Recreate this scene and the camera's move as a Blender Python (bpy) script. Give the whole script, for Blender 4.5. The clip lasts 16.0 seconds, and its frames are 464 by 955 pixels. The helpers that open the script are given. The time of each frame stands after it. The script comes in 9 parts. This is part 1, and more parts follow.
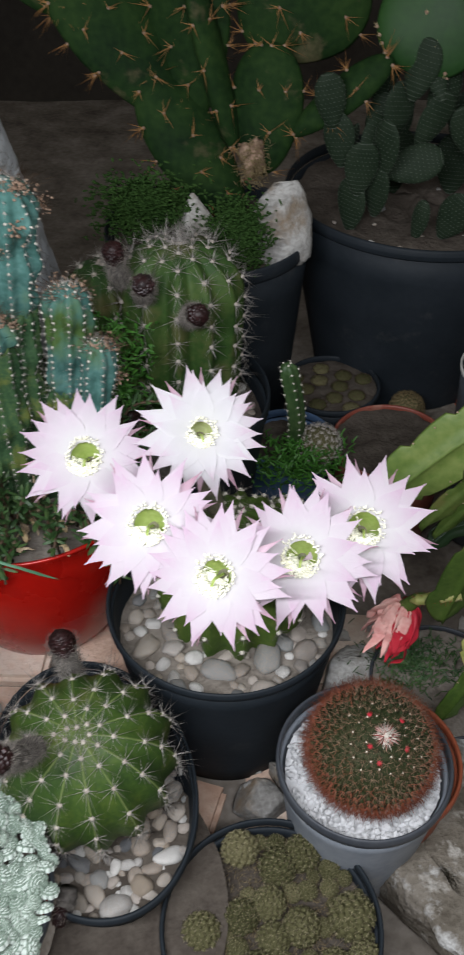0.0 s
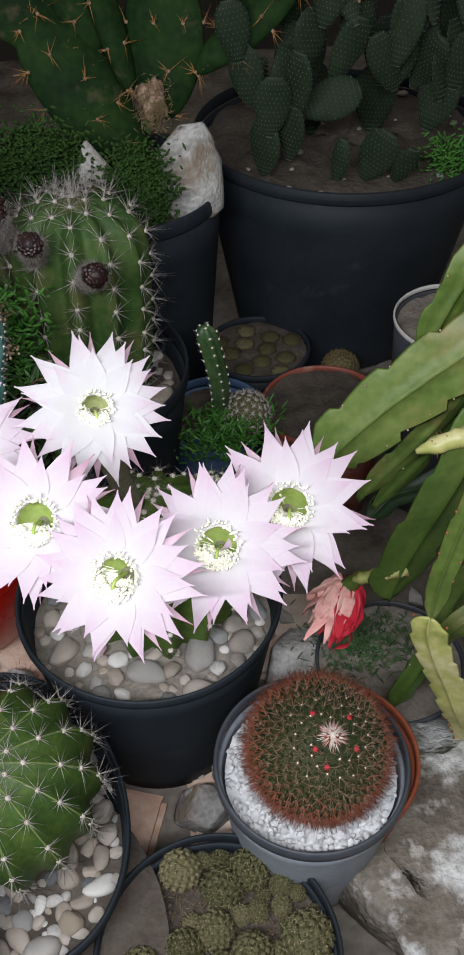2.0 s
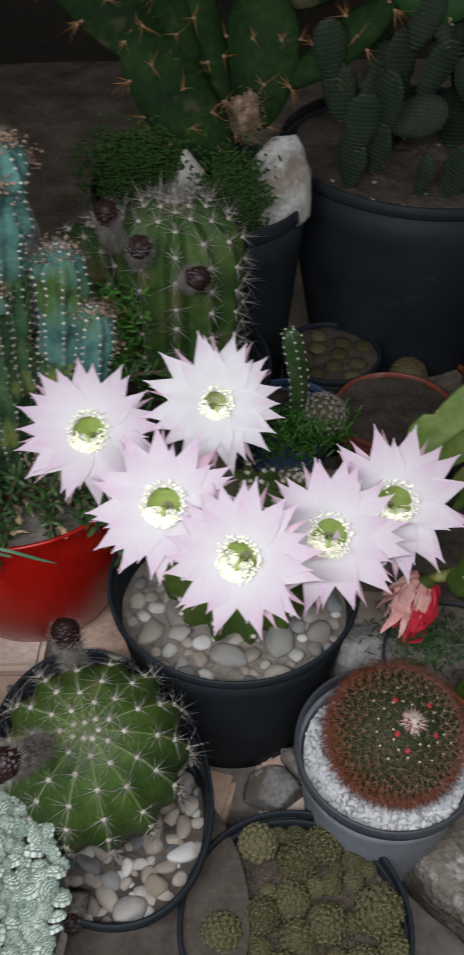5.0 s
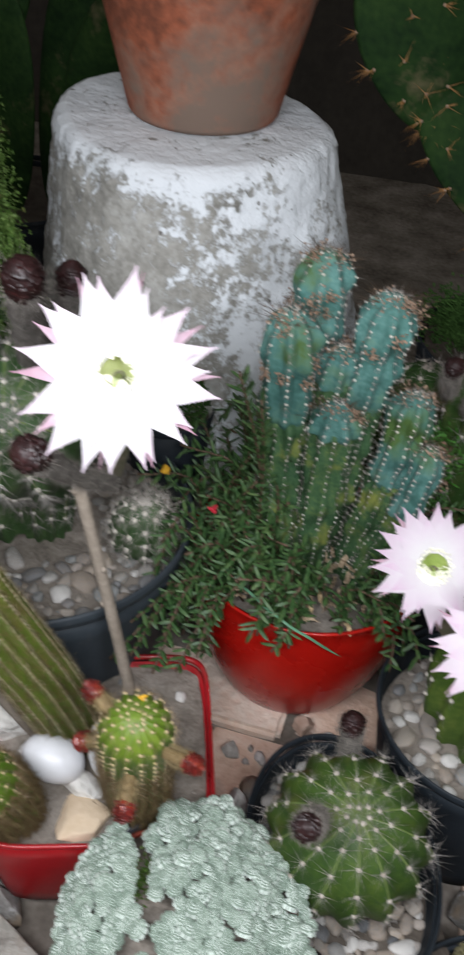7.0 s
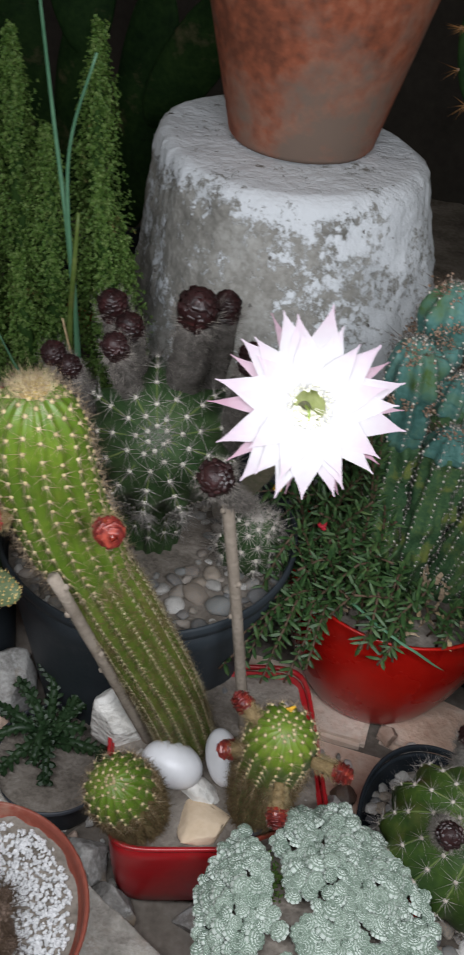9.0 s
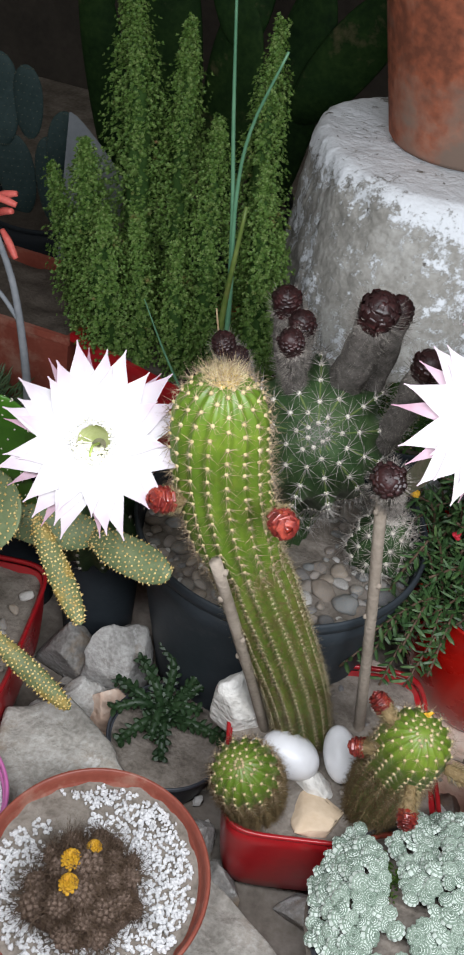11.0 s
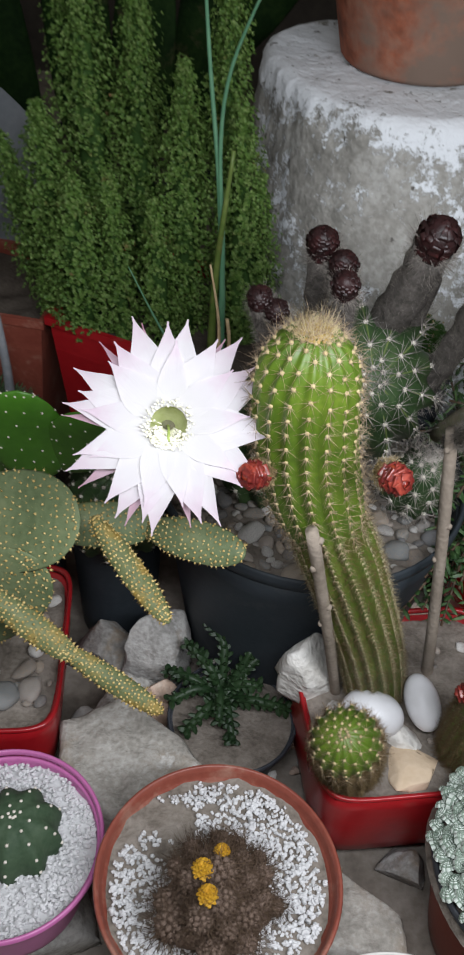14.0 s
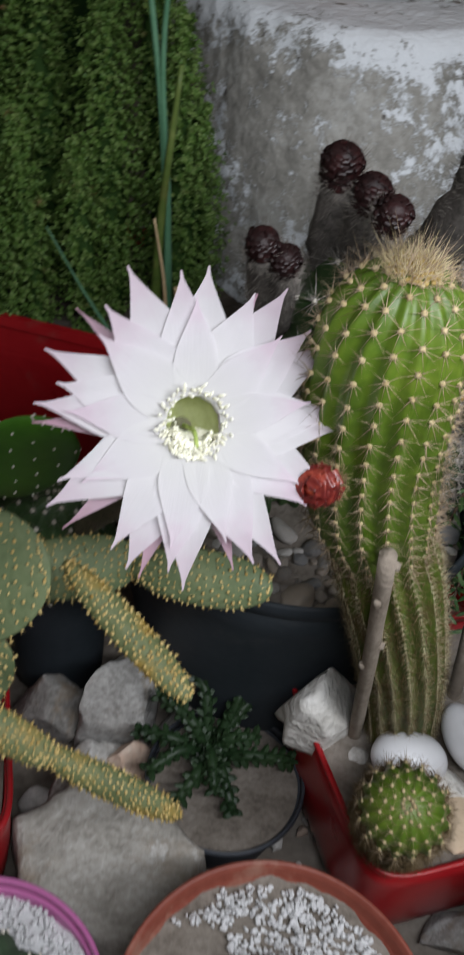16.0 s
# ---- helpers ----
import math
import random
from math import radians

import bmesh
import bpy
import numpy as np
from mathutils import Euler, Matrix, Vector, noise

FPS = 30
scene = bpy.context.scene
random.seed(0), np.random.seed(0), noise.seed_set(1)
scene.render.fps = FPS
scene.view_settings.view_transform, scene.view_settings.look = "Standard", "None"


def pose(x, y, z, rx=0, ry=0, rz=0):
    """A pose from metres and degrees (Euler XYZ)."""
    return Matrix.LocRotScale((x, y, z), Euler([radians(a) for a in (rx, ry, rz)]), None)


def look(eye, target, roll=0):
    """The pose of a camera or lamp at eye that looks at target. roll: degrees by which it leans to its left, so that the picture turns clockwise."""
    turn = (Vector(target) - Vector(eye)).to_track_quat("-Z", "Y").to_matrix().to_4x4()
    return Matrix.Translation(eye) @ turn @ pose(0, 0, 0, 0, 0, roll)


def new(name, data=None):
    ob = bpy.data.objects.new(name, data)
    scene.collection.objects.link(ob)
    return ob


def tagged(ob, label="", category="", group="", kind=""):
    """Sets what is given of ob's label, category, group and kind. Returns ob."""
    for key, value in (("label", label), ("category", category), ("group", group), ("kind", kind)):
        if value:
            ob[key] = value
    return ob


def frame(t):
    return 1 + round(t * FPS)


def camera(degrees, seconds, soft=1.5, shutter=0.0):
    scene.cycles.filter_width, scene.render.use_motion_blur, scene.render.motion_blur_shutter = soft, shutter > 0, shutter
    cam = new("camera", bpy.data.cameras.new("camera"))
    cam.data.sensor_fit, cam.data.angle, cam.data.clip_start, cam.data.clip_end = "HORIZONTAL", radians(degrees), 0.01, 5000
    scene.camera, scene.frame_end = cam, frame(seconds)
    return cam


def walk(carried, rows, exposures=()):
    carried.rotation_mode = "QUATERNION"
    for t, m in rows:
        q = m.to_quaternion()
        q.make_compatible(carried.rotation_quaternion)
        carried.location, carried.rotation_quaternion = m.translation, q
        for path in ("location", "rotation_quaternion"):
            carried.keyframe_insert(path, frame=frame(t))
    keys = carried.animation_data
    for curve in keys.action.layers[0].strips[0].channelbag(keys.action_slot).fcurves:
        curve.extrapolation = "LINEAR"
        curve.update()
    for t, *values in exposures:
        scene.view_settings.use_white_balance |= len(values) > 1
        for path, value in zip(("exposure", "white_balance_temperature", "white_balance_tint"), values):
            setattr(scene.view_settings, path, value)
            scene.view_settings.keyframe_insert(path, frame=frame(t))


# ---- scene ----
cam = camera(28.5, 16.0, soft=2.0, shutter=0.8)
METRES, EYE, TILT, LEAN, TURN = 1.0, 0.85, -42.0, 0.0, 0.0
ROWS = [
    (0.0, 0.0, 0.0, 0.0, -0.0, 0.0, -0.0),
    (0.5, 0.009, 0.0257, 0.0014, -1.54, -0.09, 1.04),
    (1.0, 0.0187, 0.0494, 0.0021, -2.58, -0.16, 2.11),
    (1.5, 0.024, 0.0732, -0.0018, -3.26, -0.48, 3.18),
    (2.0, 0.0305, 0.0943, 0.0024, -3.21, -1.85, 3.79),
    (2.5, 0.0262, 0.0995, 0.0036, -3.51, -2.13, 4.04),
    (3.0, 0.0208, 0.0953, 0.0024, -3.72, -2.08, 3.98),
    (5.5, -0.0559, 0.0276, 0.0035, 0.33, -1.53, -1.58),
    (6.0, -0.0867, -0.0075, 0.0079, 3.84, -1.06, -6.9),
    (6.5, -0.1222, -0.0477, 0.0159, 6.67, 0.61, -12.16),
    (7.0, -0.1771, -0.0743, 0.0274, 8.14, 1.85, -12.69),
    (7.5, -0.233, -0.0934, 0.0218, 7.64, 2.13, -12.96),
    (8.0, -0.2653, -0.1145, 0.0117, 6.86, 2.47, -12.87),
    (8.5, -0.2903, -0.1237, 0.0105, 6.51, 2.39, -13.08),
    (9.0, -0.3097, -0.13, 0.0094, 7.03, 2.32, -13.94),
    (9.5, -0.336, -0.1416, 0.0044, 7.87, 2.13, -15.76),
    (10.0, -0.3639, -0.1513, -0.0037, 9.52, 1.53, -17.11),
    (12.5, -0.3968, -0.1462, -0.0254, 12.36, 0.37, -20.7),
    (13.0, -0.4619, -0.135, -0.027, 9.37, 1.19, -14.4),
    (13.5, -0.5038, -0.1362, -0.0382, 7.31, 0.49, -10.82),
    (14.0, -0.52, -0.1221, -0.0368, 5.33, -0.42, -9.78),
    (14.5, -0.5504, -0.0641, -0.0338, 3.6, -1.57, -9.21),
    (15.0, -0.5891, -0.0107, -0.0485, 2.07, -2.36, -8.6),
    (15.5, -0.6171, 0.0376, -0.0505, -0.46, -1.52, -7.86),
    (16.0, -0.6305, 0.0744, -0.0369, -3.16, 0.05, -4.83),
]
walk(cam, [(t, pose(0, 0, EYE, TILT, LEAN, TURN) @ pose(METRES * x, METRES * y, METRES * z, 90 + pitch, roll, yaw)) for t, x, y, z, yaw, pitch, roll in ROWS],
     exposures=[(0.0, 0.06), (2.0, 0.12), (3.0, 0.08), (5.5, -0.25), (6.0, -0.04), (6.5, 0.12), (7.0, 0.12), (7.5, -0.2), (8.0, -0.41), (8.5, -0.38), (9.5, -0.10), (10.0, 0.09), (12.5, 0.29), (13.0, 0.38), (13.5, -0.06), (14.0, -0.12), (14.5, 0.05), (15.0, -0.02), (15.5, -0.34), (16.0, -0.5)])

# ---- light: the phone's own lamp, held at the camera's height, and a faint night sky ----
world = bpy.data.worlds.new("night")
world.use_nodes = True
world.node_tree.nodes["Background"].inputs[0].default_value = (0.50, 0.49, 0.47, 1)
world.node_tree.nodes["Background"].inputs[1].default_value = 0.41
scene.world = world
lamp_data = bpy.data.lights.new("phone_lamp", "AREA")
lamp_data.shape, lamp_data.size, lamp_data.size_y = "RECTANGLE", 0.92, 0.05
lamp_data.energy, lamp_data.color = 14.6, (0.91, 0.94, 1.0)
lamp = new("phone_lamp", lamp_data)
lamp.matrix_world = look((-0.22, -0.06, 0.96), (-0.22, 0.44, 0.32))

# ---- tools ----
GROUND = -0.05
W = {}
rnd = random.Random(7)


def V3(*a):
    return np.array(a, float)


def unit(v):
    v = np.asarray(v, float)
    return v / (np.linalg.norm(v, axis=-1, keepdims=True) + 1e-12)


class MB:
    """Gathers vertices and faces of one mesh."""

    def __init__(self):
        self.v, self.f, self.n = [], [], 0

    def add(self, v, f):
        v = np.asarray(v, float).reshape(-1, 3)
        self.v.append(v)
        n = self.n
        self.f.extend(tuple(i + n for i in q) for q in f)
        self.n += len(v)
        return self

    def verts(self):
        return np.concatenate(self.v) if self.v else np.zeros((0, 3))


def mesh_of(name, mb, material, m=None, smooth=True):
    v = mb.verts()
    if m is not None:
        m = np.array(m)
        v = v @ m[:3, :3].T + m[:3, 3]
    me = bpy.data.meshes.new(name)
    me.from_pydata(v.tolist(), [], mb.f)
    me.polygons.foreach_set("use_smooth", [smooth] * len(me.polygons))
    for one in material if isinstance(material, (list, tuple)) else (material,):
        me.materials.append(one)
    me.update()
    return me


def thing(name, at, label, category, group="", kind=""):
    ob = new(name)
    ob.empty_display_size = 0.02
    ob.matrix_basis = Matrix.Translation(at)
    W[ob] = ob.matrix_basis.copy()
    return tagged(ob, label, category, group, kind)


def part(name, mb, material, parent, label="", smooth=True, kind=""):
    """One mesh, given in world places, as a part of a thing or of a part."""
    ob = new(name, mesh_of(name, mb, material, W[parent].inverted(), smooth))
    ob.parent = parent
    W[ob] = W[parent].copy()
    return tagged(ob, label, kind=kind)


def place(name, me, parent, m, label=""):
    """A piece on shared mesh data, at the world pose m."""
    ob = new(name, me)
    ob.parent = parent
    ob.matrix_basis = W[parent].inverted() @ m
    W[ob] = m.copy()
    return tagged(ob, label)


def solo(name, mb, material, label, category, kind="", smooth=True, group=""):
    """A top-level thing of one mesh, with its origin in its middle foot."""
    v = mb.verts()
    foot = Vector(((v[:, 0].min() + v[:, 0].max()) / 2, (v[:, 1].min() + v[:, 1].max()) / 2, v[:, 2].min()))
    ob = new(name, mesh_of(name, mb, material, Matrix.Translation(-foot), smooth))
    ob.matrix_basis = Matrix.Translation(foot)
    W[ob] = ob.matrix_basis.copy()
    return tagged(ob, label, category, group, kind)


def basis(normal, up=(0, 0, 1)):
    """Columns x, y, z with z along the normal and y near up."""
    z = unit(normal)
    x = np.cross(up, z)
    if np.linalg.norm(x) < 1e-3:
        x = np.cross((0, 1, 0), z)
    x = unit(x)
    return np.stack([x, np.cross(z, x), z], 1)


def mat4(b, at, s=1.0):
    m = np.eye(4)
    m[:3, :3] = np.asarray(b) * s
    m[:3, 3] = at
    return Matrix(m.tolist())


def n3(p, scale, seed=0.0):
    return noise.noise(Vector((p[0] * scale + seed, p[1] * scale - seed, p[2] * scale + 2 * seed)))


def strip_faces(rings, count, closed=True):
    f = []
    for i in range(rings - 1):
        for j in range(count if closed else count - 1):
            k = (j + 1) % count
            f.append((i * count + j, i * count + k, (i + 1) * count + k, (i + 1) * count + j))
    return f


def lathe(mb, profile, at, n=64, warp=0.0, seed=0.0, tilt=None):
    """A turned form from (radius, height) pairs; closed at the ends when the radius is 0."""
    a = np.arange(n) / n * 2 * math.pi
    rows = []
    for r, h in profile:
        k = 1 + warp * np.array([n3((math.cos(b), math.sin(b), h * 6), 1.3, seed) for b in a]) if warp else 1.0
        rows.append(np.stack([np.cos(a) * r * k, np.sin(a) * r * k, np.full(n, h)], 1))
    v = np.concatenate(rows)
    if tilt is not None:
        v = v @ np.array(tilt.to_3x3()).T
    mb.add(v + np.asarray(at), strip_faces(len(profile), n))
    return mb


def catmull(points, steps=12):
    p = [np.asarray(q, float) for q in points]
    p = [2 * p[0] - p[1]] + p + [2 * p[-1] - p[-2]]
    out = []
    for i in range(1, len(p) - 2):
        for k in range(steps):
            t = k / steps
            out.append(0.5 * (2 * p[i] + (p[i + 1] - p[i - 1]) * t + (2 * p[i - 1] - 5 * p[i] + 4 * p[i + 1] - p[i + 2]) * t * t + (3 * p[i] - p[i - 1] - 3 * p[i + 1] + p[i + 2]) * t ** 3))
    out.append(p[-2])
    return np.array(out)


class Axis:
    """A smooth axis with frames that don't twist, by length along it."""

    def __init__(self, points):
        self.p = catmull(points) if len(points) > 2 else np.linspace(points[0], points[1], 20)
        d = np.diff(self.p, axis=0)
        self.s = np.concatenate([[0], np.cumsum(np.linalg.norm(d, axis=1))])
        self.t = unit(np.gradient(self.p, axis=0))
        x = np.cross((0, 1, 0), self.t[0])
        if np.linalg.norm(x) < 0.1:
            x = np.cross((1, 0, 0), self.t[0])
        xs = []
        for t in self.t:
            x = unit(x - t * (x @ t))
            xs.append(x)
        self.x = np.array(xs)
        self.length = self.s[-1]

    def at(self, h):
        g = lambda a: np.array([np.interp(h, self.s, a[:, i]) for i in range(3)])
        over = h - self.length
        t, x = unit(g(self.t)), unit(g(self.x))
        c = g(self.p) + (t * over if over > 0 else 0)
        return c, x, np.cross(t, x), t


def tube(mb, points, radius, n=8, bumps=0.0, seed=0.0):
    """A round rod along points; radius a number or a function of 0..1. Ends closed."""
    ax = Axis(points)
    k = max(6, len(ax.p) // 2)
    rows = []
    a = np.arange(n) / n * 2 * math.pi
    for i in range(k + 1):
        u = i / k
        c, x, y, t = ax.at(u * ax.length)
        r = radius(u) if callable(radius) else radius
        rr = r * (1 + bumps * np.array([n3((math.cos(b), math.sin(b), u * 12), 1.6, seed) for b in a])) if bumps else np.full(n, r)
        rows.append(c + (np.cos(a) * rr)[:, None] * x + (np.sin(a) * rr)[:, None] * y)
    f = strip_faces(k + 1, n)
    f.append(tuple(range(n))[::-1])
    f.append(tuple(range(k * n, k * n + n)))
    return mb.add(np.concatenate(rows), f)


def spikes(mb, base, way, length, width):
    """Many thin three-sided thorns at once."""
    base, way = np.asarray(base, float), unit(way)
    n = len(base)
    if not n:
        return mb
    length, width = np.broadcast_to(length, n), np.broadcast_to(width, n)
    ref = np.where(np.abs(way[:, 2:3]) > 0.9, V3(1, 0, 0), V3(0, 0, 1))
    u = unit(np.cross(way, ref))
    w = np.cross(way, u)
    v = np.empty((n, 4, 3))
    for k in range(3):
        a = k * 2 * math.pi / 3
        v[:, k] = base + (u * math.cos(a) + w * math.sin(a)) * width[:, None]
    v[:, 3] = base + way * length[:, None]
    f = []
    for i in range(n):
        j = 4 * i
        f += [(j, j + 1, j + 3), (j + 1, j + 2, j + 3), (j + 2, j, j + 3)]
    return mb.add(v.reshape(-1, 3), f)


def blob(n=1, squash=(1, 1, 1), rough=0.0, seed=0.0, scale=1.6):
    """Vertices and faces of an uneven round lump of radius 1."""
    bm = bmesh.new()
    bmesh.ops.create_icosphere(bm, subdivisions=n, radius=1)
    v = np.array([p.co[:] for p in bm.verts])
    f = [tuple(q.index for q in p.verts) for p in bm.faces]
    bm.free()
    if rough:
        v = v * np.array([1 + rough * n3(p, scale, seed) for p in v])[:, None]
    return v * np.array(squash), f


BEAD = blob(1)


def beads(mb, centres, radius, squash=None):
    v, f = BEAD
    radius = np.broadcast_to(radius, len(centres))
    for c, r in zip(centres, radius):
        mb.add(v * r + c, f)
    return mb


# ---- materials ----
def material(name, stops, rough=0.6, scale=30.0, bump=0.3, fine=6.0, spec=0.4, rand=0.0, metal=0.0, stain=None, coat=0.0, spread=(0.32, 0.68), sheen=0.0, spots=None, dist=0.002):
    """Colour from noise at two scales, relief, and a shift from piece to piece (rand). stain: (colour, scale, low, high)."""
    m = bpy.data.materials.new(name)
    m.use_nodes = True
    nt = m.node_tree
    nd, ln = nt.nodes, nt.links
    bs = nd["Principled BSDF"]
    co = nd.new("ShaderNodeTexCoord")
    na = nd.new("ShaderNodeTexNoise")
    na.inputs["Scale"].default_value, na.inputs["Detail"].default_value = scale, 5
    nb = nd.new("ShaderNodeTexNoise")
    nb.inputs["Scale"].default_value, nb.inputs["Detail"].default_value = scale * fine, 4
    oi = nd.new("ShaderNodeObjectInfo")
    off = nd.new("ShaderNodeVectorMath")
    off.operation = "ADD"
    ln.new(co.outputs["Object"], off.inputs[0])
    if rand:
        sc = nd.new("ShaderNodeMath")
        sc.operation = "MULTIPLY"
        sc.inputs[1].default_value = 37.0
        ln.new(oi.outputs["Random"], sc.inputs[0])
        ln.new(sc.outputs[0], off.inputs[1])
    for q in (na, nb):
        ln.new(off.outputs[0], q.inputs["Vector"])
    mixn = nd.new("ShaderNodeMix")
    mixn.inputs["Factor"].default_value = 0.35
    ln.new(na.outputs["Fac"], mixn.inputs["A"])
    ln.new(nb.outputs["Fac"], mixn.inputs["B"])
    drive = mixn.outputs["Result"]
    if rand:
        sub = nd.new("ShaderNodeMath")
        sub.operation = "MULTIPLY_ADD"
        sub.inputs[1].default_value, sub.inputs[2].default_value = rand, -rand / 2
        ln.new(oi.outputs["Random"], sub.inputs[0])
        ad = nd.new("ShaderNodeMath")
        ad.operation = "ADD"
        ln.new(drive, ad.inputs[0])
        ln.new(sub.outputs[0], ad.inputs[1])
        drive = ad.outputs[0]
    rp = nd.new("ShaderNodeValToRGB")
    el = rp.color_ramp.elements
    while len(el) < len(stops):
        el.new(0.5)
    for i, c in enumerate(stops):
        el[i].position = spread[0] + (spread[1] - spread[0]) * i / max(1, len(stops) - 1)
        el[i].color = (*c, 1)
    ln.new(drive, rp.inputs[0])
    colour = rp.outputs[0]
    for stain in (stain, spots):
        if not stain:
            continue
        ns = nd.new("ShaderNodeTexNoise")
        ns.inputs["Scale"].default_value, ns.inputs["Detail"].default_value = stain[1], 8
        ns.inputs["Roughness"].default_value = 0.65
        ln.new(off.outputs[0], ns.inputs["Vector"])
        mr = nd.new("ShaderNodeMapRange")
        mr.inputs["From Min"].default_value, mr.inputs["From Max"].default_value = stain[2], stain[3]
        ln.new(ns.outputs["Fac"], mr.inputs["Value"])
        mx = nd.new("ShaderNodeMix")
        mx.data_type = "RGBA"
        ln.new(mr.outputs[0], mx.inputs["Factor"])
        ln.new(colour, mx.inputs["A"])
        mx.inputs["B"].default_value = (*stain[0], 1)
        colour = mx.outputs["Result"]
    ln.new(colour, bs.inputs["Base Color"])
    bp = nd.new("ShaderNodeBump")
    bp.inputs["Strength"].default_value, bp.inputs["Distance"].default_value = bump, dist
    ln.new(nb.outputs["Fac"], bp.inputs["Height"])
    ln.new(bp.outputs[0], bs.inputs["Normal"])
    rr = nd.new("ShaderNodeMapRange")
    rr.inputs["To Min"].default_value, rr.inputs["To Max"].default_value = max(0.02, rough - 0.1), min(1, rough + 0.1)
    ln.new(na.outputs["Fac"], rr.inputs["Value"])
    ln.new(rr.outputs[0], bs.inputs["Roughness"])
    bs.inputs["Metallic"].default_value = metal
    bs.inputs["Specular IOR Level"].default_value = spec
    bs.inputs["Coat Weight"].default_value = coat
    bs.inputs["Sheen Weight"].default_value = sheen
    return m


def tepal_material(name, inner, middle, tip):
    """Petals: colour runs along their length, with fine veins, and a little light passes through."""
    m = bpy.data.materials.new(name)
    m.use_nodes = True
    nd, ln = m.node_tree.nodes, m.node_tree.links
    bs = nd["Principled BSDF"]
    co = nd.new("ShaderNodeTexCoord")
    sp = nd.new("ShaderNodeSeparateXYZ")
    ln.new(co.outputs["Object"], sp.inputs[0])
    nz = nd.new("ShaderNodeTexNoise")
    nz.inputs["Scale"].default_value = 6.0
    ln.new(co.outputs["Object"], nz.inputs["Vector"])
    ad = nd.new("ShaderNodeMath")
    ad.operation = "MULTIPLY_ADD"
    ad.inputs[1].default_value = 0.3
    ln.new(nz.outputs["Fac"], ad.inputs[0])
    ln.new(sp.outputs["Y"], ad.inputs[2])
    oi = nd.new("ShaderNodeObjectInfo")
    a2 = nd.new("ShaderNodeMath")
    a2.operation = "MULTIPLY_ADD"
    a2.inputs[1].default_value = 0.22
    ln.new(oi.outputs["Random"], a2.inputs[0])
    ln.new(ad.outputs[0], a2.inputs[2])
    rp = nd.new("ShaderNodeValToRGB")
    el = rp.color_ramp.elements
    el.new(0.5)
    for i, (x, c) in enumerate(((0.35, inner), (0.85, middle), (1.3, tip))):
        el[i].position, el[i].color = min(1, x / 1.35), (*c, 1)
    dv = nd.new("ShaderNodeMath")
    dv.operation = "DIVIDE"
    dv.inputs[1].default_value = 1.35
    ln.new(a2.outputs[0], dv.inputs[0])
    ln.new(dv.outputs[0], rp.inputs[0])
    ln.new(rp.outputs[0], bs.inputs["Base Color"])
    wv = nd.new("ShaderNodeTexNoise")
    wv.inputs["Scale"].default_value = 1.0
    mp = nd.new("ShaderNodeMapping")
    mp.inputs["Scale"].default_value = (45, 2.5, 1)
    ln.new(co.outputs["Object"], mp.inputs[0])
    ln.new(mp.outputs[0], wv.inputs["Vector"])
    bp = nd.new("ShaderNodeBump")
    bp.inputs["Strength"].default_value, bp.inputs["Distance"].default_value = 0.14, 0.001
    ln.new(wv.outputs["Fac"], bp.inputs["Height"])
    ln.new(bp.outputs[0], bs.inputs["Normal"])
    bs.inputs["Roughness"].default_value = 0.55
    bs.inputs["Specular IOR Level"].default_value = 0.25
    tr = nd.new("ShaderNodeBsdfTranslucent")
    ln.new(rp.outputs[0], tr.inputs["Color"])
    mx = nd.new("ShaderNodeMixShader")
    mx.inputs[0].default_value = 0.40
    ln.new(bs.outputs[0], mx.inputs[1])
    ln.new(tr.outputs[0], mx.inputs[2])
    ln.new(mx.outputs[0], nd["Material Output"].inputs[0])
    return m


M = {}
M["soil"] = material("soil", [(0.10, 0.085, 0.07), (0.19, 0.165, 0.14), (0.26, 0.23, 0.2)], 0.95, 45, 0.9, 5, 0.1)
M["soil_dark"] = material("soil_dark", [(0.05, 0.04, 0.033), (0.10, 0.085, 0.07)], 0.95, 40, 0.9, 5, 0.1)
M["ground"] = material("ground", [(0.10, 0.085, 0.07), (0.19, 0.165, 0.14), (0.29, 0.26, 0.23)], 0.95, 14, 0.9, 7, 0.1)
M["wall"] = material("wall", [(0.05, 0.045, 0.04), (0.08, 0.07, 0.06)], 0.95, 6, 0.5, 8, 0.1)
# Kept dark for the far pots: the weaker lamplight is put into the colour.
M["black_pot"] = material("black_plastic", [(0.011, 0.015, 0.019), (0.018, 0.023, 0.029)], 0.62, 14, 0.12, 9, 0.2, stain=((0.055, 0.055, 0.055), 18, 0.6, 0.85))
M["grey_pot"] = material("grey_plastic", [(0.16, 0.18, 0.21), (0.24, 0.26, 0.29)], 0.5, 18, 0.1, 8, 0.35, stain=((0.34, 0.34, 0.33), 25, 0.55, 0.8))
M["grey_rim"] = material("grey_rim_plastic", [(0.035, 0.04, 0.05), (0.06, 0.065, 0.075)], 0.5, 18, 0.1, 8, 0.35)
M["red_plastic"] = material("red_plastic", [(0.36, 0.006, 0.004), (0.47, 0.012, 0.006)], 0.28, 12, 0.04, 8, 0.5, stain=((0.33, 0.06, 0.04), 22, 0.6, 0.85))
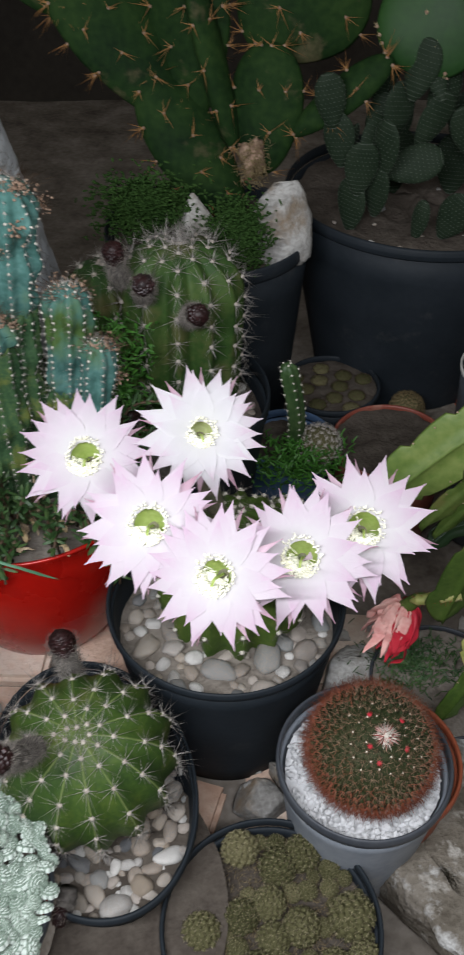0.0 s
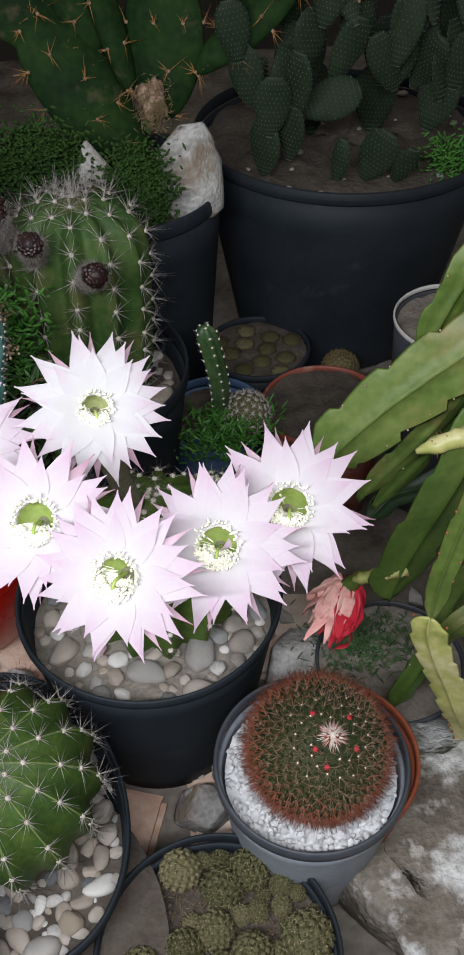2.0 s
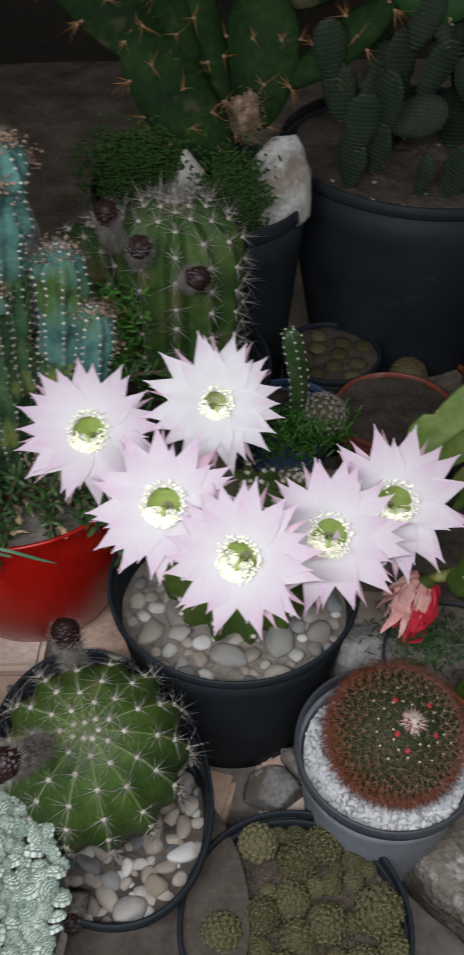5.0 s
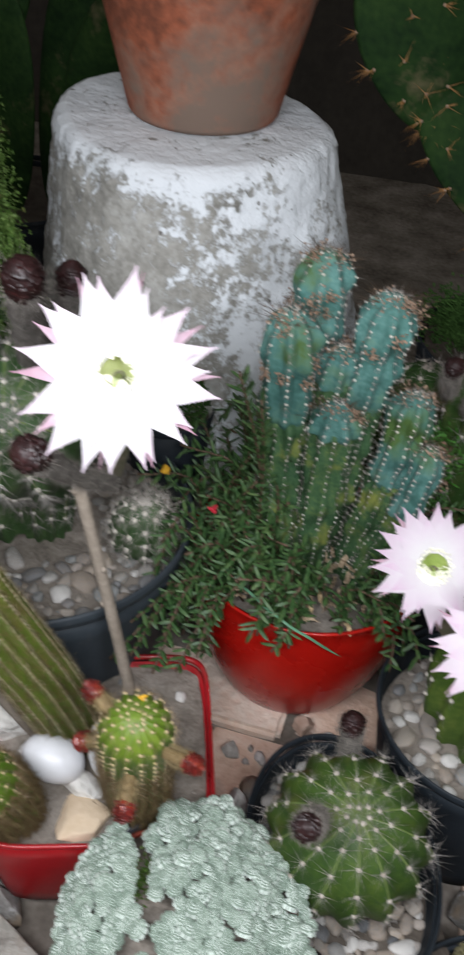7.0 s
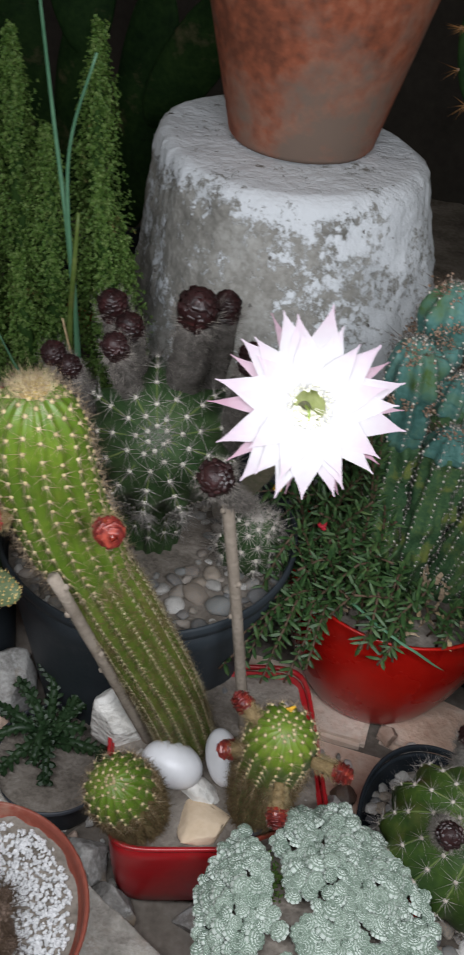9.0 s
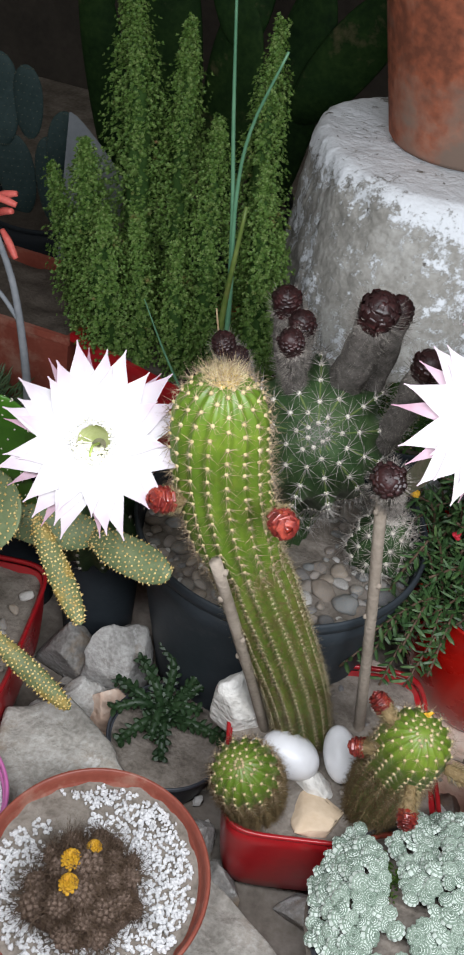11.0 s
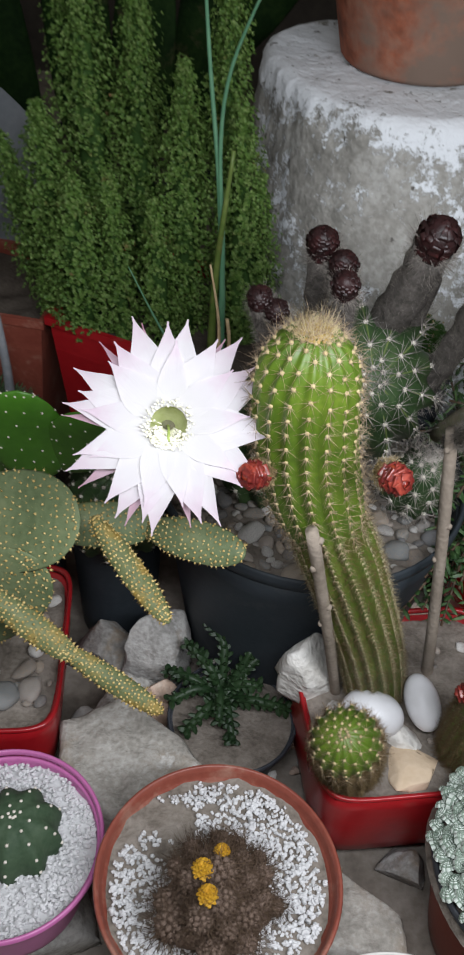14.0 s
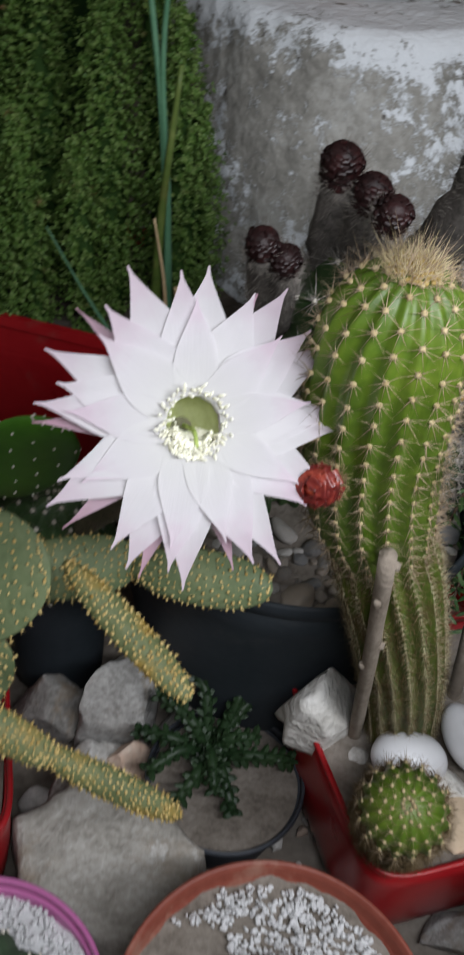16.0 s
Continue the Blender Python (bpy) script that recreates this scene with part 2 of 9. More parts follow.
M["dark_red"] = material("dark_red_plastic", [(0.27, 0.006, 0.010), (0.36, 0.012, 0.016)], 0.3, 12, 0.05, 8, 0.5, stain=((0.25, 0.07, 0.06), 22, 0.58, 0.85))
M["brown_bowl"] = material("brown_clay_plastic", [(0.18, 0.042, 0.028), (0.25, 0.070, 0.046)], 0.45, 20, 0.12, 8, 0.4, stain=((0.32, 0.2, 0.15), 20, 0.52, 0.75))
M["pink_plastic"] = material("pink_plastic", [(0.42, 0.11, 0.29), (0.52, 0.16, 0.37)], 0.35, 20, 0.05, 8, 0.5)
M["blue_plastic"] = material("blue_plastic", [(0.04, 0.08, 0.16), (0.07, 0.12, 0.21)], 0.5, 20, 0.1, 8, 0.4)
M["white_plastic"] = material("white_plastic", [(0.5, 0.49, 0.46), (0.65, 0.64, 0.6)], 0.5, 20, 0.1, 8, 0.4)
M["terracotta"] = material("terracotta", [(0.16, 0.055, 0.032), (0.31, 0.095, 0.05), (0.40, 0.17, 0.105)], 0.75, 5, 0.35, 14, 0.2, spread=(0.40, 0.60), stain=((0.19, 0.135, 0.105), 4.5, 0.46, 0.60))
M["orange_pot"] = material("red_brown_clay", [(0.22, 0.055, 0.025), (0.30, 0.080, 0.040)], 0.5, 20, 0.1, 8, 0.35)
def plaster_material():
    """Bare grey concrete under flaking white paint: nearly whole round the top, in patches below."""
    m = material("worn_whitewashed_concrete", [(0.15, 0.145, 0.128), (0.29, 0.28, 0.255), (0.45, 0.445, 0.42)], 0.92, 16, 0.5, 9, 0.10, dist=0.004)
    nd, ln = m.node_tree.nodes, m.node_tree.links
    bs = nd["Principled BSDF"]
    co = nd.new("ShaderNodeTexCoord")
    sp = nd.new("ShaderNodeSeparateXYZ")
    ln.new(co.outputs["Object"], sp.inputs[0])
    big, small = nd.new("ShaderNodeTexNoise"), nd.new("ShaderNodeTexNoise")
    for q, s, d, r in ((big, 12.0, 9, 0.78), (small, 85.0, 6, 0.75)):
        q.inputs["Scale"].default_value, q.inputs["Detail"].default_value, q.inputs["Roughness"].default_value = s, d, r
        ln.new(co.outputs["Object"], q.inputs["Vector"])
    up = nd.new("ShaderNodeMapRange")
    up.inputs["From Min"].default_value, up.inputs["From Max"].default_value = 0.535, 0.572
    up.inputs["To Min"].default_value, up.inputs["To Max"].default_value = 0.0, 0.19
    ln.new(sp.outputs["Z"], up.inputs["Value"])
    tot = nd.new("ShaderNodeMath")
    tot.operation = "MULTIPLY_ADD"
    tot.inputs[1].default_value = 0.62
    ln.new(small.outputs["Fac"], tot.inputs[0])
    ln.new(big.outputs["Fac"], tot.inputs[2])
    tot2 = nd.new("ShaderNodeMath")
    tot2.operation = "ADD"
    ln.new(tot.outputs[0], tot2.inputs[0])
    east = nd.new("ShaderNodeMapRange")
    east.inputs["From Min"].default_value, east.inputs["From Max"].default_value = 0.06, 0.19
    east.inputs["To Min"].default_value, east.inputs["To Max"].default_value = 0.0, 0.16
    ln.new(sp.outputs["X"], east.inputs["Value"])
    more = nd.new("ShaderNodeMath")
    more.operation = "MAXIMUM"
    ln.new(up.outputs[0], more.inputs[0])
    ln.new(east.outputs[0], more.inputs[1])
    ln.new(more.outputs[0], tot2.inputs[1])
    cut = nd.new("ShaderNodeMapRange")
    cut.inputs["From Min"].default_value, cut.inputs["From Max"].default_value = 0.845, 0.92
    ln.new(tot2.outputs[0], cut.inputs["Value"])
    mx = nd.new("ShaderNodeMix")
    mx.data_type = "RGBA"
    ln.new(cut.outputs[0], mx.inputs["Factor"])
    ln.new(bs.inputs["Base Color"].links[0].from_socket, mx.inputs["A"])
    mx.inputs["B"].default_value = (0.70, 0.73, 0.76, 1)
    # Scattered dark pits: dirt, and the shade of small gaps put into the colour.
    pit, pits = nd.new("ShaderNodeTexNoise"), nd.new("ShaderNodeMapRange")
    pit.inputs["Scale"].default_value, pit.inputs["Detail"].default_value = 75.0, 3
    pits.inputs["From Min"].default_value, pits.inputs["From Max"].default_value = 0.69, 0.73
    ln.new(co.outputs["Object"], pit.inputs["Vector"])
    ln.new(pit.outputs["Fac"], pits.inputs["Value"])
    dark_pits = nd.new("ShaderNodeMix")
    dark_pits.data_type = "RGBA"
    dark_pits.inputs["B"].default_value = (0.14, 0.13, 0.12, 1)
    ln.new(pits.outputs[0], dark_pits.inputs["Factor"])
    ln.new(mx.outputs["Result"], dark_pits.inputs["A"])
    ln.new(dark_pits.outputs["Result"], bs.inputs["Base Color"])
    bp = nd.new("ShaderNodeBump")
    bp.inputs["Strength"].default_value, bp.inputs["Distance"].default_value = 0.5, 0.003
    ln.new(cut.outputs[0], bp.inputs["Height"])
    ln.new(bs.inputs["Normal"].links[0].from_socket, bp.inputs["Normal"])
    ln.new(bp.outputs[0], bs.inputs["Normal"])
    return m


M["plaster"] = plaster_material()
M["stone"] = material("grey_limestone", [(0.15, 0.142, 0.13), (0.27, 0.26, 0.245), (0.46, 0.45, 0.43)], 0.92, 26, 0.55, 8, 0.12, rand=0.25, stain=((0.24, 0.185, 0.13), 16, 0.52, 0.66), spots=((0.50, 0.50, 0.49), 42, 0.60, 0.68), dist=0.004)
M["stone_white"] = material("white_limestone", [(0.24, 0.225, 0.20), (0.41, 0.395, 0.37), (0.62, 0.61, 0.59)], 0.9, 26, 0.6, 8, 0.12, rand=0.15, stain=((0.28, 0.225, 0.165), 14, 0.52, 0.68), spots=((0.16, 0.15, 0.135), 50, 0.64, 0.72), dist=0.004)
M["concrete"] = material("weathered_concrete", [(0.085, 0.072, 0.056), (0.155, 0.135, 0.11), (0.24, 0.215, 0.185)], 0.95, 22, 0.7, 7, 0.1, stain=((0.60, 0.60, 0.59), 7, 0.47, 0.55), spots=((0.34, 0.32, 0.29), 38, 0.58, 0.68), dist=0.006)
for key, stops in (("rubble_grey", [(0.22, 0.205, 0.185), (0.42, 0.40, 0.37)]), ("rubble_pale", [(0.36, 0.345, 0.32), (0.60, 0.585, 0.56)]), ("rubble_peach", [(0.34, 0.235, 0.18), (0.50, 0.39, 0.32)])):
    M[key] = material(key, stops, 0.92, 1.4, 0.6, 5, 0.12, rand=0.3, dist=0.0008)
M["clay_red"] = material("red_brown_plastic", [(0.20, 0.035, 0.02), (0.28, 0.06, 0.035)], 0.45, 18, 0.1, 8, 0.35, stain=((0.22, 0.10, 0.07), 16, 0.56, 0.8))
M["slab"] = material("pale_slab", [(0.22, 0.205, 0.18), (0.36, 0.34, 0.305), (0.52, 0.505, 0.475)], 0.92, 24, 0.6, 8, 0.12, stain=((0.26, 0.215, 0.165), 13, 0.50, 0.66), spots=((0.60, 0.595, 0.58), 28, 0.60, 0.70), dist=0.004)
M["quartz"] = material("chalky_white_stone", [(0.48, 0.46, 0.42), (0.66, 0.64, 0.60), (0.76, 0.75, 0.72)], 0.9, 24, 0.9, 5, 0.15, dist=0.004)
M["stone_cream"] = material("cream_sandstone", [(0.50, 0.38, 0.26), (0.62, 0.5, 0.37)], 0.85, 25, 0.5, 5, 0.15)
M["brick_peach"] = material("peach_paving_brick", [(0.46, 0.30, 0.22), (0.62, 0.45, 0.35), (0.68, 0.57, 0.48)], 0.92, 16, 0.9, 6, 0.12, rand=0.3, stain=((0.34, 0.31, 0.28), 9, 0.56, 0.72), dist=0.004)
M["egg"] = material("polished_white_stone", [(0.58, 0.58, 0.595), (0.68, 0.68, 0.70)], 0.4, 20, 0.05, 5, 0.4)
M["pebble"] = material("river_pebbles", [(0.055, 0.055, 0.06), (0.13, 0.135, 0.14), (0.25, 0.195, 0.14), (0.17, 0.165, 0.155), (0.40, 0.385, 0.36)], 0.7, 30, 0.25, 6, 0.3, rand=0.95, spread=(0.1, 0.9))
M["pebble_pale"] = material("pale_pebbles", [(0.14, 0.145, 0.15), (0.31, 0.235, 0.17), (0.22, 0.22, 0.215), (0.16, 0.185, 0.195), (0.37, 0.28, 0.20), (0.28, 0.27, 0.25), (0.38, 0.31, 0.26), (0.26, 0.255, 0.245), (0.52, 0.50, 0.47)], 0.6, 30, 0.25, 6, 0.35, rand=0.95, spread=(0.08, 0.92), stain=((0.30, 0.24, 0.19), 60, 0.6, 0.72))
M["gravel"] = material("white_marble_chips", [(0.50, 0.50, 0.505), (0.70, 0.70, 0.71)], 0.7, 60, 0.3, 5, 0.25, rand=0.3)
M["skin"] = material("cactus_skin", [(0.036, 0.074, 0.014), (0.072, 0.122, 0.022), (0.13, 0.175, 0.035)], 0.6, 16, 0.15, 10, 0.2, stain=((0.16, 0.14, 0.05), 30, 0.66, 0.85))
M["skin_mid"] = material("aged_cactus_skin", [(0.013, 0.036, 0.009), (0.028, 0.064, 0.014), (0.060, 0.095, 0.024)], 0.6, 14, 0.15, 10, 0.2, stain=((0.11, 0.10, 0.04), 20, 0.5, 0.72))
M["spine_deep"] = material("deep_brown_spines", [(0.035, 0.022, 0.014), (0.13, 0.085, 0.055)], 0.6, 100, 0.05, 4, 0.2)
M["skin_dark"] = material("dark_cactus_skin", [(0.016, 0.042, 0.014), (0.036, 0.074, 0.024), (0.075, 0.120, 0.045)], 0.5, 16, 0.15, 10, 0.35, stain=((0.09, 0.085, 0.04), 30, 0.68, 0.85))
M["skin_gold"] = material("bright_cactus_skin", [(0.040, 0.080, 0.007), (0.082, 0.142, 0.011), (0.145, 0.205, 0.022)], 0.42, 14, 0.12, 10, 0.4, stain=((0.13, 0.12, 0.02), 16, 0.58, 0.8))
M["skin_aged"] = material("aged_olive_skin", [(0.038, 0.066, 0.008), (0.074, 0.112, 0.013), (0.125, 0.160, 0.025)], 0.5, 14, 0.15, 10, 0.3, stain=((0.11, 0.085, 0.025), 16, 0.5, 0.72))
M["skin_corky"] = material("olive_knob_skin", [(0.012, 0.020, 0.007), (0.026, 0.034, 0.011), (0.045, 0.046, 0.019)], 0.7, 18, 0.3, 10, 0.2)
M["skin_blue"] = material("blue_cactus_skin", [(0.035, 0.10, 0.085), (0.07, 0.17, 0.15), (0.14, 0.27, 0.25)], 0.65, 26, 0.3, 8, 0.2, stain=((0.06, 0.11, 0.03), 13, 0.52, 0.66))
M["pad_gold"] = material("grey_green_pad", [(0.07, 0.10, 0.045), (0.115, 0.15, 0.072), (0.165, 0.195, 0.10)], 0.6, 22, 0.4, 7, 0.3, stain=((0.22, 0.19, 0.05), 9, 0.55, 0.75))
M["pad_gold_finger"] = material("golden_green_finger", [(0.075, 0.095, 0.040), (0.12, 0.14, 0.06), (0.18, 0.18, 0.075)], 0.6, 30, 0.5, 7, 0.3, stain=((0.30, 0.18, 0.03), 30, 0.50, 0.66))
M["pad_green"] = material("green_pad", [(0.04, 0.14, 0.012), (0.075, 0.22, 0.02)], 0.4, 14, 0.08, 8, 0.45)
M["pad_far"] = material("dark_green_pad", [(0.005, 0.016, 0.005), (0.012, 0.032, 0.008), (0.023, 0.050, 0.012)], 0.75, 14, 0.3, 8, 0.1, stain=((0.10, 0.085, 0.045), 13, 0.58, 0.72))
M["pad_mid"] = material("mid_green_pad", [(0.012, 0.042, 0.010), (0.024, 0.072, 0.016)], 0.55, 14, 0.1, 8, 0.25)
M["pad_blue"] = material("dim_blue_pad", [(0.022, 0.042, 0.042), (0.045, 0.075, 0.075)], 0.65, 14, 0.2, 8, 0.2)
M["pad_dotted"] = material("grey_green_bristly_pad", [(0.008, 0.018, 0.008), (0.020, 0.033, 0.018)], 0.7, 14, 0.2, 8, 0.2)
M["leaf_epi"] = material("fleshy_leaf", [(0.045, 0.085, 0.015), (0.085, 0.13, 0.026), (0.145, 0.18, 0.05)], 0.5, 16, 0.2, 9, 0.35, stain=((0.17, 0.145, 0.05), 22, 0.54, 0.70))
M["leaf_epi_pale"] = material("yellowing_fleshy_leaf", [(0.17, 0.21, 0.05), (0.34, 0.34, 0.11), (0.56, 0.50, 0.30)], 0.45, 12, 0.08, 9, 0.4)
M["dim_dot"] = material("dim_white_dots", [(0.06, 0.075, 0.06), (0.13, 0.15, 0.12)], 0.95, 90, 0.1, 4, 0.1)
M["leaf_epi_dark"] = material("fleshy_leaf_green", [(0.035, 0.072, 0.012), (0.066, 0.112, 0.021), (0.105, 0.148, 0.034)], 0.5, 14, 0.2, 12, 0.35, stain=((0.13, 0.13, 0.04), 20, 0.58, 0.72))
M["leaf_mat"] = material("dark_succulent_leaves", [(0.016, 0.046, 0.014), (0.036, 0.082, 0.024), (0.08, 0.13, 0.04)], 0.5, 60, 0.1, 4, 0.35)
M["leaf_fern"] = material("toothed_dark_leaves", [(0.009, 0.025, 0.009), (0.022, 0.048, 0.016)], 0.5, 30, 0.15, 6, 0.35)
M["leaf_plume"] = material("tiny_plume_leaves", [(0.030, 0.075, 0.012), (0.070, 0.135, 0.022), (0.17, 0.23, 0.075)], 0.6, 150, 0.1, 4, 0.3, stain=((0.13, 0.075, 0.03), 34, 0.62, 0.74))
M["leaf_core"] = material("plume_core", [(0.018, 0.045, 0.010), (0.04, 0.085, 0.02)], 0.8, 40, 0.3, 5, 0.1)
M["leaf_fresh"] = material("fresh_small_leaves", [(0.03, 0.12, 0.015), (0.07, 0.2, 0.03)], 0.5, 60, 0.1, 4, 0.35)
M["rosette"] = material("silver_green_skin", [(0.16, 0.215, 0.17), (0.26, 0.32, 0.265)], 0.7, 60, 0.2, 5, 0.2, rand=0.25)
M["rosette_spine"] = material("white_comb_spines", [(0.44, 0.50, 0.45), (0.62, 0.68, 0.625)], 0.7, 60, 0.05, 5, 0.2)
M["spine_white"] = material("grey_white_spines", [(0.24, 0.21, 0.185), (0.56, 0.52, 0.47)], 0.55, 120, 0.05, 4, 0.3)
M["spine_dark"] = material("dark_tipped_spines", [(0.10, 0.08, 0.07), (0.36, 0.33, 0.3)], 0.55, 160, 0.05, 4, 0.3)
M["spine_gold"] = material("straw_spines", [(0.30, 0.22, 0.09), (0.60, 0.52, 0.31)], 0.5, 120, 0.05, 4, 0.3)
M["spine_brown"] = material("brown_spines", [(0.20, 0.09, 0.03), (0.38, 0.20, 0.07)], 0.5, 100, 0.05, 4, 0.3)
M["spine_red"] = material("red_brown_spines", [(0.15, 0.038, 0.018), (0.32, 0.10, 0.055)], 0.5, 120, 0.05, 4, 0.3)
M["spine_hair"] = material("tan_hair_spines", [(0.13, 0.095, 0.045), (0.30, 0.23, 0.12)], 0.6, 120, 0.05, 4, 0.2)
M["areole_white"] = material("white_wool", [(0.55, 0.5, 0.42), (0.75, 0.71, 0.64)], 0.95, 120, 0.3, 4, 0.1)
M["areole_gold"] = material("cream_wool", [(0.36, 0.27, 0.13), (0.56, 0.46, 0.28)], 0.95, 120, 0.3, 4, 0.1)
M["glochid"] = material("gold_glochids", [(0.32, 0.20, 0.05), (0.66, 0.52, 0.24)], 0.9, 80, 0.3, 4, 0.1)
M["cork"] = material("rusty_wool", [(0.17, 0.10, 0.065), (0.42, 0.30, 0.22)], 0.95, 60, 0.5, 4, 0.1)
M["bud_dark"] = material("dark_wine_buds", [(0.007, 0.003, 0.003), (0.028, 0.007, 0.007)], 0.5, 60, 0.4, 5, 0.35)
M["crown_wool"] = material("golden_crown_wool", [(0.26, 0.17, 0.05), (0.44, 0.33, 0.13)], 0.95, 120, 0.3, 4, 0.1)
M["bud_hair"] = material("grey_bud_hair", [(0.055, 0.050, 0.045), (0.15, 0.135, 0.122)], 0.9, 90, 0.3, 4, 0.1)
M["bud_fluff"] = material("grey_brown_bud_fluff", [(0.09, 0.08, 0.07), (0.30, 0.27, 0.24)], 0.9, 90, 0.3, 4, 0.1)
M["bud_red"] = material("glossy_red_buds", [(0.055, 0.010, 0.006), (0.17, 0.016, 0.010), (0.26, 0.05, 0.02)], 0.25, 90, 0.2, 4, 0.6)
M["bud_scale"] = material("red_bud_scales", [(0.035, 0.007, 0.005), (0.12, 0.012, 0.010), (0.30, 0.05, 0.03)], 0.32, 70, 0.2, 4, 0.5)
M["tube_green"] = material("scaly_flower_tube", [(0.10, 0.12, 0.06), (0.24, 0.20, 0.15)], 0.8, 60, 0.4, 5, 0.15)
M["throat"] = material("green_throat", [(0.23, 0.32, 0.06), (0.42, 0.50, 0.17)], 0.6, 60, 0.1, 5, 0.2)
M["throat_pale"] = material("pale_green_throat", [(0.38, 0.43, 0.15), (0.56, 0.59, 0.32)], 0.6, 60, 0.1, 5, 0.2)
M["stamen"] = material("cream_stamens", [(0.84, 0.82, 0.64), (0.90, 0.89, 0.78)], 0.7, 90, 0.1, 4, 0.2)
M["stick"] = material("grey_bark", [(0.20, 0.165, 0.13), (0.34, 0.29, 0.24)], 0.9, 40, 0.8, 5, 0.15)
M["wood_root"] = material("grey_stalk", [(0.18, 0.2, 0.22), (0.30, 0.31, 0.33)], 0.8, 30, 0.3, 5, 0.2)
M["coral"] = material("coral_flowers", [(0.50, 0.07, 0.06), (0.64, 0.16, 0.13)], 0.5, 60, 0.1, 5, 0.3)
M["red_petal"] = material("red_petals", [(0.38, 0.012, 0.03), (0.54, 0.035, 0.05)], 0.5, 40, 0.1, 5, 0.3)
M["pink_petal"] = material("dry_pink_petals", [(0.56, 0.20, 0.19), (0.74, 0.48, 0.42)], 0.7, 40, 0.2, 5, 0.2)
M["yellow_petal"] = material("yellow_petals", [(0.42, 0.20, 0.012), (0.60, 0.36, 0.03)], 0.6, 60, 0.1, 5, 0.25)
M["scallion"] = material("scallion_leaf", [(0.05, 0.15, 0.08), (0.11, 0.24, 0.14)], 0.45, 20, 0.1, 6, 0.35)
M["dry_leaf"] = material("dry_straw", [(0.42, 0.30, 0.16), (0.6, 0.46, 0.28)], 0.8, 40, 0.2, 5, 0.15)
M["brown_body"] = material("brown_cactus_skin", [(0.06, 0.042, 0.03), (0.15, 0.105, 0.08), (0.30, 0.22, 0.18)], 0.75, 40, 0.4, 5, 0.2)
M["spine_pale"] = material("pale_straw_hairs", [(0.24, 0.20, 0.11), (0.54, 0.48, 0.32)], 0.6, 120, 0.05, 4, 0.2)
M["spine_rose"] = material("dull_rosy_spines", [(0.13, 0.060, 0.035), (0.36, 0.24, 0.17)], 0.55, 120, 0.05, 4, 0.25)
M["crown_red"] = material("crimson_young_spines", [(0.16, 0.018, 0.020), (0.36, 0.06, 0.05)], 0.5, 120, 0.05, 4, 0.3)
M["spine_tan"] = material("tan_thin_spines", [(0.17, 0.115, 0.065), (0.46, 0.36, 0.25)], 0.55, 120, 0.05, 4, 0.25)
M["wool_dull"] = material("dull_pinkish_wool", [(0.34, 0.28, 0.24), (0.60, 0.54, 0.48)], 0.95, 120, 0.3, 4, 0.1)
M["spine_grey"] = material("grey_thorns", [(0.09, 0.08, 0.07), (0.44, 0.41, 0.38)], 0.5, 150, 0.05, 4, 0.3)
M["skin_globe"] = material("mottled_globe_skin", [(0.016, 0.040, 0.009), (0.036, 0.072, 0.012), (0.075, 0.115, 0.018)], 0.55, 22, 0.2, 10, 0.3, stain=((0.12, 0.13, 0.03), 14, 0.55, 0.75))
M["fuzz"] = material("rusty_brown_fuzz", [(0.075, 0.048, 0.020), (0.22, 0.155, 0.075)], 0.6, 120, 0.05, 4, 0.2)
# The same black plastic, lightened for nearer pots: lamp fall-off put into the colour.
M["black_pot_lit"] = material("dusty_black_plastic_lit", [(0.024, 0.031, 0.037), (0.036, 0.044, 0.052)], 0.55, 14, 0.12, 9, 0.25, stain=((0.08, 0.08, 0.08), 18, 0.6, 0.85))
M["rib_line"] = material("pale_rib_ridge", [(0.085, 0.13, 0.035), (0.17, 0.21, 0.075)], 0.6, 60, 0.1, 4, 0.2)
M["skin_old"] = material("old_green_stem", [(0.020, 0.055, 0.026), (0.050, 0.105, 0.045), (0.11, 0.16, 0.05)], 0.65, 34, 0.3, 8, 0.2, stain=((0.19, 0.21, 0.05), 17, 0.56, 0.70))
M["skin_star"] = material("grey_green_star_skin", [(0.030, 0.058, 0.030), (0.065, 0.10, 0.058)], 0.65, 40, 0.3, 6, 0.2)
M["bud_wine"] = material("wine_red_bud_scales", [(0.007, 0.003, 0.003), (0.014, 0.004, 0.004), (0.034, 0.007, 0.007)], 0.42, 90, 0.2, 5, 0.4)
M["sheet"] = material("pale_plastic_sheet", [(0.16, 0.18, 0.20), (0.24, 0.26, 0.28)], 0.6, 20, 0.2, 6, 0.3)
M["olive_body"] = material("olive_cactus_skin", [(0.045, 0.045, 0.018), (0.085, 0.082, 0.036), (0.15, 0.135, 0.07)], 0.75, 40, 0.4, 5, 0.15, rand=0.3)
M["tepal_pink"] = tepal_material("pale_pink_tepals", (0.69, 0.665, 0.67), (0.65, 0.57, 0.625), (0.61, 0.43, 0.555))
M["tepal_white"] = tepal_material("white_tepals", (0.72, 0.71, 0.70), (0.70, 0.675, 0.695), (0.65, 0.51, 0.60))
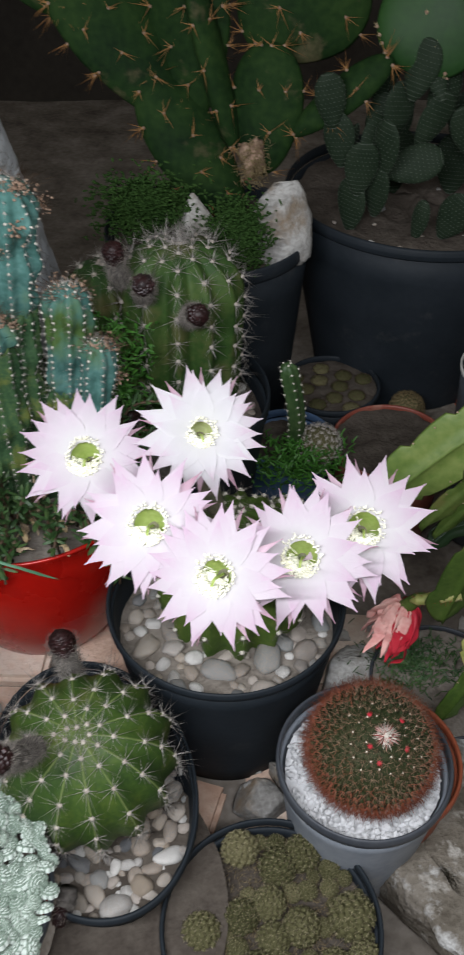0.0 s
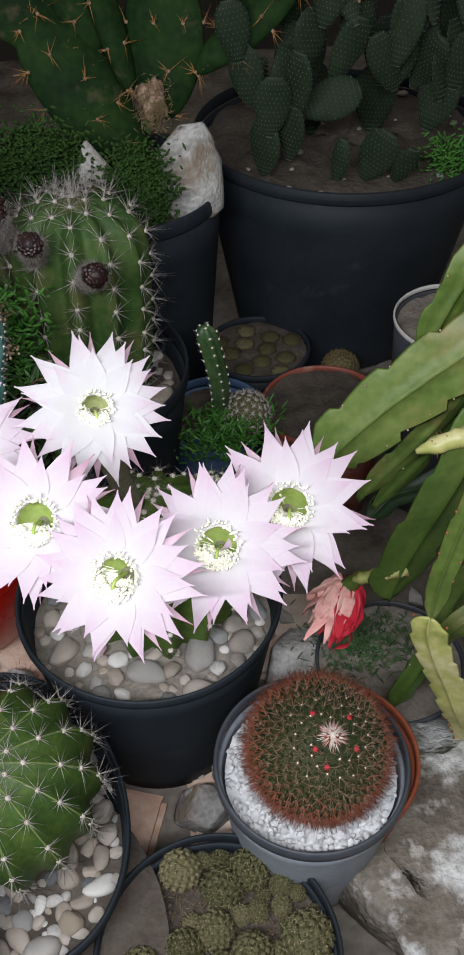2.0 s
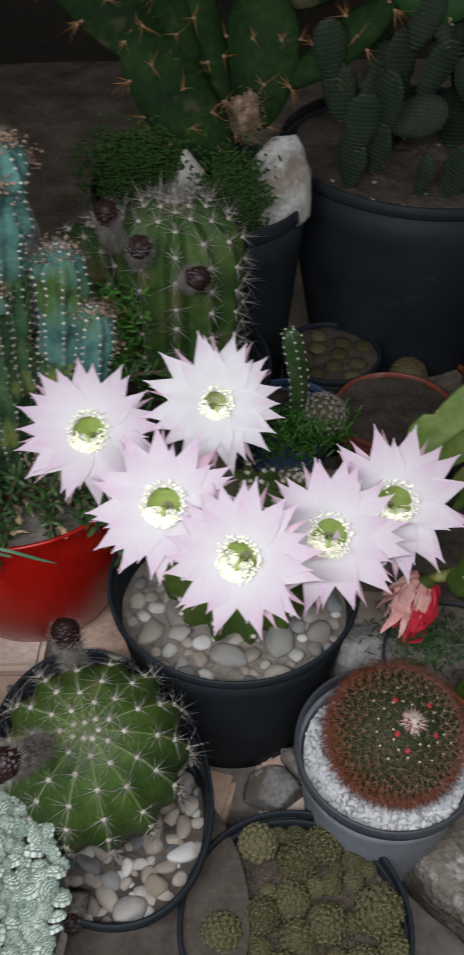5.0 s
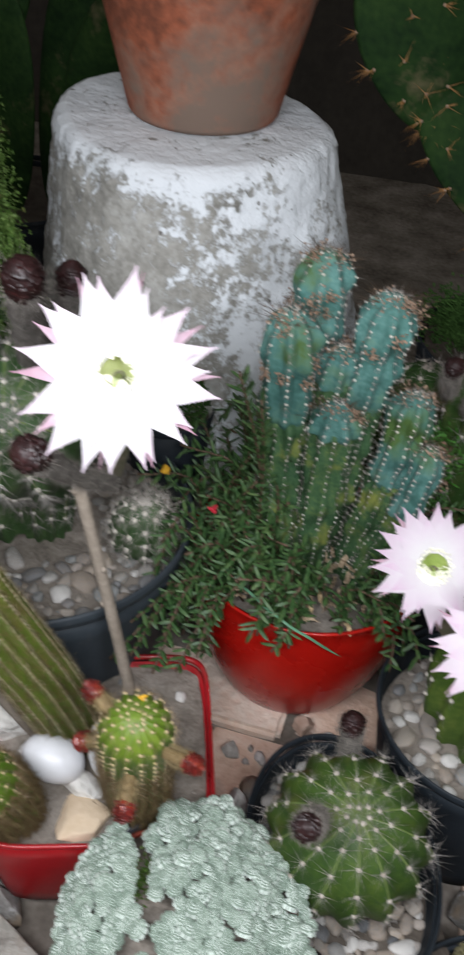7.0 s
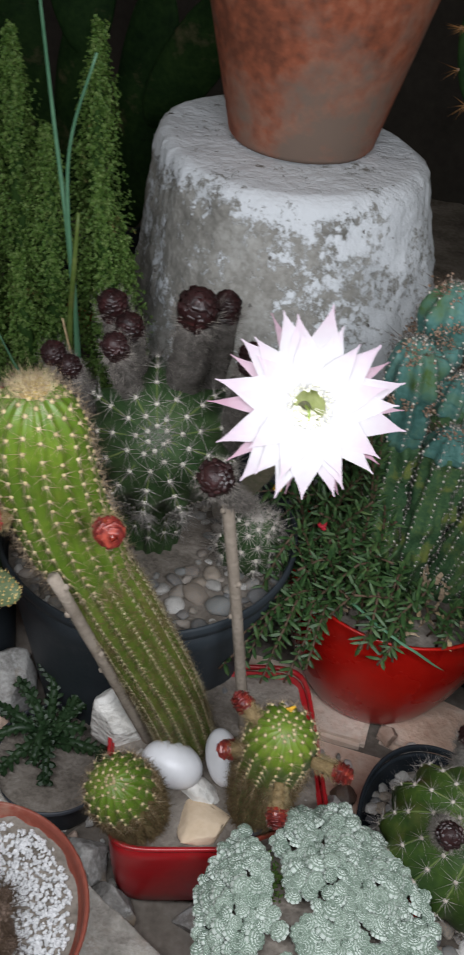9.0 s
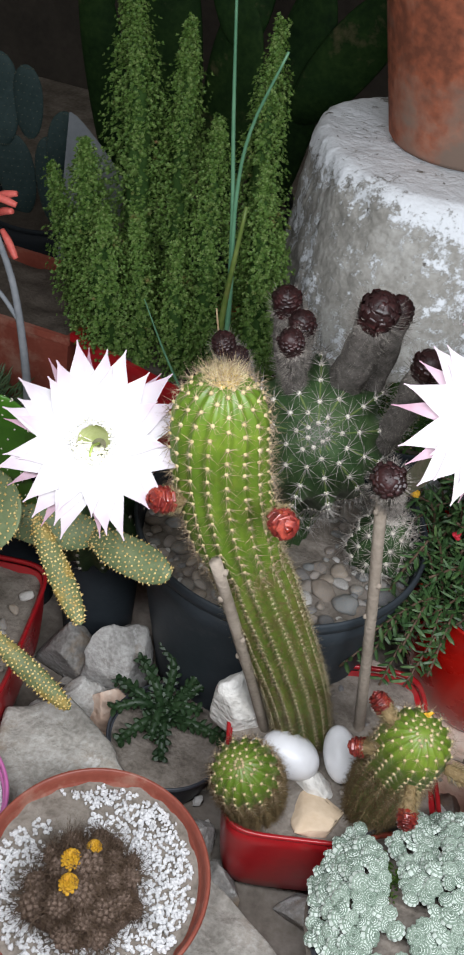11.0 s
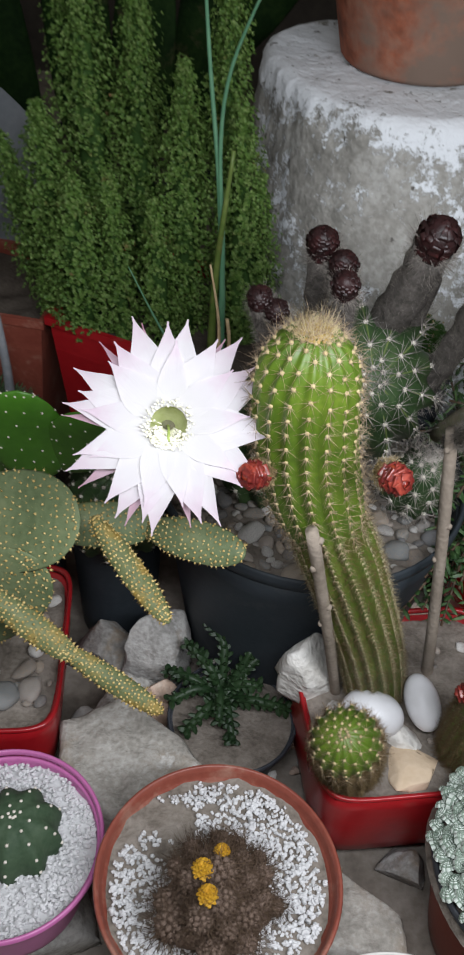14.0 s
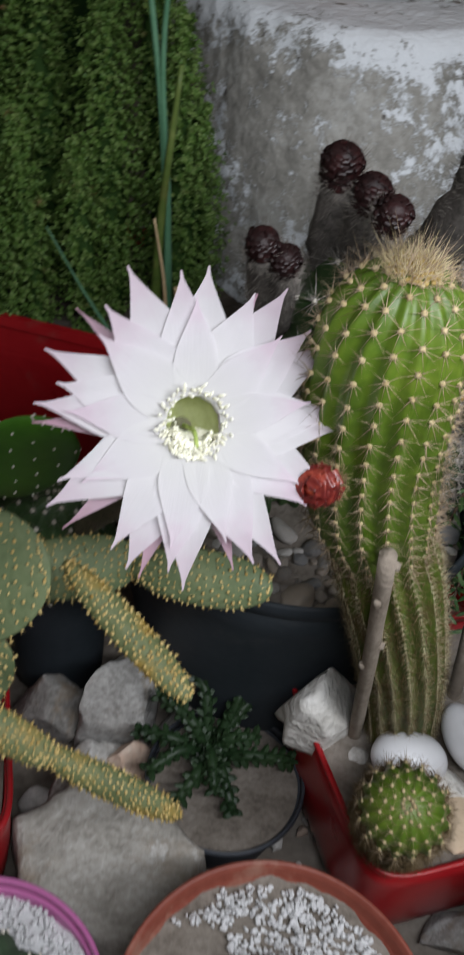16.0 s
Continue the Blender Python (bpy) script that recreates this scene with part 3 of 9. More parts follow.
M["tepal_outer"] = tepal_material("outer_rosy_tepals", (0.72, 0.64, 0.66), (0.66, 0.48, 0.56), (0.46, 0.24, 0.32))

# ---- kinds of things: pots and fillings ----
def pot(parent, at, rim_r, base_r, rim_z, mat, rim_mat=None, lip=0.0035, wall=0.003, band=0.011, tilt=None, bulge=0.0, label=""):
    """A turned pot, open at the top, with a rolled rim as a piece of its own. at: x, y, z of the base's middle."""
    h = rim_z - at[2]
    prof = [(0.0, 0.0), (base_r * 0.92, 0.0), (base_r, 0.004)]
    for k in range(1, 9):
        u = k / 8
        prof.append((base_r + (rim_r - lip - base_r) * (u if not bulge else math.sin(u * math.pi / 2) ** bulge), 0.004 + (h - band - 0.004) * u))
    prof += [(rim_r - lip - wall, h - band), (rim_r - lip - wall, h - band * 1.6), ((base_r + rim_r) / 2 - wall, h * 0.5), (0.0, h * 0.48)]
    body = part("pot", lathe(MB(), prof, at, 72, tilt=tilt), mat, parent, label)
    ring = []
    for k in range(10):
        a = k / 10 * 2 * math.pi
        ring.append((rim_r - lip * 0.62 + lip * 0.62 * math.cos(a), h - band / 2 + band / 2 * (abs(math.sin(a)) ** 0.75) * (1 if math.sin(a) > 0 else -1)))
    ring.append(ring[0])
    part("rim", lathe(MB(), ring, at, 96, tilt=tilt), rim_mat or mat, body)
    return body


def soil(parent, centre, r, z, mat=None, lump=0.004, seed=1.0, dome=0.0, name="soil"):
    rings, n = 14, 48
    v = [(centre[0], centre[1], z + dome)]
    for i in range(1, rings + 1):
        q = r * i / rings
        for j in range(n):
            a = j / n * 2 * math.pi
            x, y = centre[0] + q * math.cos(a), centre[1] + q * math.sin(a)
            v.append((x, y, z + dome * (1 - (i / rings) ** 2) + lump * n3((x, y, 0), 45, seed) + lump * 0.6 * n3((x, y, 0), 130, seed)))
    f = [(0, 1 + j, 1 + (j + 1) % n) for j in range(n)]
    for i in range(rings - 1):
        for j in range(n):
            k = (j + 1) % n
            f.append((1 + i * n + j, 1 + (i + 1) * n + j, 1 + (i + 1) * n + k, 1 + i * n + k))
    return part(name, MB().add(v, f), mat or M["soil"], parent)


PEBBLES = [mesh_of("pebble", MB().add(*blob(3, s, 0.28, 3.1 * i, 1.1)), M["pebble"]) for i, s in enumerate(((1, 0.72, 0.45), (1, 0.85, 0.5), (1, 0.6, 0.42), (0.95, 0.9, 0.6)))]
PEBBLES_PALE = []
for one in PEBBLES:
    pale = one.copy()
    pale.materials[0] = M["pebble_pale"]
    PEBBLES_PALE.append(pale)


def pebbles(parent, inside, z, count, size, meshes=PEBBLES, seed=1, tight=0.66, z_of=None):
    """Pebbles that lie side by side wherever inside(x, y) says; inside is (test, x0, x1, y0, y1)."""
    r = random.Random(seed)
    test, x0, x1, y0, y1 = inside
    done, tries = [], 0
    while len(done) < count and tries < count * 200:
        tries += 1
        s = (size[0] * 0.75 + (size[1] * 1.1 - size[0] * 0.75) * r.random() ** 1.4) * (1 if len(done) < count * 0.5 else 0.6)
        x, y = r.uniform(x0, x1), r.uniform(y0, y1)
        if not test(x, y, s) or any((x - a) ** 2 + (y - b) ** 2 < ((s + c) * tight) ** 2 for a, b, c in done):
            continue
        done.append((x, y, s))
        m = Matrix.Translation((x, y, (z_of(x, y) if z_of else z) + s * r.uniform(0.1, 0.3))) @ Euler((r.uniform(-0.35, 0.35), r.uniform(-0.35, 0.35), r.uniform(0, 6.28))).to_matrix().to_4x4() @ Matrix.Scale(s, 4)
        place("pebble", r.choice(meshes), parent, m)


def ring_area(c, outer, inner=0.0, hole=None):
    hole = hole or c

    def test(x, y, s):
        return math.hypot(x - c[0], y - c[1]) < outer - s * 0.85 and math.hypot(x - hole[0], y - hole[1]) > inner + s * 0.3
    return (test, c[0] - outer, c[0] + outer, c[1] - outer, c[1] + outer)


CHIPS = [mesh_of("chip", MB().add(*blob(1, (1, 0.8, 0.7), 0.7, 5.3 * i, 1.4)), M["gravel"], smooth=False) for i in range(4)]


def gravel(parent, inside, z, count, size, singles, seed=1):
    """White chips: some as pieces of their own, the rest joined."""
    r = random.Random(seed)
    test, x0, x1, y0, y1 = inside
    shapes = [blob(1, (1, 0.8, 0.7), 0.7, 5.3 * i, 1.4) for i in range(4)]
    rest, k = MB(), 0
    while k < count:
        s, x, y = r.uniform(*size), r.uniform(x0, x1), r.uniform(y0, y1)
        if not test(x, y, s):
            continue
        rot = Euler((r.uniform(0, 6), r.uniform(0, 6), r.uniform(0, 6))).to_matrix().to_4x4()
        m = Matrix.Translation((x, y, z + r.uniform(0, 1.2) * s)) @ rot @ Matrix.Scale(s, 4)
        if k < singles:
            place("chip", r.choice(CHIPS), parent, m)
        else:
            v, f = r.choice(shapes)
            q = np.array(m)
            rest.add(v @ q[:3, :3].T + q[:3, 3], f)
        k += 1
    if rest.n:
        part("gravel", rest, M["gravel"], parent, kind="stuff", smooth=False)


def square_pot(parent, centre, side, turn, rim_z, base_z, mat, taper=0.80, corner=0.22, wall=0.0026, band=0.006):
    """A square pot with rounded corners, walls that curve in to the foot, and a thin rim."""
    n = 64

    def outline(half, z, c):
        rows = []
        for j in range(n):
            a = j / n * 2 * math.pi
            cx, sx = math.cos(a), math.sin(a)
            e = 2 / c
            x = half * (abs(cx) ** (2 / e)) * (1 if cx > 0 else -1)
            y = half * (abs(sx) ** (2 / e)) * (1 if sx > 0 else -1)
            rows.append((x, y, z))
        v = np.array(rows)
        t = radians(turn)
        return np.stack([v[:, 0] * math.cos(t) - v[:, 1] * math.sin(t) + centre[0], v[:, 0] * math.sin(t) + v[:, 1] * math.cos(t) + centre[1], v[:, 2]], 1)
    half, h = side / 2, rim_z - base_z
    c = 0.27
    rows = [outline(half * 0.02, base_z, c), outline(half * taper * 0.8, base_z, c), outline(half * taper * 0.9, base_z + h * 0.05, c)]
    for k in range(1, 8):
        u = k / 7
        rows.append(outline(half * (taper + (1 - taper) * math.sin(u * math.pi / 2) ** 0.8) - 0.002, base_z + h * (0.05 + 0.90 * u) - band * 0.2, c))
    rows += [outline(half - wall - 0.003, rim_z - band, c), outline(half * (taper + 1) / 2 - wall, base_z + h * 0.5, c), outline(half * 0.02, base_z + h * 0.48, c)]
    body = part("pot", MB().add(np.concatenate(rows), strip_faces(len(rows), n)), mat, parent)
    ring = []
    for dx, dz in ((0, -band), (0.0012, -band * 0.5), (0.0008, 0), (-wall, 0), (-wall - 0.001, -band * 0.5), (-wall, -band), (0, -band)):
        ring.append(outline(half + dx, rim_z + dz, c))
    part("rim", MB().add(np.concatenate(ring), strip_faces(len(ring), n)), mat, body)

    def inside(x, y, s):
        t = radians(-turn)
        dx, dy = x - centre[0], y - centre[1]
        return max(abs(dx * math.cos(t) - dy * math.sin(t)), abs(dx * math.sin(t) + dy * math.cos(t))) < half * 0.93 - s
    v, f = [], []
    k = 26
    t = radians(turn)
    for i in range(k + 1):
        for j in range(k + 1):
            a, b = (i / k * 2 - 1), (j / k * 2 - 1)
            q = half * 0.95 * (1 - 0.06 * (a * a * b * b))
            x, y = centre[0] + q * (a * math.cos(t) - b * math.sin(t)), centre[1] + q * (a * math.sin(t) + b * math.cos(t))
            v.append((x, y, rim_z - 0.014 + 0.004 * n3((x, y, 0), 40, 2) + 0.003 * n3((x, y, 0), 130, 4)))
    for i in range(k):
        for j in range(k):
            f.append((i * (k + 1) + j, (i + 1) * (k + 1) + j, (i + 1) * (k + 1) + j + 1, i * (k + 1) + j + 1))
    part("soil", MB().add(v, f), M["soil"], parent)
    return inside


def rock(name, at, size, mat, label, seed=1.0, turn=0.0, rough=0.55, tilt=(0, 0), group="", flat=0.0):
    """A broken stone that stands on its lowest face. at: its middle on the ground."""
    v, f = blob(4, (1, 1, 1), rough, seed, 1.0)
    v = v * (1 + 0.10 * np.array([n3(p, 4.5, seed) for p in v]))[:, None]
    rr = random.Random(int(seed * 100))
    for k in range(13):
        d = unit(V3(rr.uniform(-1, 1), rr.uniform(-1, 1), rr.uniform(-0.3, 1)))
        lim = rr.uniform(0.48, 0.74)
        over = np.maximum(v @ d - lim, 0)
        v = v - over[:, None] * d * 0.96
    v = v * (1 + np.array([0.016 * n3(p, 9, seed) + 0.012 * n3(p, 24, seed) for p in v]))[:, None]
    v[:, 2] = np.maximum(v[:, 2], -0.45)
    if flat:
        v[:, 2] = np.where(v[:, 2] > flat, flat + (v[:, 2] - flat) * 0.10, v[:, 2])
    v = v * np.array(size)
    e = np.array(Euler((radians(tilt[0]), radians(tilt[1]), radians(turn))).to_matrix())
    v = v @ e.T
    v[:, 2] -= v[:, 2].min()
    return MB().add(v + np.asarray(at), f)


# ---- kinds of things: cactus bodies ----
class Ribbed:
    """A ribbed body along an axis. profile: (length along, radius) pairs."""

    def __init__(self, axis, profile, ribs, depth, sharp=1.0, seed=0.0, lumpy=0.0, spin=0.0):
        self.ax, self.ribs, self.depth, self.sharp, self.seed, self.lumpy, self.spin = Axis(axis), ribs, depth, sharp, seed, lumpy, spin
        self.h = np.array([p[0] for p in profile])
        self.r = np.array([p[1] for p in profile])
        ds = np.hypot(np.diff(self.h), np.diff(self.r))
        self.arc = np.concatenate([[0], np.cumsum(ds)])

    def point(self, s, a, lift=0.0):
        h, r = np.interp(s, self.arc, self.h), np.interp(s, self.arc, self.r)
        c, x, y, t = self.ax.at(h)
        a0 = a + self.spin
        g = (0.5 - 0.5 * math.cos(self.ribs * a)) ** self.sharp
        rr = r * (1 - self.depth * g)
        if self.lumpy:
            rr *= 1 + self.lumpy * n3((math.cos(a0) * 1.3, math.sin(a0) * 1.3, h * 42), 1.0, self.seed)
        rad = x * math.cos(a0) + y * math.sin(a0)
        e = 0.002
        dh = np.interp(s + e, self.arc, self.h) - np.interp(s - e, self.arc, self.h)
        dr = np.interp(s + e, self.arc, self.r) - np.interp(s - e, self.arc, self.r)
        nrm = unit(rad * max(dh, 1e-6) - t * dr)
        return c + rad * rr + nrm * lift, nrm, unit(rad * dr + t * max(dh, 1e-6))

    def mesh(self, rings=44, per=6):
        n = self.ribs * per
        rows = []
        for i in range(rings):
            s = self.arc[-1] * i / (rings - 1)
            for j in range(n):
                rows.append(self.point(s, j / n * 2 * math.pi)[0])
        f = strip_faces(rings, n)
        f.append(tuple(range((rings - 1) * n, rings * n)))
        return MB().add(rows, f)

    def areoles(self, gap, s0=0.0, s1=1.0, stagger=0.5, jitter=0.0, seed=3):
        r = random.Random(seed)
        out = []
        total = self.arc[-1]
        for k in range(self.ribs):
            a = k / self.ribs * 2 * math.pi
            s = total * s1 - (gap * stagger if k % 2 else 0)
            while s > total * s0:
                q = s + r.uniform(-jitter, jitter) * gap
                out.append((*self.point(q, a, 0.0), s / total))
                s -= gap
        return out


def dome_profile(length, r0, r1, dome, top=0.12, n=10):
    """From a foot radius r0 to r1, with a rounded top of height dome."""
    prof = [(0.0, r0), (length * 0.25, (r0 + r1) / 2 + (r1 - r0) * 0.2), (length * 0.6, r1), (length - dome, r1)]
    for k in range(1, n + 1):
        a = k / n * math.pi / 2
        prof.append((length - dome + dome * math.sin(a), max(r1 * math.cos(a), 0.0004)))
    return prof


def ball_profile(r, h, foot=0.55, n=16, dip=0.08):
    """A flattened globe of radius r and height h; a shallow dip at the crown."""
    prof = []
    for k in range(n + 1):
        a = -math.asin(min(0.95, foot)) + (math.pi / 2 + math.asin(min(0.95, foot))) * k / n
        z = h / (1 + foot) * (math.sin(a) + foot)
        prof.append((z, max(r * math.cos(a) ** 0.9 if math.cos(a) > 0 else 0, 0.0006)))
    return prof


def thorns(spots, count, length, width, lean=0.35, central=1, seed=1, young=1.0, along=0.0):
    """Bases, directions, lengths and widths for a cluster of thorns at every areole."""
    r = random.Random(seed)
    B, D, Ln = [], [], []
    for p, nrm, up, s in spots:
        side = np.cross(nrm, up)
        for k in range(count):
            a = (k + r.uniform(-0.3, 0.3)) / count * 2 * math.pi
            q = lean * r.uniform(0.6, 1.4)
            d = side * math.cos(a) + up * math.sin(a) + nrm * q
            B.append(p)
            D.append(d + up * along)
            Ln.append(r.uniform(*length) * (1 if s < 0.93 else young) * (1 + 0.2 * max(0.0, 0.45 - s)))
        for k in range(central):
            B.append(p)
            D.append(nrm + side * r.uniform(-0.3, 0.3) + up * r.uniform(-0.3, 0.3))
            Ln.append(r.uniform(*length) * 1.1 * (1 if s < 0.93 else young))
    return np.array(B), np.array(D), np.array(Ln), width


def ribbed_cactus(parent, axis, prof, ribs, depth, skin, gap, thorn, areole=0.0028, wool=None, sharp=0.9, s0=0.12, seed=1, lumpy=0.0, spin=0.0, name="cactus_body", rings=44, per=6, label="", crown=0.975, ridge=False, low=None):
    body = Ribbed(axis, prof, ribs, depth, sharp, seed, lumpy, spin)
    ob = part(name, body.mesh(rings, per), skin, parent, label)
    spots = body.areoles(gap, s0, crown, jitter=0.12, seed=seed)
    part("areoles", beads(MB(), [p for p, *_ in spots], [areole(s) if callable(areole) else areole for *_, s in spots]), wool or M["areole_white"], ob, kind="stuff")
    if ridge:
        lines = MB()
        for k in range(ribs):
            a = k / ribs * 2 * math.pi
            tube(lines, [body.point(body.arc[-1] * (s0 + (0.97 - s0) * u / 9), a, 0.0001)[0] for u in range(10)], 0.0009, 5)
        part("ridges", lines, M["rib_line"], ob, kind="stuff")
    count, length, width, lean, central, mat, young = thorn
    width *= 1.35
    if low:
        edge, short, low_mat = low
        old = [q for q in spots if q[3] < edge]
        spots = [q for q in spots if q[3] >= edge]
        part("spines", spikes(MB(), *thorns(old, count, (length[0] * short, length[1] * short), width, lean, central, seed, 1.0)), low_mat, ob, "short dull spines of the old growth", kind="stuff")
    part("spines", spikes(MB(), *thorns(spots, count, length, width, lean, central, seed, young)), mat, ob, kind="stuff")
    return ob, body


# ---- kinds of things: flowers ----
def tepal_mesh(name, width, cup, curl, mat, n=14, m=4):
    """A pointed petal, 1 long along y, keeled and curved; thin but with two faces."""
    v = []
    for i in range(n + 1):
        u = i / n
        w = width * (0.84 + 0.16 * math.sin(min(1, u / 0.5) * math.pi / 2)) * (1 - max(0.0, (u - 0.30) / 0.70) ** 1.6) ** 1.45
        w = max(w, 0.006)
        for j in range(-m, m + 1):
            x = j / m
            z = cup * x * x * w * 1.2 - 0.02 * (1 - abs(x)) * math.sin(u * math.pi) * width + curl * u * u + 0.10 * u * (1 - u)
            v.append((x * w, u, z))
    c = 2 * m + 1
    f = [(i * c + j, i * c + j + 1, (i + 1) * c + j + 1, (i + 1) * c + j) for i in range(n) for j in range(c - 1)]
    return mesh_of(name, MB().add(v, f), mat)


def tepal_set(mat, slim=1.0, cup=0.0):
    return [tepal_mesh("tepal", w * slim, cu + cup, cl, mat) for w, cu, cl in ((0.235, 0.02, 0.0), (0.255, 0.01, -0.02), (0.22, 0.03, 0.01), (0.245, 0.02, -0.03))]


TEPALS = {"pink": tepal_set(M["tepal_pink"], 0.95), "white": tepal_set(M["tepal_white"], 0.94, 0.06)}
TEPALS_OUTER = [tepal_mesh("tepal", w, 0.1, cl, M["tepal_outer"]) for w, cl in ((0.13, -0.10), (0.11, -0.2))]


def flower(parent, at, facing, radius, kind, seed, root=None, up=(0, 0, 1), open_by=0.0):
    """A wide-open cactus flower: a tube from its root, whorls of petals, a green throat and a ring of stamens."""
    r = random.Random(seed)
    at = np.asarray(at, float)
    b = basis(facing, up)
    z = b[:, 2]
    mb = MB()
    if root is not None:
        root = np.asarray(root, float)
        back = at - z * radius * 0.42
        mid = (back + root) / 2 - z * 0.015 - V3(0, 0, 0.012)
        tube(mb, [root, mid, back], lambda u: 0.008 + 0.005 * u + 0.004 * max(0, u - 0.8) * 5, 14, 0.15, seed)
    ob = part("flower", mb if mb.n else lathe(MB(), [(0.001, -0.03), (0.01, -0.02)], at), M["tube_green"], parent, "wide-open " + ("pale pink" if kind == "pink" else "white") + " flower on a scaly tube")
    if root is not None:
        hair = MB()
        ax = Axis([root, mid, back])
        P, D, Ln = [], [], []
        for k in range(420):
            c, x, y, t = ax.at(ax.length * r.random())
            a = r.uniform(0, 6.28)
            q = x * math.cos(a) + y * math.sin(a)
            P.append(c + q * 0.009)
            D.append(q + t * 0.7)
            Ln.append(r.uniform(0.003, 0.008))
        part("hairs", spikes(hair, P, D, Ln, 0.00022), M["bud_hair"], ob, kind="stuff")
    # the throat: a cup that narrows into the flower
    cup = MB()
    g = radius * (1.0 if kind == "pink" else 0.80)
    prof = [(g * 0.295, 0.0), (g * 0.27, -radius * 0.06), (g * 0.215, -radius * 0.20), (radius * 0.13, -radius * 0.36), (0.0005, -radius * 0.50)]
    lathe(cup, prof, (0, 0, 0), 32)
    m = np.array(mat4(b, at))
    tmp = MB().add(cup.verts() @ m[:3, :3].T + m[:3, 3], cup.f)
    part("throat", tmp, M["throat" if kind == "pink" else "throat_pale"], ob, "green funnel throat")
    whorls = ((9, 0.78, 0.080, 0.008), (11, 0.96, 0.066, 0.003), (12, 1.07, 0.050, -0.002), (10, 1.06, -0.005, -0.035))
    for w, (count, length, rise, drop) in enumerate(whorls):
        ph = r.uniform(0, 6.28)
        for k in range(count):
            a = ph + (k + r.uniform(-0.20, 0.20)) / count * 2 * math.pi
            tilt = rise * (1.0 if kind == "pink" or w == 3 else 1.7 - 0.3 * w) + open_by + r.uniform(-0.03, 0.03)
            d = V3(math.cos(a), math.sin(a), 0)
            out = b @ (d * math.cos(tilt) + V3(0, 0, math.sin(tilt)))
            side = b @ V3(-math.sin(a), math.cos(a), 0)
            nrm = np.cross(-side, out) * -1
            if nrm @ z < 0:
                nrm = -nrm
            side = np.cross(out, nrm)
            ln_ = radius * length * r.uniform(0.93, 1.05) * (0.785 if kind == "pink" else 0.83)
            roll = r.uniform(-0.02, 0.02)
            side2 = side * math.cos(roll) + nrm * math.sin(roll)
            nrm2 = np.cross(side2, out)
            base = at + b @ (d * g * 0.225 + V3(0, 0, drop * radius - 0.0006 * w))
            me = r.choice(TEPALS_OUTER if w == 3 else TEPALS[kind])
            wide = ln_ * r.uniform(0.92, 1.12) * (1.12 if w < 2 else 1.0)
            mm = np.eye(4)
            mm[:3, 0], mm[:3, 1], mm[:3, 2], mm[:3, 3] = side2 * wide, out * ln_, nrm2 * ln_, base
            place("tepal", me, ob, Matrix(mm.tolist()))
    # stamens: an even ring at the mouth and a crescent that lies on its lower lip
    st, tips = MB(), []
    P, D, Ln = [], [], []
    for k in range(64):
        a = k / 64 * 2 * math.pi + r.uniform(-0.05, 0.05)
        d = b @ V3(math.cos(a), math.sin(a), 0)
        p0 = at + d * g * r.uniform(0.235, 0.265) - z * 0.001
        way = d * r.uniform(-0.2, 0.35) + z * r.uniform(0.5, 0.8)
        ln_ = radius * r.uniform(0.07, 0.13)
        P.append(p0), D.append(way), Ln.append(ln_)
        tips.append((p0 + unit(way) * ln_, way))
    for k in range(300):
        a = -math.pi / 2 - 0.25 + r.gauss(0, 0.55)
        q = r.uniform(0.15, 0.29) * g
        p1 = at + b @ V3(math.cos(a) * q, math.sin(a) * q, radius * r.uniform(-0.03, 0.05))
        p0 = at + b @ V3(math.cos(a) * q * 0.5, math.sin(a) * q * 0.4, -radius * 0.25)
        P.append(p0), D.append(p1 - p0), Ln.append(np.linalg.norm(p1 - p0))
        tips.append((p1, p1 - p0))
    spikes(st, P, D, Ln, 0.0005)
    for p, way in tips:
        bv, bf = BEAD
        st.add((bv * V3(0.0009, 0.0009, 0.0026)) @ basis(unit(way) + 0.5 * V3(r.uniform(-1, 1), r.uniform(-1, 1), r.uniform(-1, 1))).T + p, bf)
    part("stamens", st, M["stamen"], ob, "cream stamens round the throat", kind="stuff")
    style = MB()
    tube(style, [at - z * radius * 0.35, at + b @ V3(0, -radius * 0.05, 0.0), at + b @ V3(0, -radius * 0.16, radius * 0.06)], 0.0011, 6)
    part("style", style, M["throat"], ob)
    return ob


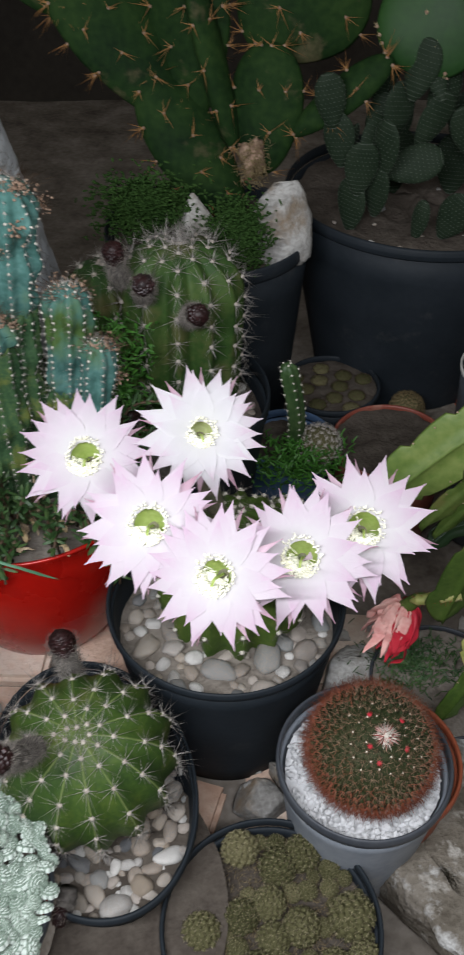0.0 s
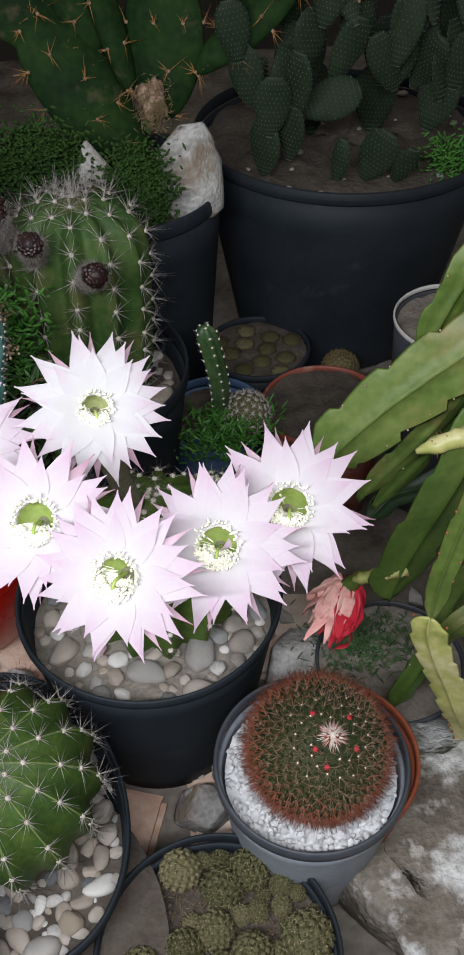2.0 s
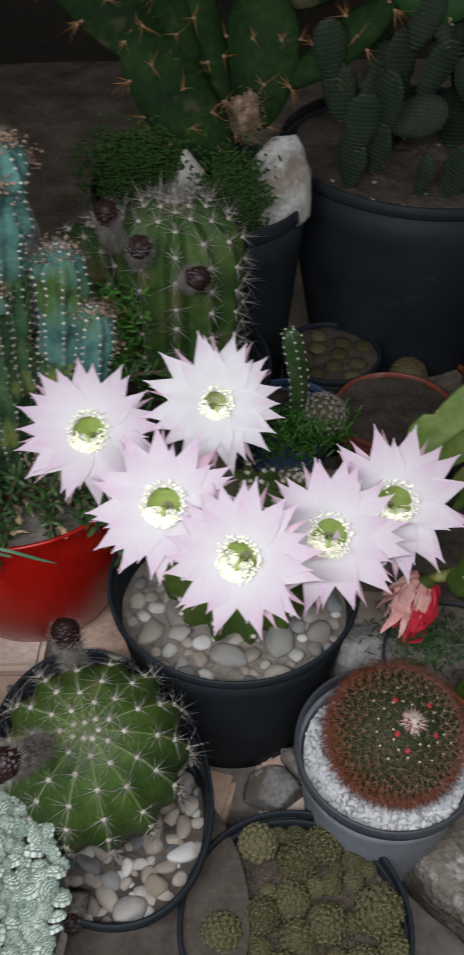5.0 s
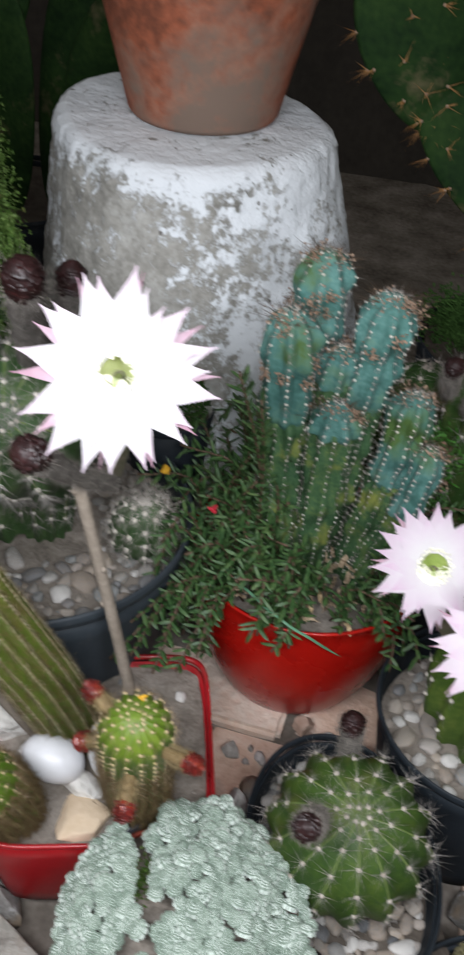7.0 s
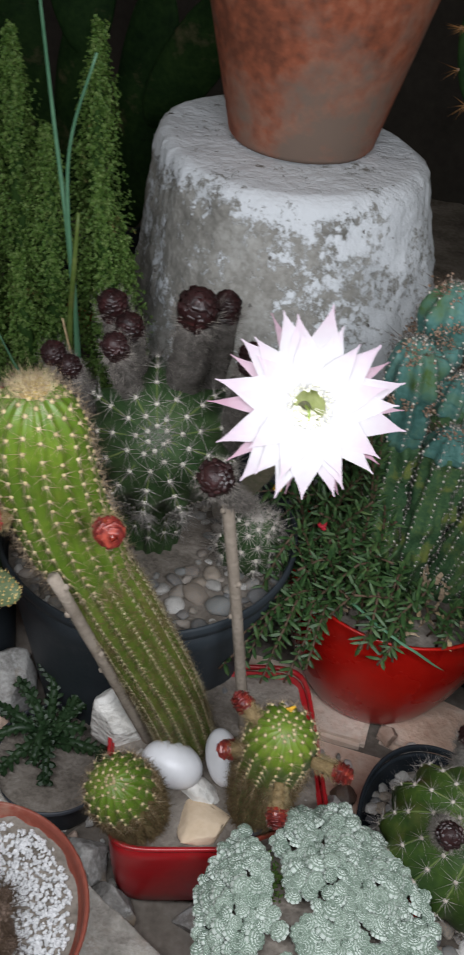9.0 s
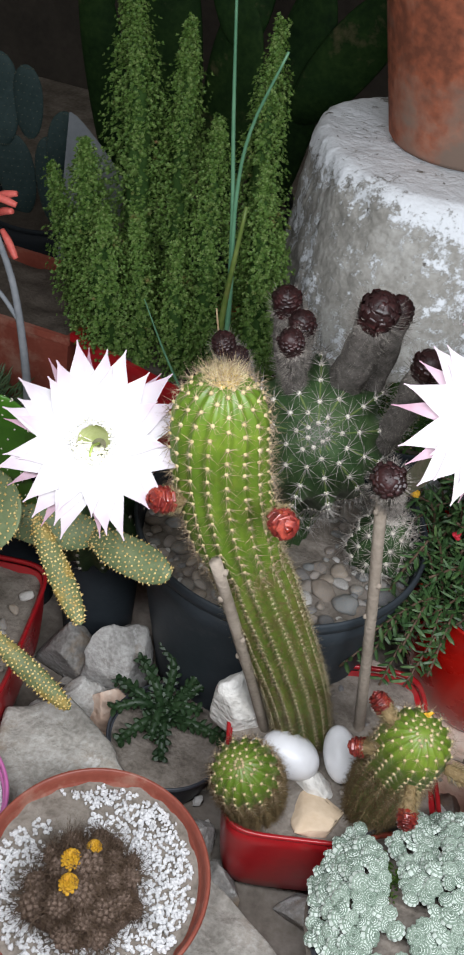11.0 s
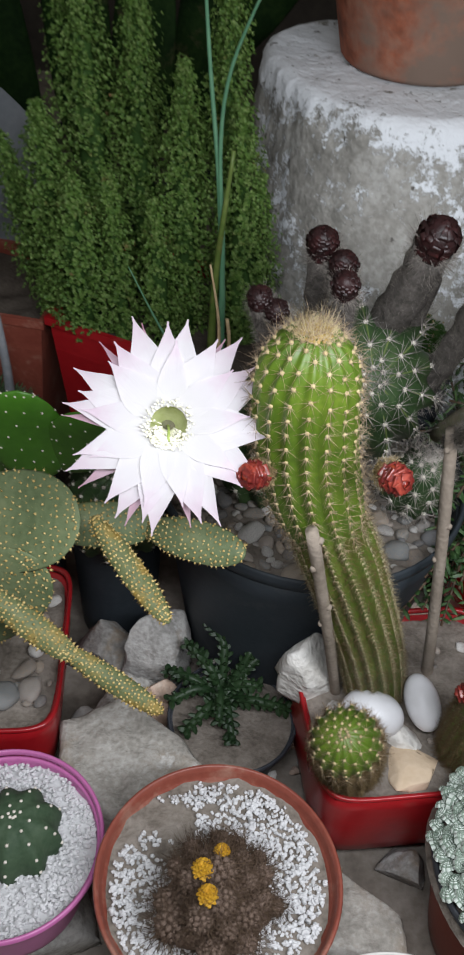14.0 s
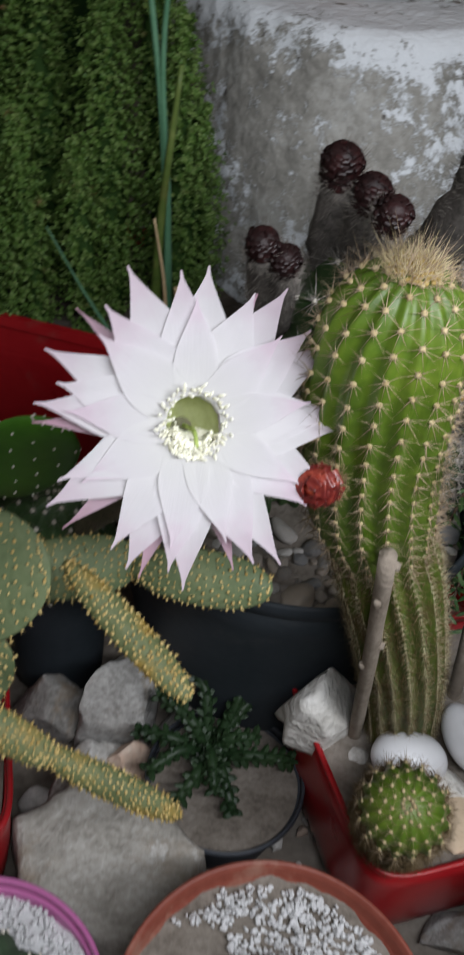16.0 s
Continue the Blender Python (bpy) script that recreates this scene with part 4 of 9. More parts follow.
def spent_bud(parent, root, tip, r_stem, r_head, seed, hair=True):
    """A closed dark bud on a woolly tube."""
    root, tip = np.asarray(root, float), np.asarray(tip, float)
    d = unit(tip - root)
    mid = (root + tip) / 2 + V3(0, 0, -0.006)
    ob = part("bud", tube(MB(), [root, mid, tip], lambda u: r_stem * (1.05 + 0.15 * u) + (r_head * 0.78 - r_stem * 1.2) * max(0, u - 0.6) / 0.4, 14, 0.3, seed), M["bud_hair"], parent, "closed dark wine-red bud on a woolly tube")
    core, cf = blob(2, (1, 1, 1), 0.15, seed)
    bb = basis(d)
    head = part("head", MB().add((core * V3(0.80, 0.80, 0.98) * r_head) @ bb.T + tip + d * r_head * 0.45, cf), M["bud_dark"], ob)
    rq = random.Random(seed + 400)
    scales = MB()
    for k in range(30):
        a, h = k * 2.39996, (k / 30)
        e = bb @ V3(math.cos(a), math.sin(a), 0)
        low = tip + d * r_head * (-0.35 + 0.5 * h) + e * r_head * 0.66
        mid2 = tip + d * r_head * (0.45 + 0.55 * h) + e * r_head * (0.87 - 0.36 * h) * rq.uniform(0.95, 1.05)
        end = tip + d * r_head * (1.05 + 0.45 * h + rq.uniform(-0.1, 0.1)) + e * r_head * (0.50 - 0.40 * h) * rq.uniform(0.8, 1.2)
        ribbon(scales, [low, mid2, end], r_head * rq.uniform(0.34, 0.46), 0.0006, e, end=0.5)
    part("scales", scales, M["bud_wine"], head, "clasping wine-red scales", kind="stuff")
    P = []
    for k in range(160):
        a, h = rq.uniform(0, 6.28), rq.uniform(-0.5, 1.0)
        P.append(tip + d * r_head * (h - 0.3) + (bb @ V3(math.cos(a), math.sin(a), 0)) * r_head * 0.85)
    part("hairs", spikes(MB(), P, [p - tip + d * r_head * 0.6 for p in P], np.array([rq.uniform(0.3, 0.8) * r_head for _ in P]), 0.0002), M["bud_fluff"], head, kind="stuff")
    if hair:
        r = random.Random(seed)
        ax = Axis([root, mid, tip])
        P, D, Ln = [], [], []
        for k in range(2000):
            c, x, y, t = ax.at(ax.length * r.random())
            a = r.uniform(0, 6.28)
            q = x * math.cos(a) + y * math.sin(a)
            P.append(c + q * r_stem * 0.85)
            D.append(q + t * r.uniform(-0.2, 1.2))
            Ln.append(r.uniform(0.004, 0.012))
        part("hairs", spikes(MB(), P, D, Ln, 0.00022), M["bud_fluff"], ob, kind="stuff")
    return ob


def red_bud(parent, at, facing, r0, seed, reach=1.5):
    """A small glossy red bud that sits on a rib in a nest of straw hairs."""
    d = unit(facing)
    at = np.asarray(at, float)
    foot = tube(MB(), [at - d * r0 * reach, at - d * r0 * reach * 0.4, at + d * r0 * 0.1], lambda u: r0 * (0.56 + 0.24 * u), 12, 0.3, seed)
    ob = part("bud", foot, M["fuzz"], parent, "red-brown bud with pointed scales on a hairy tube")
    body = Ribbed([at - d * r0 * 0.6, at + d * r0 * 1.6], [(0, r0 * 0.55), (r0 * 0.35, r0 * 0.84), (r0 * 0.8, r0 * 0.94), (r0 * 1.2, r0 * 0.84), (r0 * 1.6, r0 * 0.58), (r0 * 1.9, r0 * 0.28), (r0 * 2.05, r0 * 0.05)], 11, 0.06, 0.6, seed, 0.06)
    head = part("head", body.mesh(20, 4), M["bud_red"], ob, "dark red bud head")
    rq, bb, scales = random.Random(seed + 70), basis(d), MB()
    for k in range(13):
        a, h = k * 2.39996, k / 13
        e = bb @ V3(math.cos(a), math.sin(a), 0)
        pts = [at + d * r0 * (-0.4 + 0.7 * h) + e * r0 * 0.80, at + d * r0 * (0.35 + 0.65 * h) + e * r0 * (0.93 - 0.26 * h), at + d * r0 * (1.0 + 0.7 * h) + e * r0 * (0.66 - 0.50 * h) * rq.uniform(0.9, 1.15)]
        ribbon(scales, pts, r0 * rq.uniform(0.66, 0.84), 0.0004, e, end=0.10)
    part("scales", scales, M["bud_scale"], head, "pointed red scales with pale tips", kind="stuff")
    r = random.Random(seed)
    b = basis(d)
    P, D, Ln = [], [], []
    for k in range(420):
        a = r.uniform(0, 6.28)
        q = b @ V3(math.cos(a), math.sin(a), 0)
        P.append(at - d * r0 * r.uniform(0.1, reach - 0.2) + q * r0 * r.uniform(0.6, 0.85))
        D.append(q * r.uniform(0.4, 1.0) + d * r.uniform(0.3, 1))
        Ln.append(r.uniform(0.4, 1.0) * r0 * 0.9)
    part("hairs", spikes(MB(), P, D, Ln, 0.00022), M["spine_hair"], ob, kind="stuff")
    return ob


# ---- kinds of things: flat pads and leaves ----
def pad_surface(centre, along, facing, length, width, thick, tip=0.5, n=22, m=20, bend=0.0, wave=0.0, narrow=0.0):
    """A thick flat pad: returns its mesh and a function from (u, v in -1..1, side) to place and normal."""
    y = unit(along)
    z = unit(np.asarray(facing, float) - y * (np.asarray(facing, float) @ y))
    x = np.cross(y, z)
    centre = np.asarray(centre, float)

    def half(u):
        k = max(0.0, 1 - abs(u) ** 2.3) ** 0.5
        return width / 2 * k * (1 + 0.22 * u * tip) * (1 - narrow * max(0, -u))

    def spot(u, v, side):
        w = half(u)
        t = thick / 2 * max(0.0, (1 - abs(v) ** 2.6)) ** 0.5 * max(0.05, (1 - abs(u) ** 4)) ** 0.5
        q = centre + y * (u * length / 2) + x * (v * w * (1 + wave * math.sin(u * 9))) + z * (side * t + bend * (u + 1) ** 2 * 0.25)
        return q, unit(z * side * (1 - abs(v) ** 3) + x * v * 0.8 + y * 0.3 * u)
    rows = []
    for i in range(n + 1):
        u = -1 + 2 * i / n
        u = math.sin(u * math.pi / 2)
        for j in range(m):
            a = j / m * 2 * math.pi
            v = math.cos(a)
            rows.append(spot(u, v, 0)[0] + z * (math.sin(a) * thick / 2 * max(0.04, (1 - abs(u) ** 4)) ** 0.5 * (0.65 + 0.35 * abs(math.sin(a)))))
    mb = MB().add(rows, strip_faces(n + 1, m))
    return mb, spot


def pad_dots(spot, length, width, gap, sides=(1, -1), edge=True):
    """Places of areoles in a slanting grid on a pad."""
    out = []
    nu = max(2, int(length / gap))
    for i in range(nu + 1):
        u = -0.94 + 1.88 * i / nu
        nv = max(1, int(width / gap))
        for j in range(nv + 1):
            v = -0.9 + 1.8 * (j + (0.5 if i % 2 else 0)) / (nv + 0.5)
            if abs(v) > 0.93:
                continue
            for s in sides:
                out.append(spot(u, v, s))
        if edge:
            out.append(spot(u, 0.99, 0))
            out.append(spot(u, -0.99, 0))
    return out


def ribbon(mb, points, width, thick, normal, teeth=0.0, count=0, seed=0.0, end=0.15, rib=0.0):
    """A long fleshy leaf along points, with a scalloped edge and a raised midrib."""
    ax = Axis(points)
    k = max(24, count * 9)
    rows = []
    prof = ((-1, 0), (-0.92, 0.5), (-0.45, 0.6), (-0.06, 0.8), (0, 0.8 + rib), (0.06, 0.8), (0.45, 0.6), (0.92, 0.5), (1, 0), (0.5, -0.6), (0, -0.7 - rib), (-0.5, -0.6))
    for i in range(k + 1):
        u = i / k
        c, x, y, t = ax.at(u * ax.length)
        nz = unit(np.asarray(normal, float) - t * (np.asarray(normal, float) @ t))
        sd = np.cross(t, nz)
        w = width / 2 * min(1, (u / 0.08) ** 0.6 + 0.25) * (1 if u < 1 - end else max(0.05, ((1 - u) / end)) ** 0.6)
        sc = 1 - teeth * ((u * count + seed) % 1.0) ** 2 if count else 1
        sc2 = 1 - teeth * ((u * count + seed + 0.5) % 1.0) ** 2 if count else 1
        wob = 0.004 * n3((u * 5, seed, 0), 1.0, seed)
        for a, h in prof:
            rows.append(c + sd * (a * w * (sc if a > 0 else sc2)) + nz * (h * thick / 2 + wob))
    f = strip_faces(k + 1, len(prof))
    f.append(tuple(range(len(prof)))[::-1])
    f.append(tuple(range(k * len(prof), (k + 1) * len(prof))))
    return mb.add(np.concatenate([np.array(rows)]), f)


def fingers(mb, bases, ways, length, width, rng):
    """Many plump little leaves: six-sided spindles, bent slightly up."""
    for p, d in zip(bases, ways):
        d = unit(d)
        b = basis(d)
        ln_ = rng.uniform(*length)
        w = width * rng.uniform(0.8, 1.2)
        rows = []
        for u, k in ((0, 0.5), (0.35, 1.0), (0.75, 0.8)):
            for j in range(4):
                a = j * math.pi / 2
                rows.append(p + d * ln_ * u + b[:, 0] * math.cos(a) * w * k + b[:, 1] * math.sin(a) * w * k * 0.7)
        rows.append(p + d * ln_)
        f = strip_faces(3, 4) + [(8 + j, 8 + (j + 1) % 4, 12) for j in range(4)]
        mb.add(rows, f)
    return mb

# ---- the setting: ground, a far wall, paving bricks ----
def ground_sheet():
    xs = np.concatenate([np.linspace(-9, -1.6, 12), np.linspace(-1.5, 1.1, 66), np.linspace(1.2, 9, 12)])
    ys = np.concatenate([np.linspace(-6, -0.4, 10), np.linspace(-0.3, 2.2, 60), np.linspace(2.4, 9, 10)])
    v = [(x, y, GROUND - 0.006 + 0.006 * n3((x, y, 0), 9, 1) + 0.004 * n3((x, y, 0), 30, 4)) for x in xs for y in ys]
    k = len(ys)
    f = [(i * k + j, (i + 1) * k + j, (i + 1) * k + j + 1, i * k + j + 1) for i in range(len(xs) - 1) for j in range(k - 1)]
    me = mesh_of("ground", MB().add(v, f), M["ground"])
    ob = new("ground", me)
    W[ob] = Matrix()
    return tagged(ob, "dusty brown earth strewn with stones", "ground", kind="structure")


ground = ground_sheet()


def box(mb, c, size, turn=0.0, bevel=0.0):
    bm = bmesh.new()
    bmesh.ops.create_cube(bm, size=1)
    for p in bm.verts:
        p.co = Vector((p.co.x * size[0], p.co.y * size[1], p.co.z * size[2]))
    if bevel:
        bmesh.ops.bevel(bm, geom=bm.edges[:], offset=bevel, segments=2, affect="EDGES")
    bm.verts.ensure_lookup_table()
    v = np.array([p.co[:] for p in bm.verts])
    f = [tuple(q.index for q in p.verts) for p in bm.faces]
    bm.free()
    t = radians(turn)
    r = np.array([[math.cos(t), -math.sin(t), 0], [math.sin(t), math.cos(t), 0], [0, 0, 1]])
    return mb.add(v @ r.T + np.asarray(c), f)


wall = new("wall_north", mesh_of("wall_north", box(MB(), (0, 2.65, 1.1), (9, 0.2, 2.4)), M["wall"], smooth=False))
tagged(wall, "dark rough garden wall behind the pots", "wall", kind="structure")


# ---- the pot of six pale flowers ----
def six_flower_pot():
    c = (-0.006, 0.60)
    t = thing("potted_flowering_cactus", (c[0], c[1], GROUND), "globe cactus with six open pale pink flowers in a black pot", "potted cactus")
    pot(t, (c[0], c[1], GROUND), 0.120, 0.090, 0.152, M["black_pot"])
    soil(t, c, 0.110, 0.105, M["soil"])
    ribbed_cactus(t, [(0.0, 0.625, 0.10), (0.004, 0.62, 0.25)], ball_profile(0.078, 0.15, 0.5), 13, 0.20, M["skin"], 0.026, (9, (0.008, 0.015), 0.00035, 0.35, 1, M["spine_dark"], 0.7), seed=4)
    ribbed_cactus(t, [(0.045, 0.665, 0.10), (0.06, 0.675, 0.21)], ball_profile(0.042, 0.11, 0.5), 11, 0.2, M["skin"], 0.02, (9, (0.007, 0.012), 0.0003, 0.35, 1, M["spine_white"], 0.7), seed=5, name="cactus_offset", rings=24)
    pebbles(t, ring_area(c, 0.110, 0.062, (0.0, 0.625)), 0.104, 80, (0.011, 0.017), PEBBLES_PALE, seed=3, tight=0.72)
    eye = V3(-0.06, -0.06, 0.90)
    spec = (
        ((-0.112, 0.528, 0.396), (-0.02, 0.0, 0.05), 0.0505, "pink", (-0.045, 0.60, 0.22)),
        ((-0.023, 0.536, 0.413), (0.05, -0.02, 0.05), 0.0480, "white", (-0.01, 0.61, 0.25)),
        ((-0.058, 0.452, 0.399), (-0.02, 0.0, 0.02), 0.0490, "pink", (-0.03, 0.56, 0.22)),
        ((-0.011, 0.414, 0.388), (-0.05, 0.0, -0.02), 0.0490, "pink", (0.0, 0.55, 0.21)),
        ((0.049, 0.441, 0.378), (0.0, 0.0, 0.02), 0.0500, "pink", (0.03, 0.56, 0.21)),
        ((0.096, 0.469, 0.379), (0.03, 0.0, 0.05), 0.0515, "pink", (0.05, 0.59, 0.22)),
    )
    for k, (p, off, r, kind, root) in enumerate(spec):
        flower(t, p, eye + np.array(off) * 3 - np.array(p), r, kind, 20 + k, root)
    spent_bud(t, (-0.05, 0.66, 0.19), (-0.07, 0.70, 0.26), 0.007, 0.014, 3)
    return t


six_flower_pot()


# ---- the broad green globe among river pebbles ----
def globe_pot():
    c = (-0.129, 0.437)
    t = thing("potted_globe_cactus", (c[0], c[1], GROUND), "broad green ribbed globe cactus among river pebbles in oval black pot", "potted cactus")
    # a soft pot, pressed oval between its neighbours
    turn = Matrix.Rotation(radians(20), 3, "Z")
    oval = turn @ Matrix.Diagonal((0.094, 0.134, 0.1125)).to_3x3() @ turn.transposed()
    oval = oval * (1 / 0.1125)
    back = np.array(oval.inverted())
    pot(t, (c[0], c[1], GROUND), 0.1125, 0.080, 0.090, M["black_pot"], tilt=oval)
    earth = soil(t, (0.0, 0.0), 0.104, 0.054, M["soil_dark"])
    for p in earth.data.vertices:
        q = np.array(oval) @ np.array(p.co)
        p.co = (q[0] + c[0], q[1] + c[1], p.co.z)
    ribbed_cactus(t, [(-0.130, 0.458, 0.050), (-0.126, 0.414, 0.195)], ball_profile(0.0795, 0.152, 0.9), 14, 0.11, M["skin_globe"], 0.024, (10, (0.011, 0.025), 0.00026, 0.5, 2, M["spine_grey"], 0.6), wool=M["wool_dull"], areole=0.0024, seed=8, rings=44, per=8, crown=0.965, ridge=True)

    def bed(x, y, s):
        q = back @ np.array((x - c[0], y - c[1], 0.0))
        return math.hypot(q[0], q[1]) < 0.104 - s * 0.85 and math.hypot(x + 0.128, y - 0.440) > 0.052 + s * 0.3
    pebbles(t, (bed, c[0] - 0.14, c[0] + 0.14, c[1] - 0.14, c[1] + 0.14), 0.052, 150, (0.009, 0.0165), PEBBLES + PEBBLES_PALE + PEBBLES_PALE, seed=6, tight=0.57)
    spent_bud(t, (-0.14, 0.485, 0.15), (-0.146, 0.489, 0.212), 0.008, 0.013, 5)
    spent_bud(t, (-0.160, 0.405, 0.192), (-0.168, 0.352, 0.260), 0.009, 0.013, 6)
    spent_bud(t, (-0.135, 0.335, 0.09), (-0.14, 0.318, 0.085), 0.007, 0.009, 7, False)


globe_pot()


# ---- the clump of little olive heads ----
OCTA = (np.array([(1, 0, 0), (-1, 0, 0), (0, 1, 0), (0, -1, 0), (0, 0, 1), (0, 0, -1)], float), [(0, 2, 4), (2, 1, 4), (1, 3, 4), (3, 0, 4), (2, 0, 5), (1, 2, 5), (3, 1, 5), (0, 3, 5)])


def head_mesh(name, r, rows, per, spine, body_mat, spine_mat, seed, width=0.0003, lift=(0.4, 1.1), rays=8, knob=0.0):
    """A small globe with spiral knobs and a star of hairs on each knob; two materials on one mesh."""
    q = random.Random(seed)
    v, f = blob(3, (1, 1, 0.95), 0.08, seed)
    mb = MB().add(v * r, f)
    P, D, Ln = [], [], []
    n = rows * per
    if knob:
        for k in range(n):
            z = 1 - (k + 0.5) / n * 1.35
            a = k * 2.39996
            d = V3(math.cos(a) * math.sqrt(max(0, 1 - z * z)), math.sin(a) * math.sqrt(max(0, 1 - z * z)), z)
            mb.add(OCTA[0] * knob * r + d * r, OCTA[1])
    bodies = len(mb.f)
    for k in range(n):
        z = 1 - (k + 0.5) / n * 1.35
        a = k * 2.39996
        d = V3(math.cos(a) * math.sqrt(max(0, 1 - z * z)), math.sin(a) * math.sqrt(max(0, 1 - z * z)), z)
        p = d * r * 1.02
        side = unit(np.cross(d, (0.3, 0.2, 0.9)))
        up = np.cross(d, side)
        for j in range(rays):
            b = j / rays * 2 * math.pi + q.uniform(-0.3, 0.3)
            P.append(p)
            D.append(side * math.cos(b) + up * math.sin(b) + d * q.uniform(*lift))
            Ln.append(spine * q.uniform(0.7, 1.2))
    spikes(mb, P, D, Ln, width)
    me = mesh_of(name, mb, [body_mat, spine_mat])
    me.polygons.foreach_set("material_index", [0] * bodies + [1] * (len(mb.f) - bodies))
    me.update()
    return me


def olive_clump_pot():
    c = (0.033, 0.318)
    t = thing("potted_clump_cactus", (c[0], c[1], GROUND), "low clump of small olive-brown hairy cactus heads in a black pot", "potted cactus")
    pot(t, (c[0], c[1], GROUND), 0.094, 0.074, 0.063, M["black_pot"])
    soil(t, c, 0.087, 0.040, M["soil_dark"])
    kinds = [head_mesh("cactus_head", 1.0, 5, 11, 0.34, M["olive_body"], M["spine_pale"], k, 0.028, (0.1, 0.9), 8, 0.25) for k in range(4)]
    q = random.Random(11)
    done = []
    tries = 0
    while len(done) < 46 and tries < 9000:
        tries += 1
        r = q.uniform(0.012, 0.018) if len(done) < 15 else q.uniform(0.005, 0.009)
        a, d = q.uniform(0, 6.28), 0.082 * math.sqrt(q.random())
        x, y = c[0] + d * math.cos(a) + 0.004, c[1] + d * math.sin(a)
        if math.hypot(x - (c[0] - 0.045), y - (c[1] + 0.045)) < 0.03:
            continue
        if d > 0.084 - r * 0.5 or any(math.hypot(x - i, y - j) < (r + k) * 0.84 for i, j, k in done):
            continue
        done.append((x, y, r))
        place("cactus_head", q.choice(kinds), t, Matrix.Translation((x, y, 0.040 + r * 0.75)) @ Euler((q.uniform(-0.4, 0.4), q.uniform(-0.4, 0.4), q.uniform(0, 6))).to_matrix().to_4x4() @ Matrix.Scale(r, 4))
    # dry hairs and crumbs on the soil between the heads
    P = []
    while len(P) < 2600:
        x, y = q.uniform(-0.083, 0.083), q.uniform(-0.083, 0.083)
        if math.hypot(x, y) < 0.083:
            P.append(V3(c[0] + x, c[1] + y, 0.040 + q.uniform(0, 0.008)))
    part("dry_hairs", spikes(MB(), P, [V3(q.uniform(-1, 1), q.uniform(-1, 1), q.uniform(0.0, 0.9)) for _ in P], np.array([q.uniform(0.004, 0.011) for _ in P]), 0.00028), M["spine_hair"], t, kind="stuff")
    part("soil_crumbs", beads(MB(), P[:500], [q.uniform(0.0008, 0.0022) for _ in range(500)]), M["soil_dark"], t, kind="stuff")


olive_clump_pot()


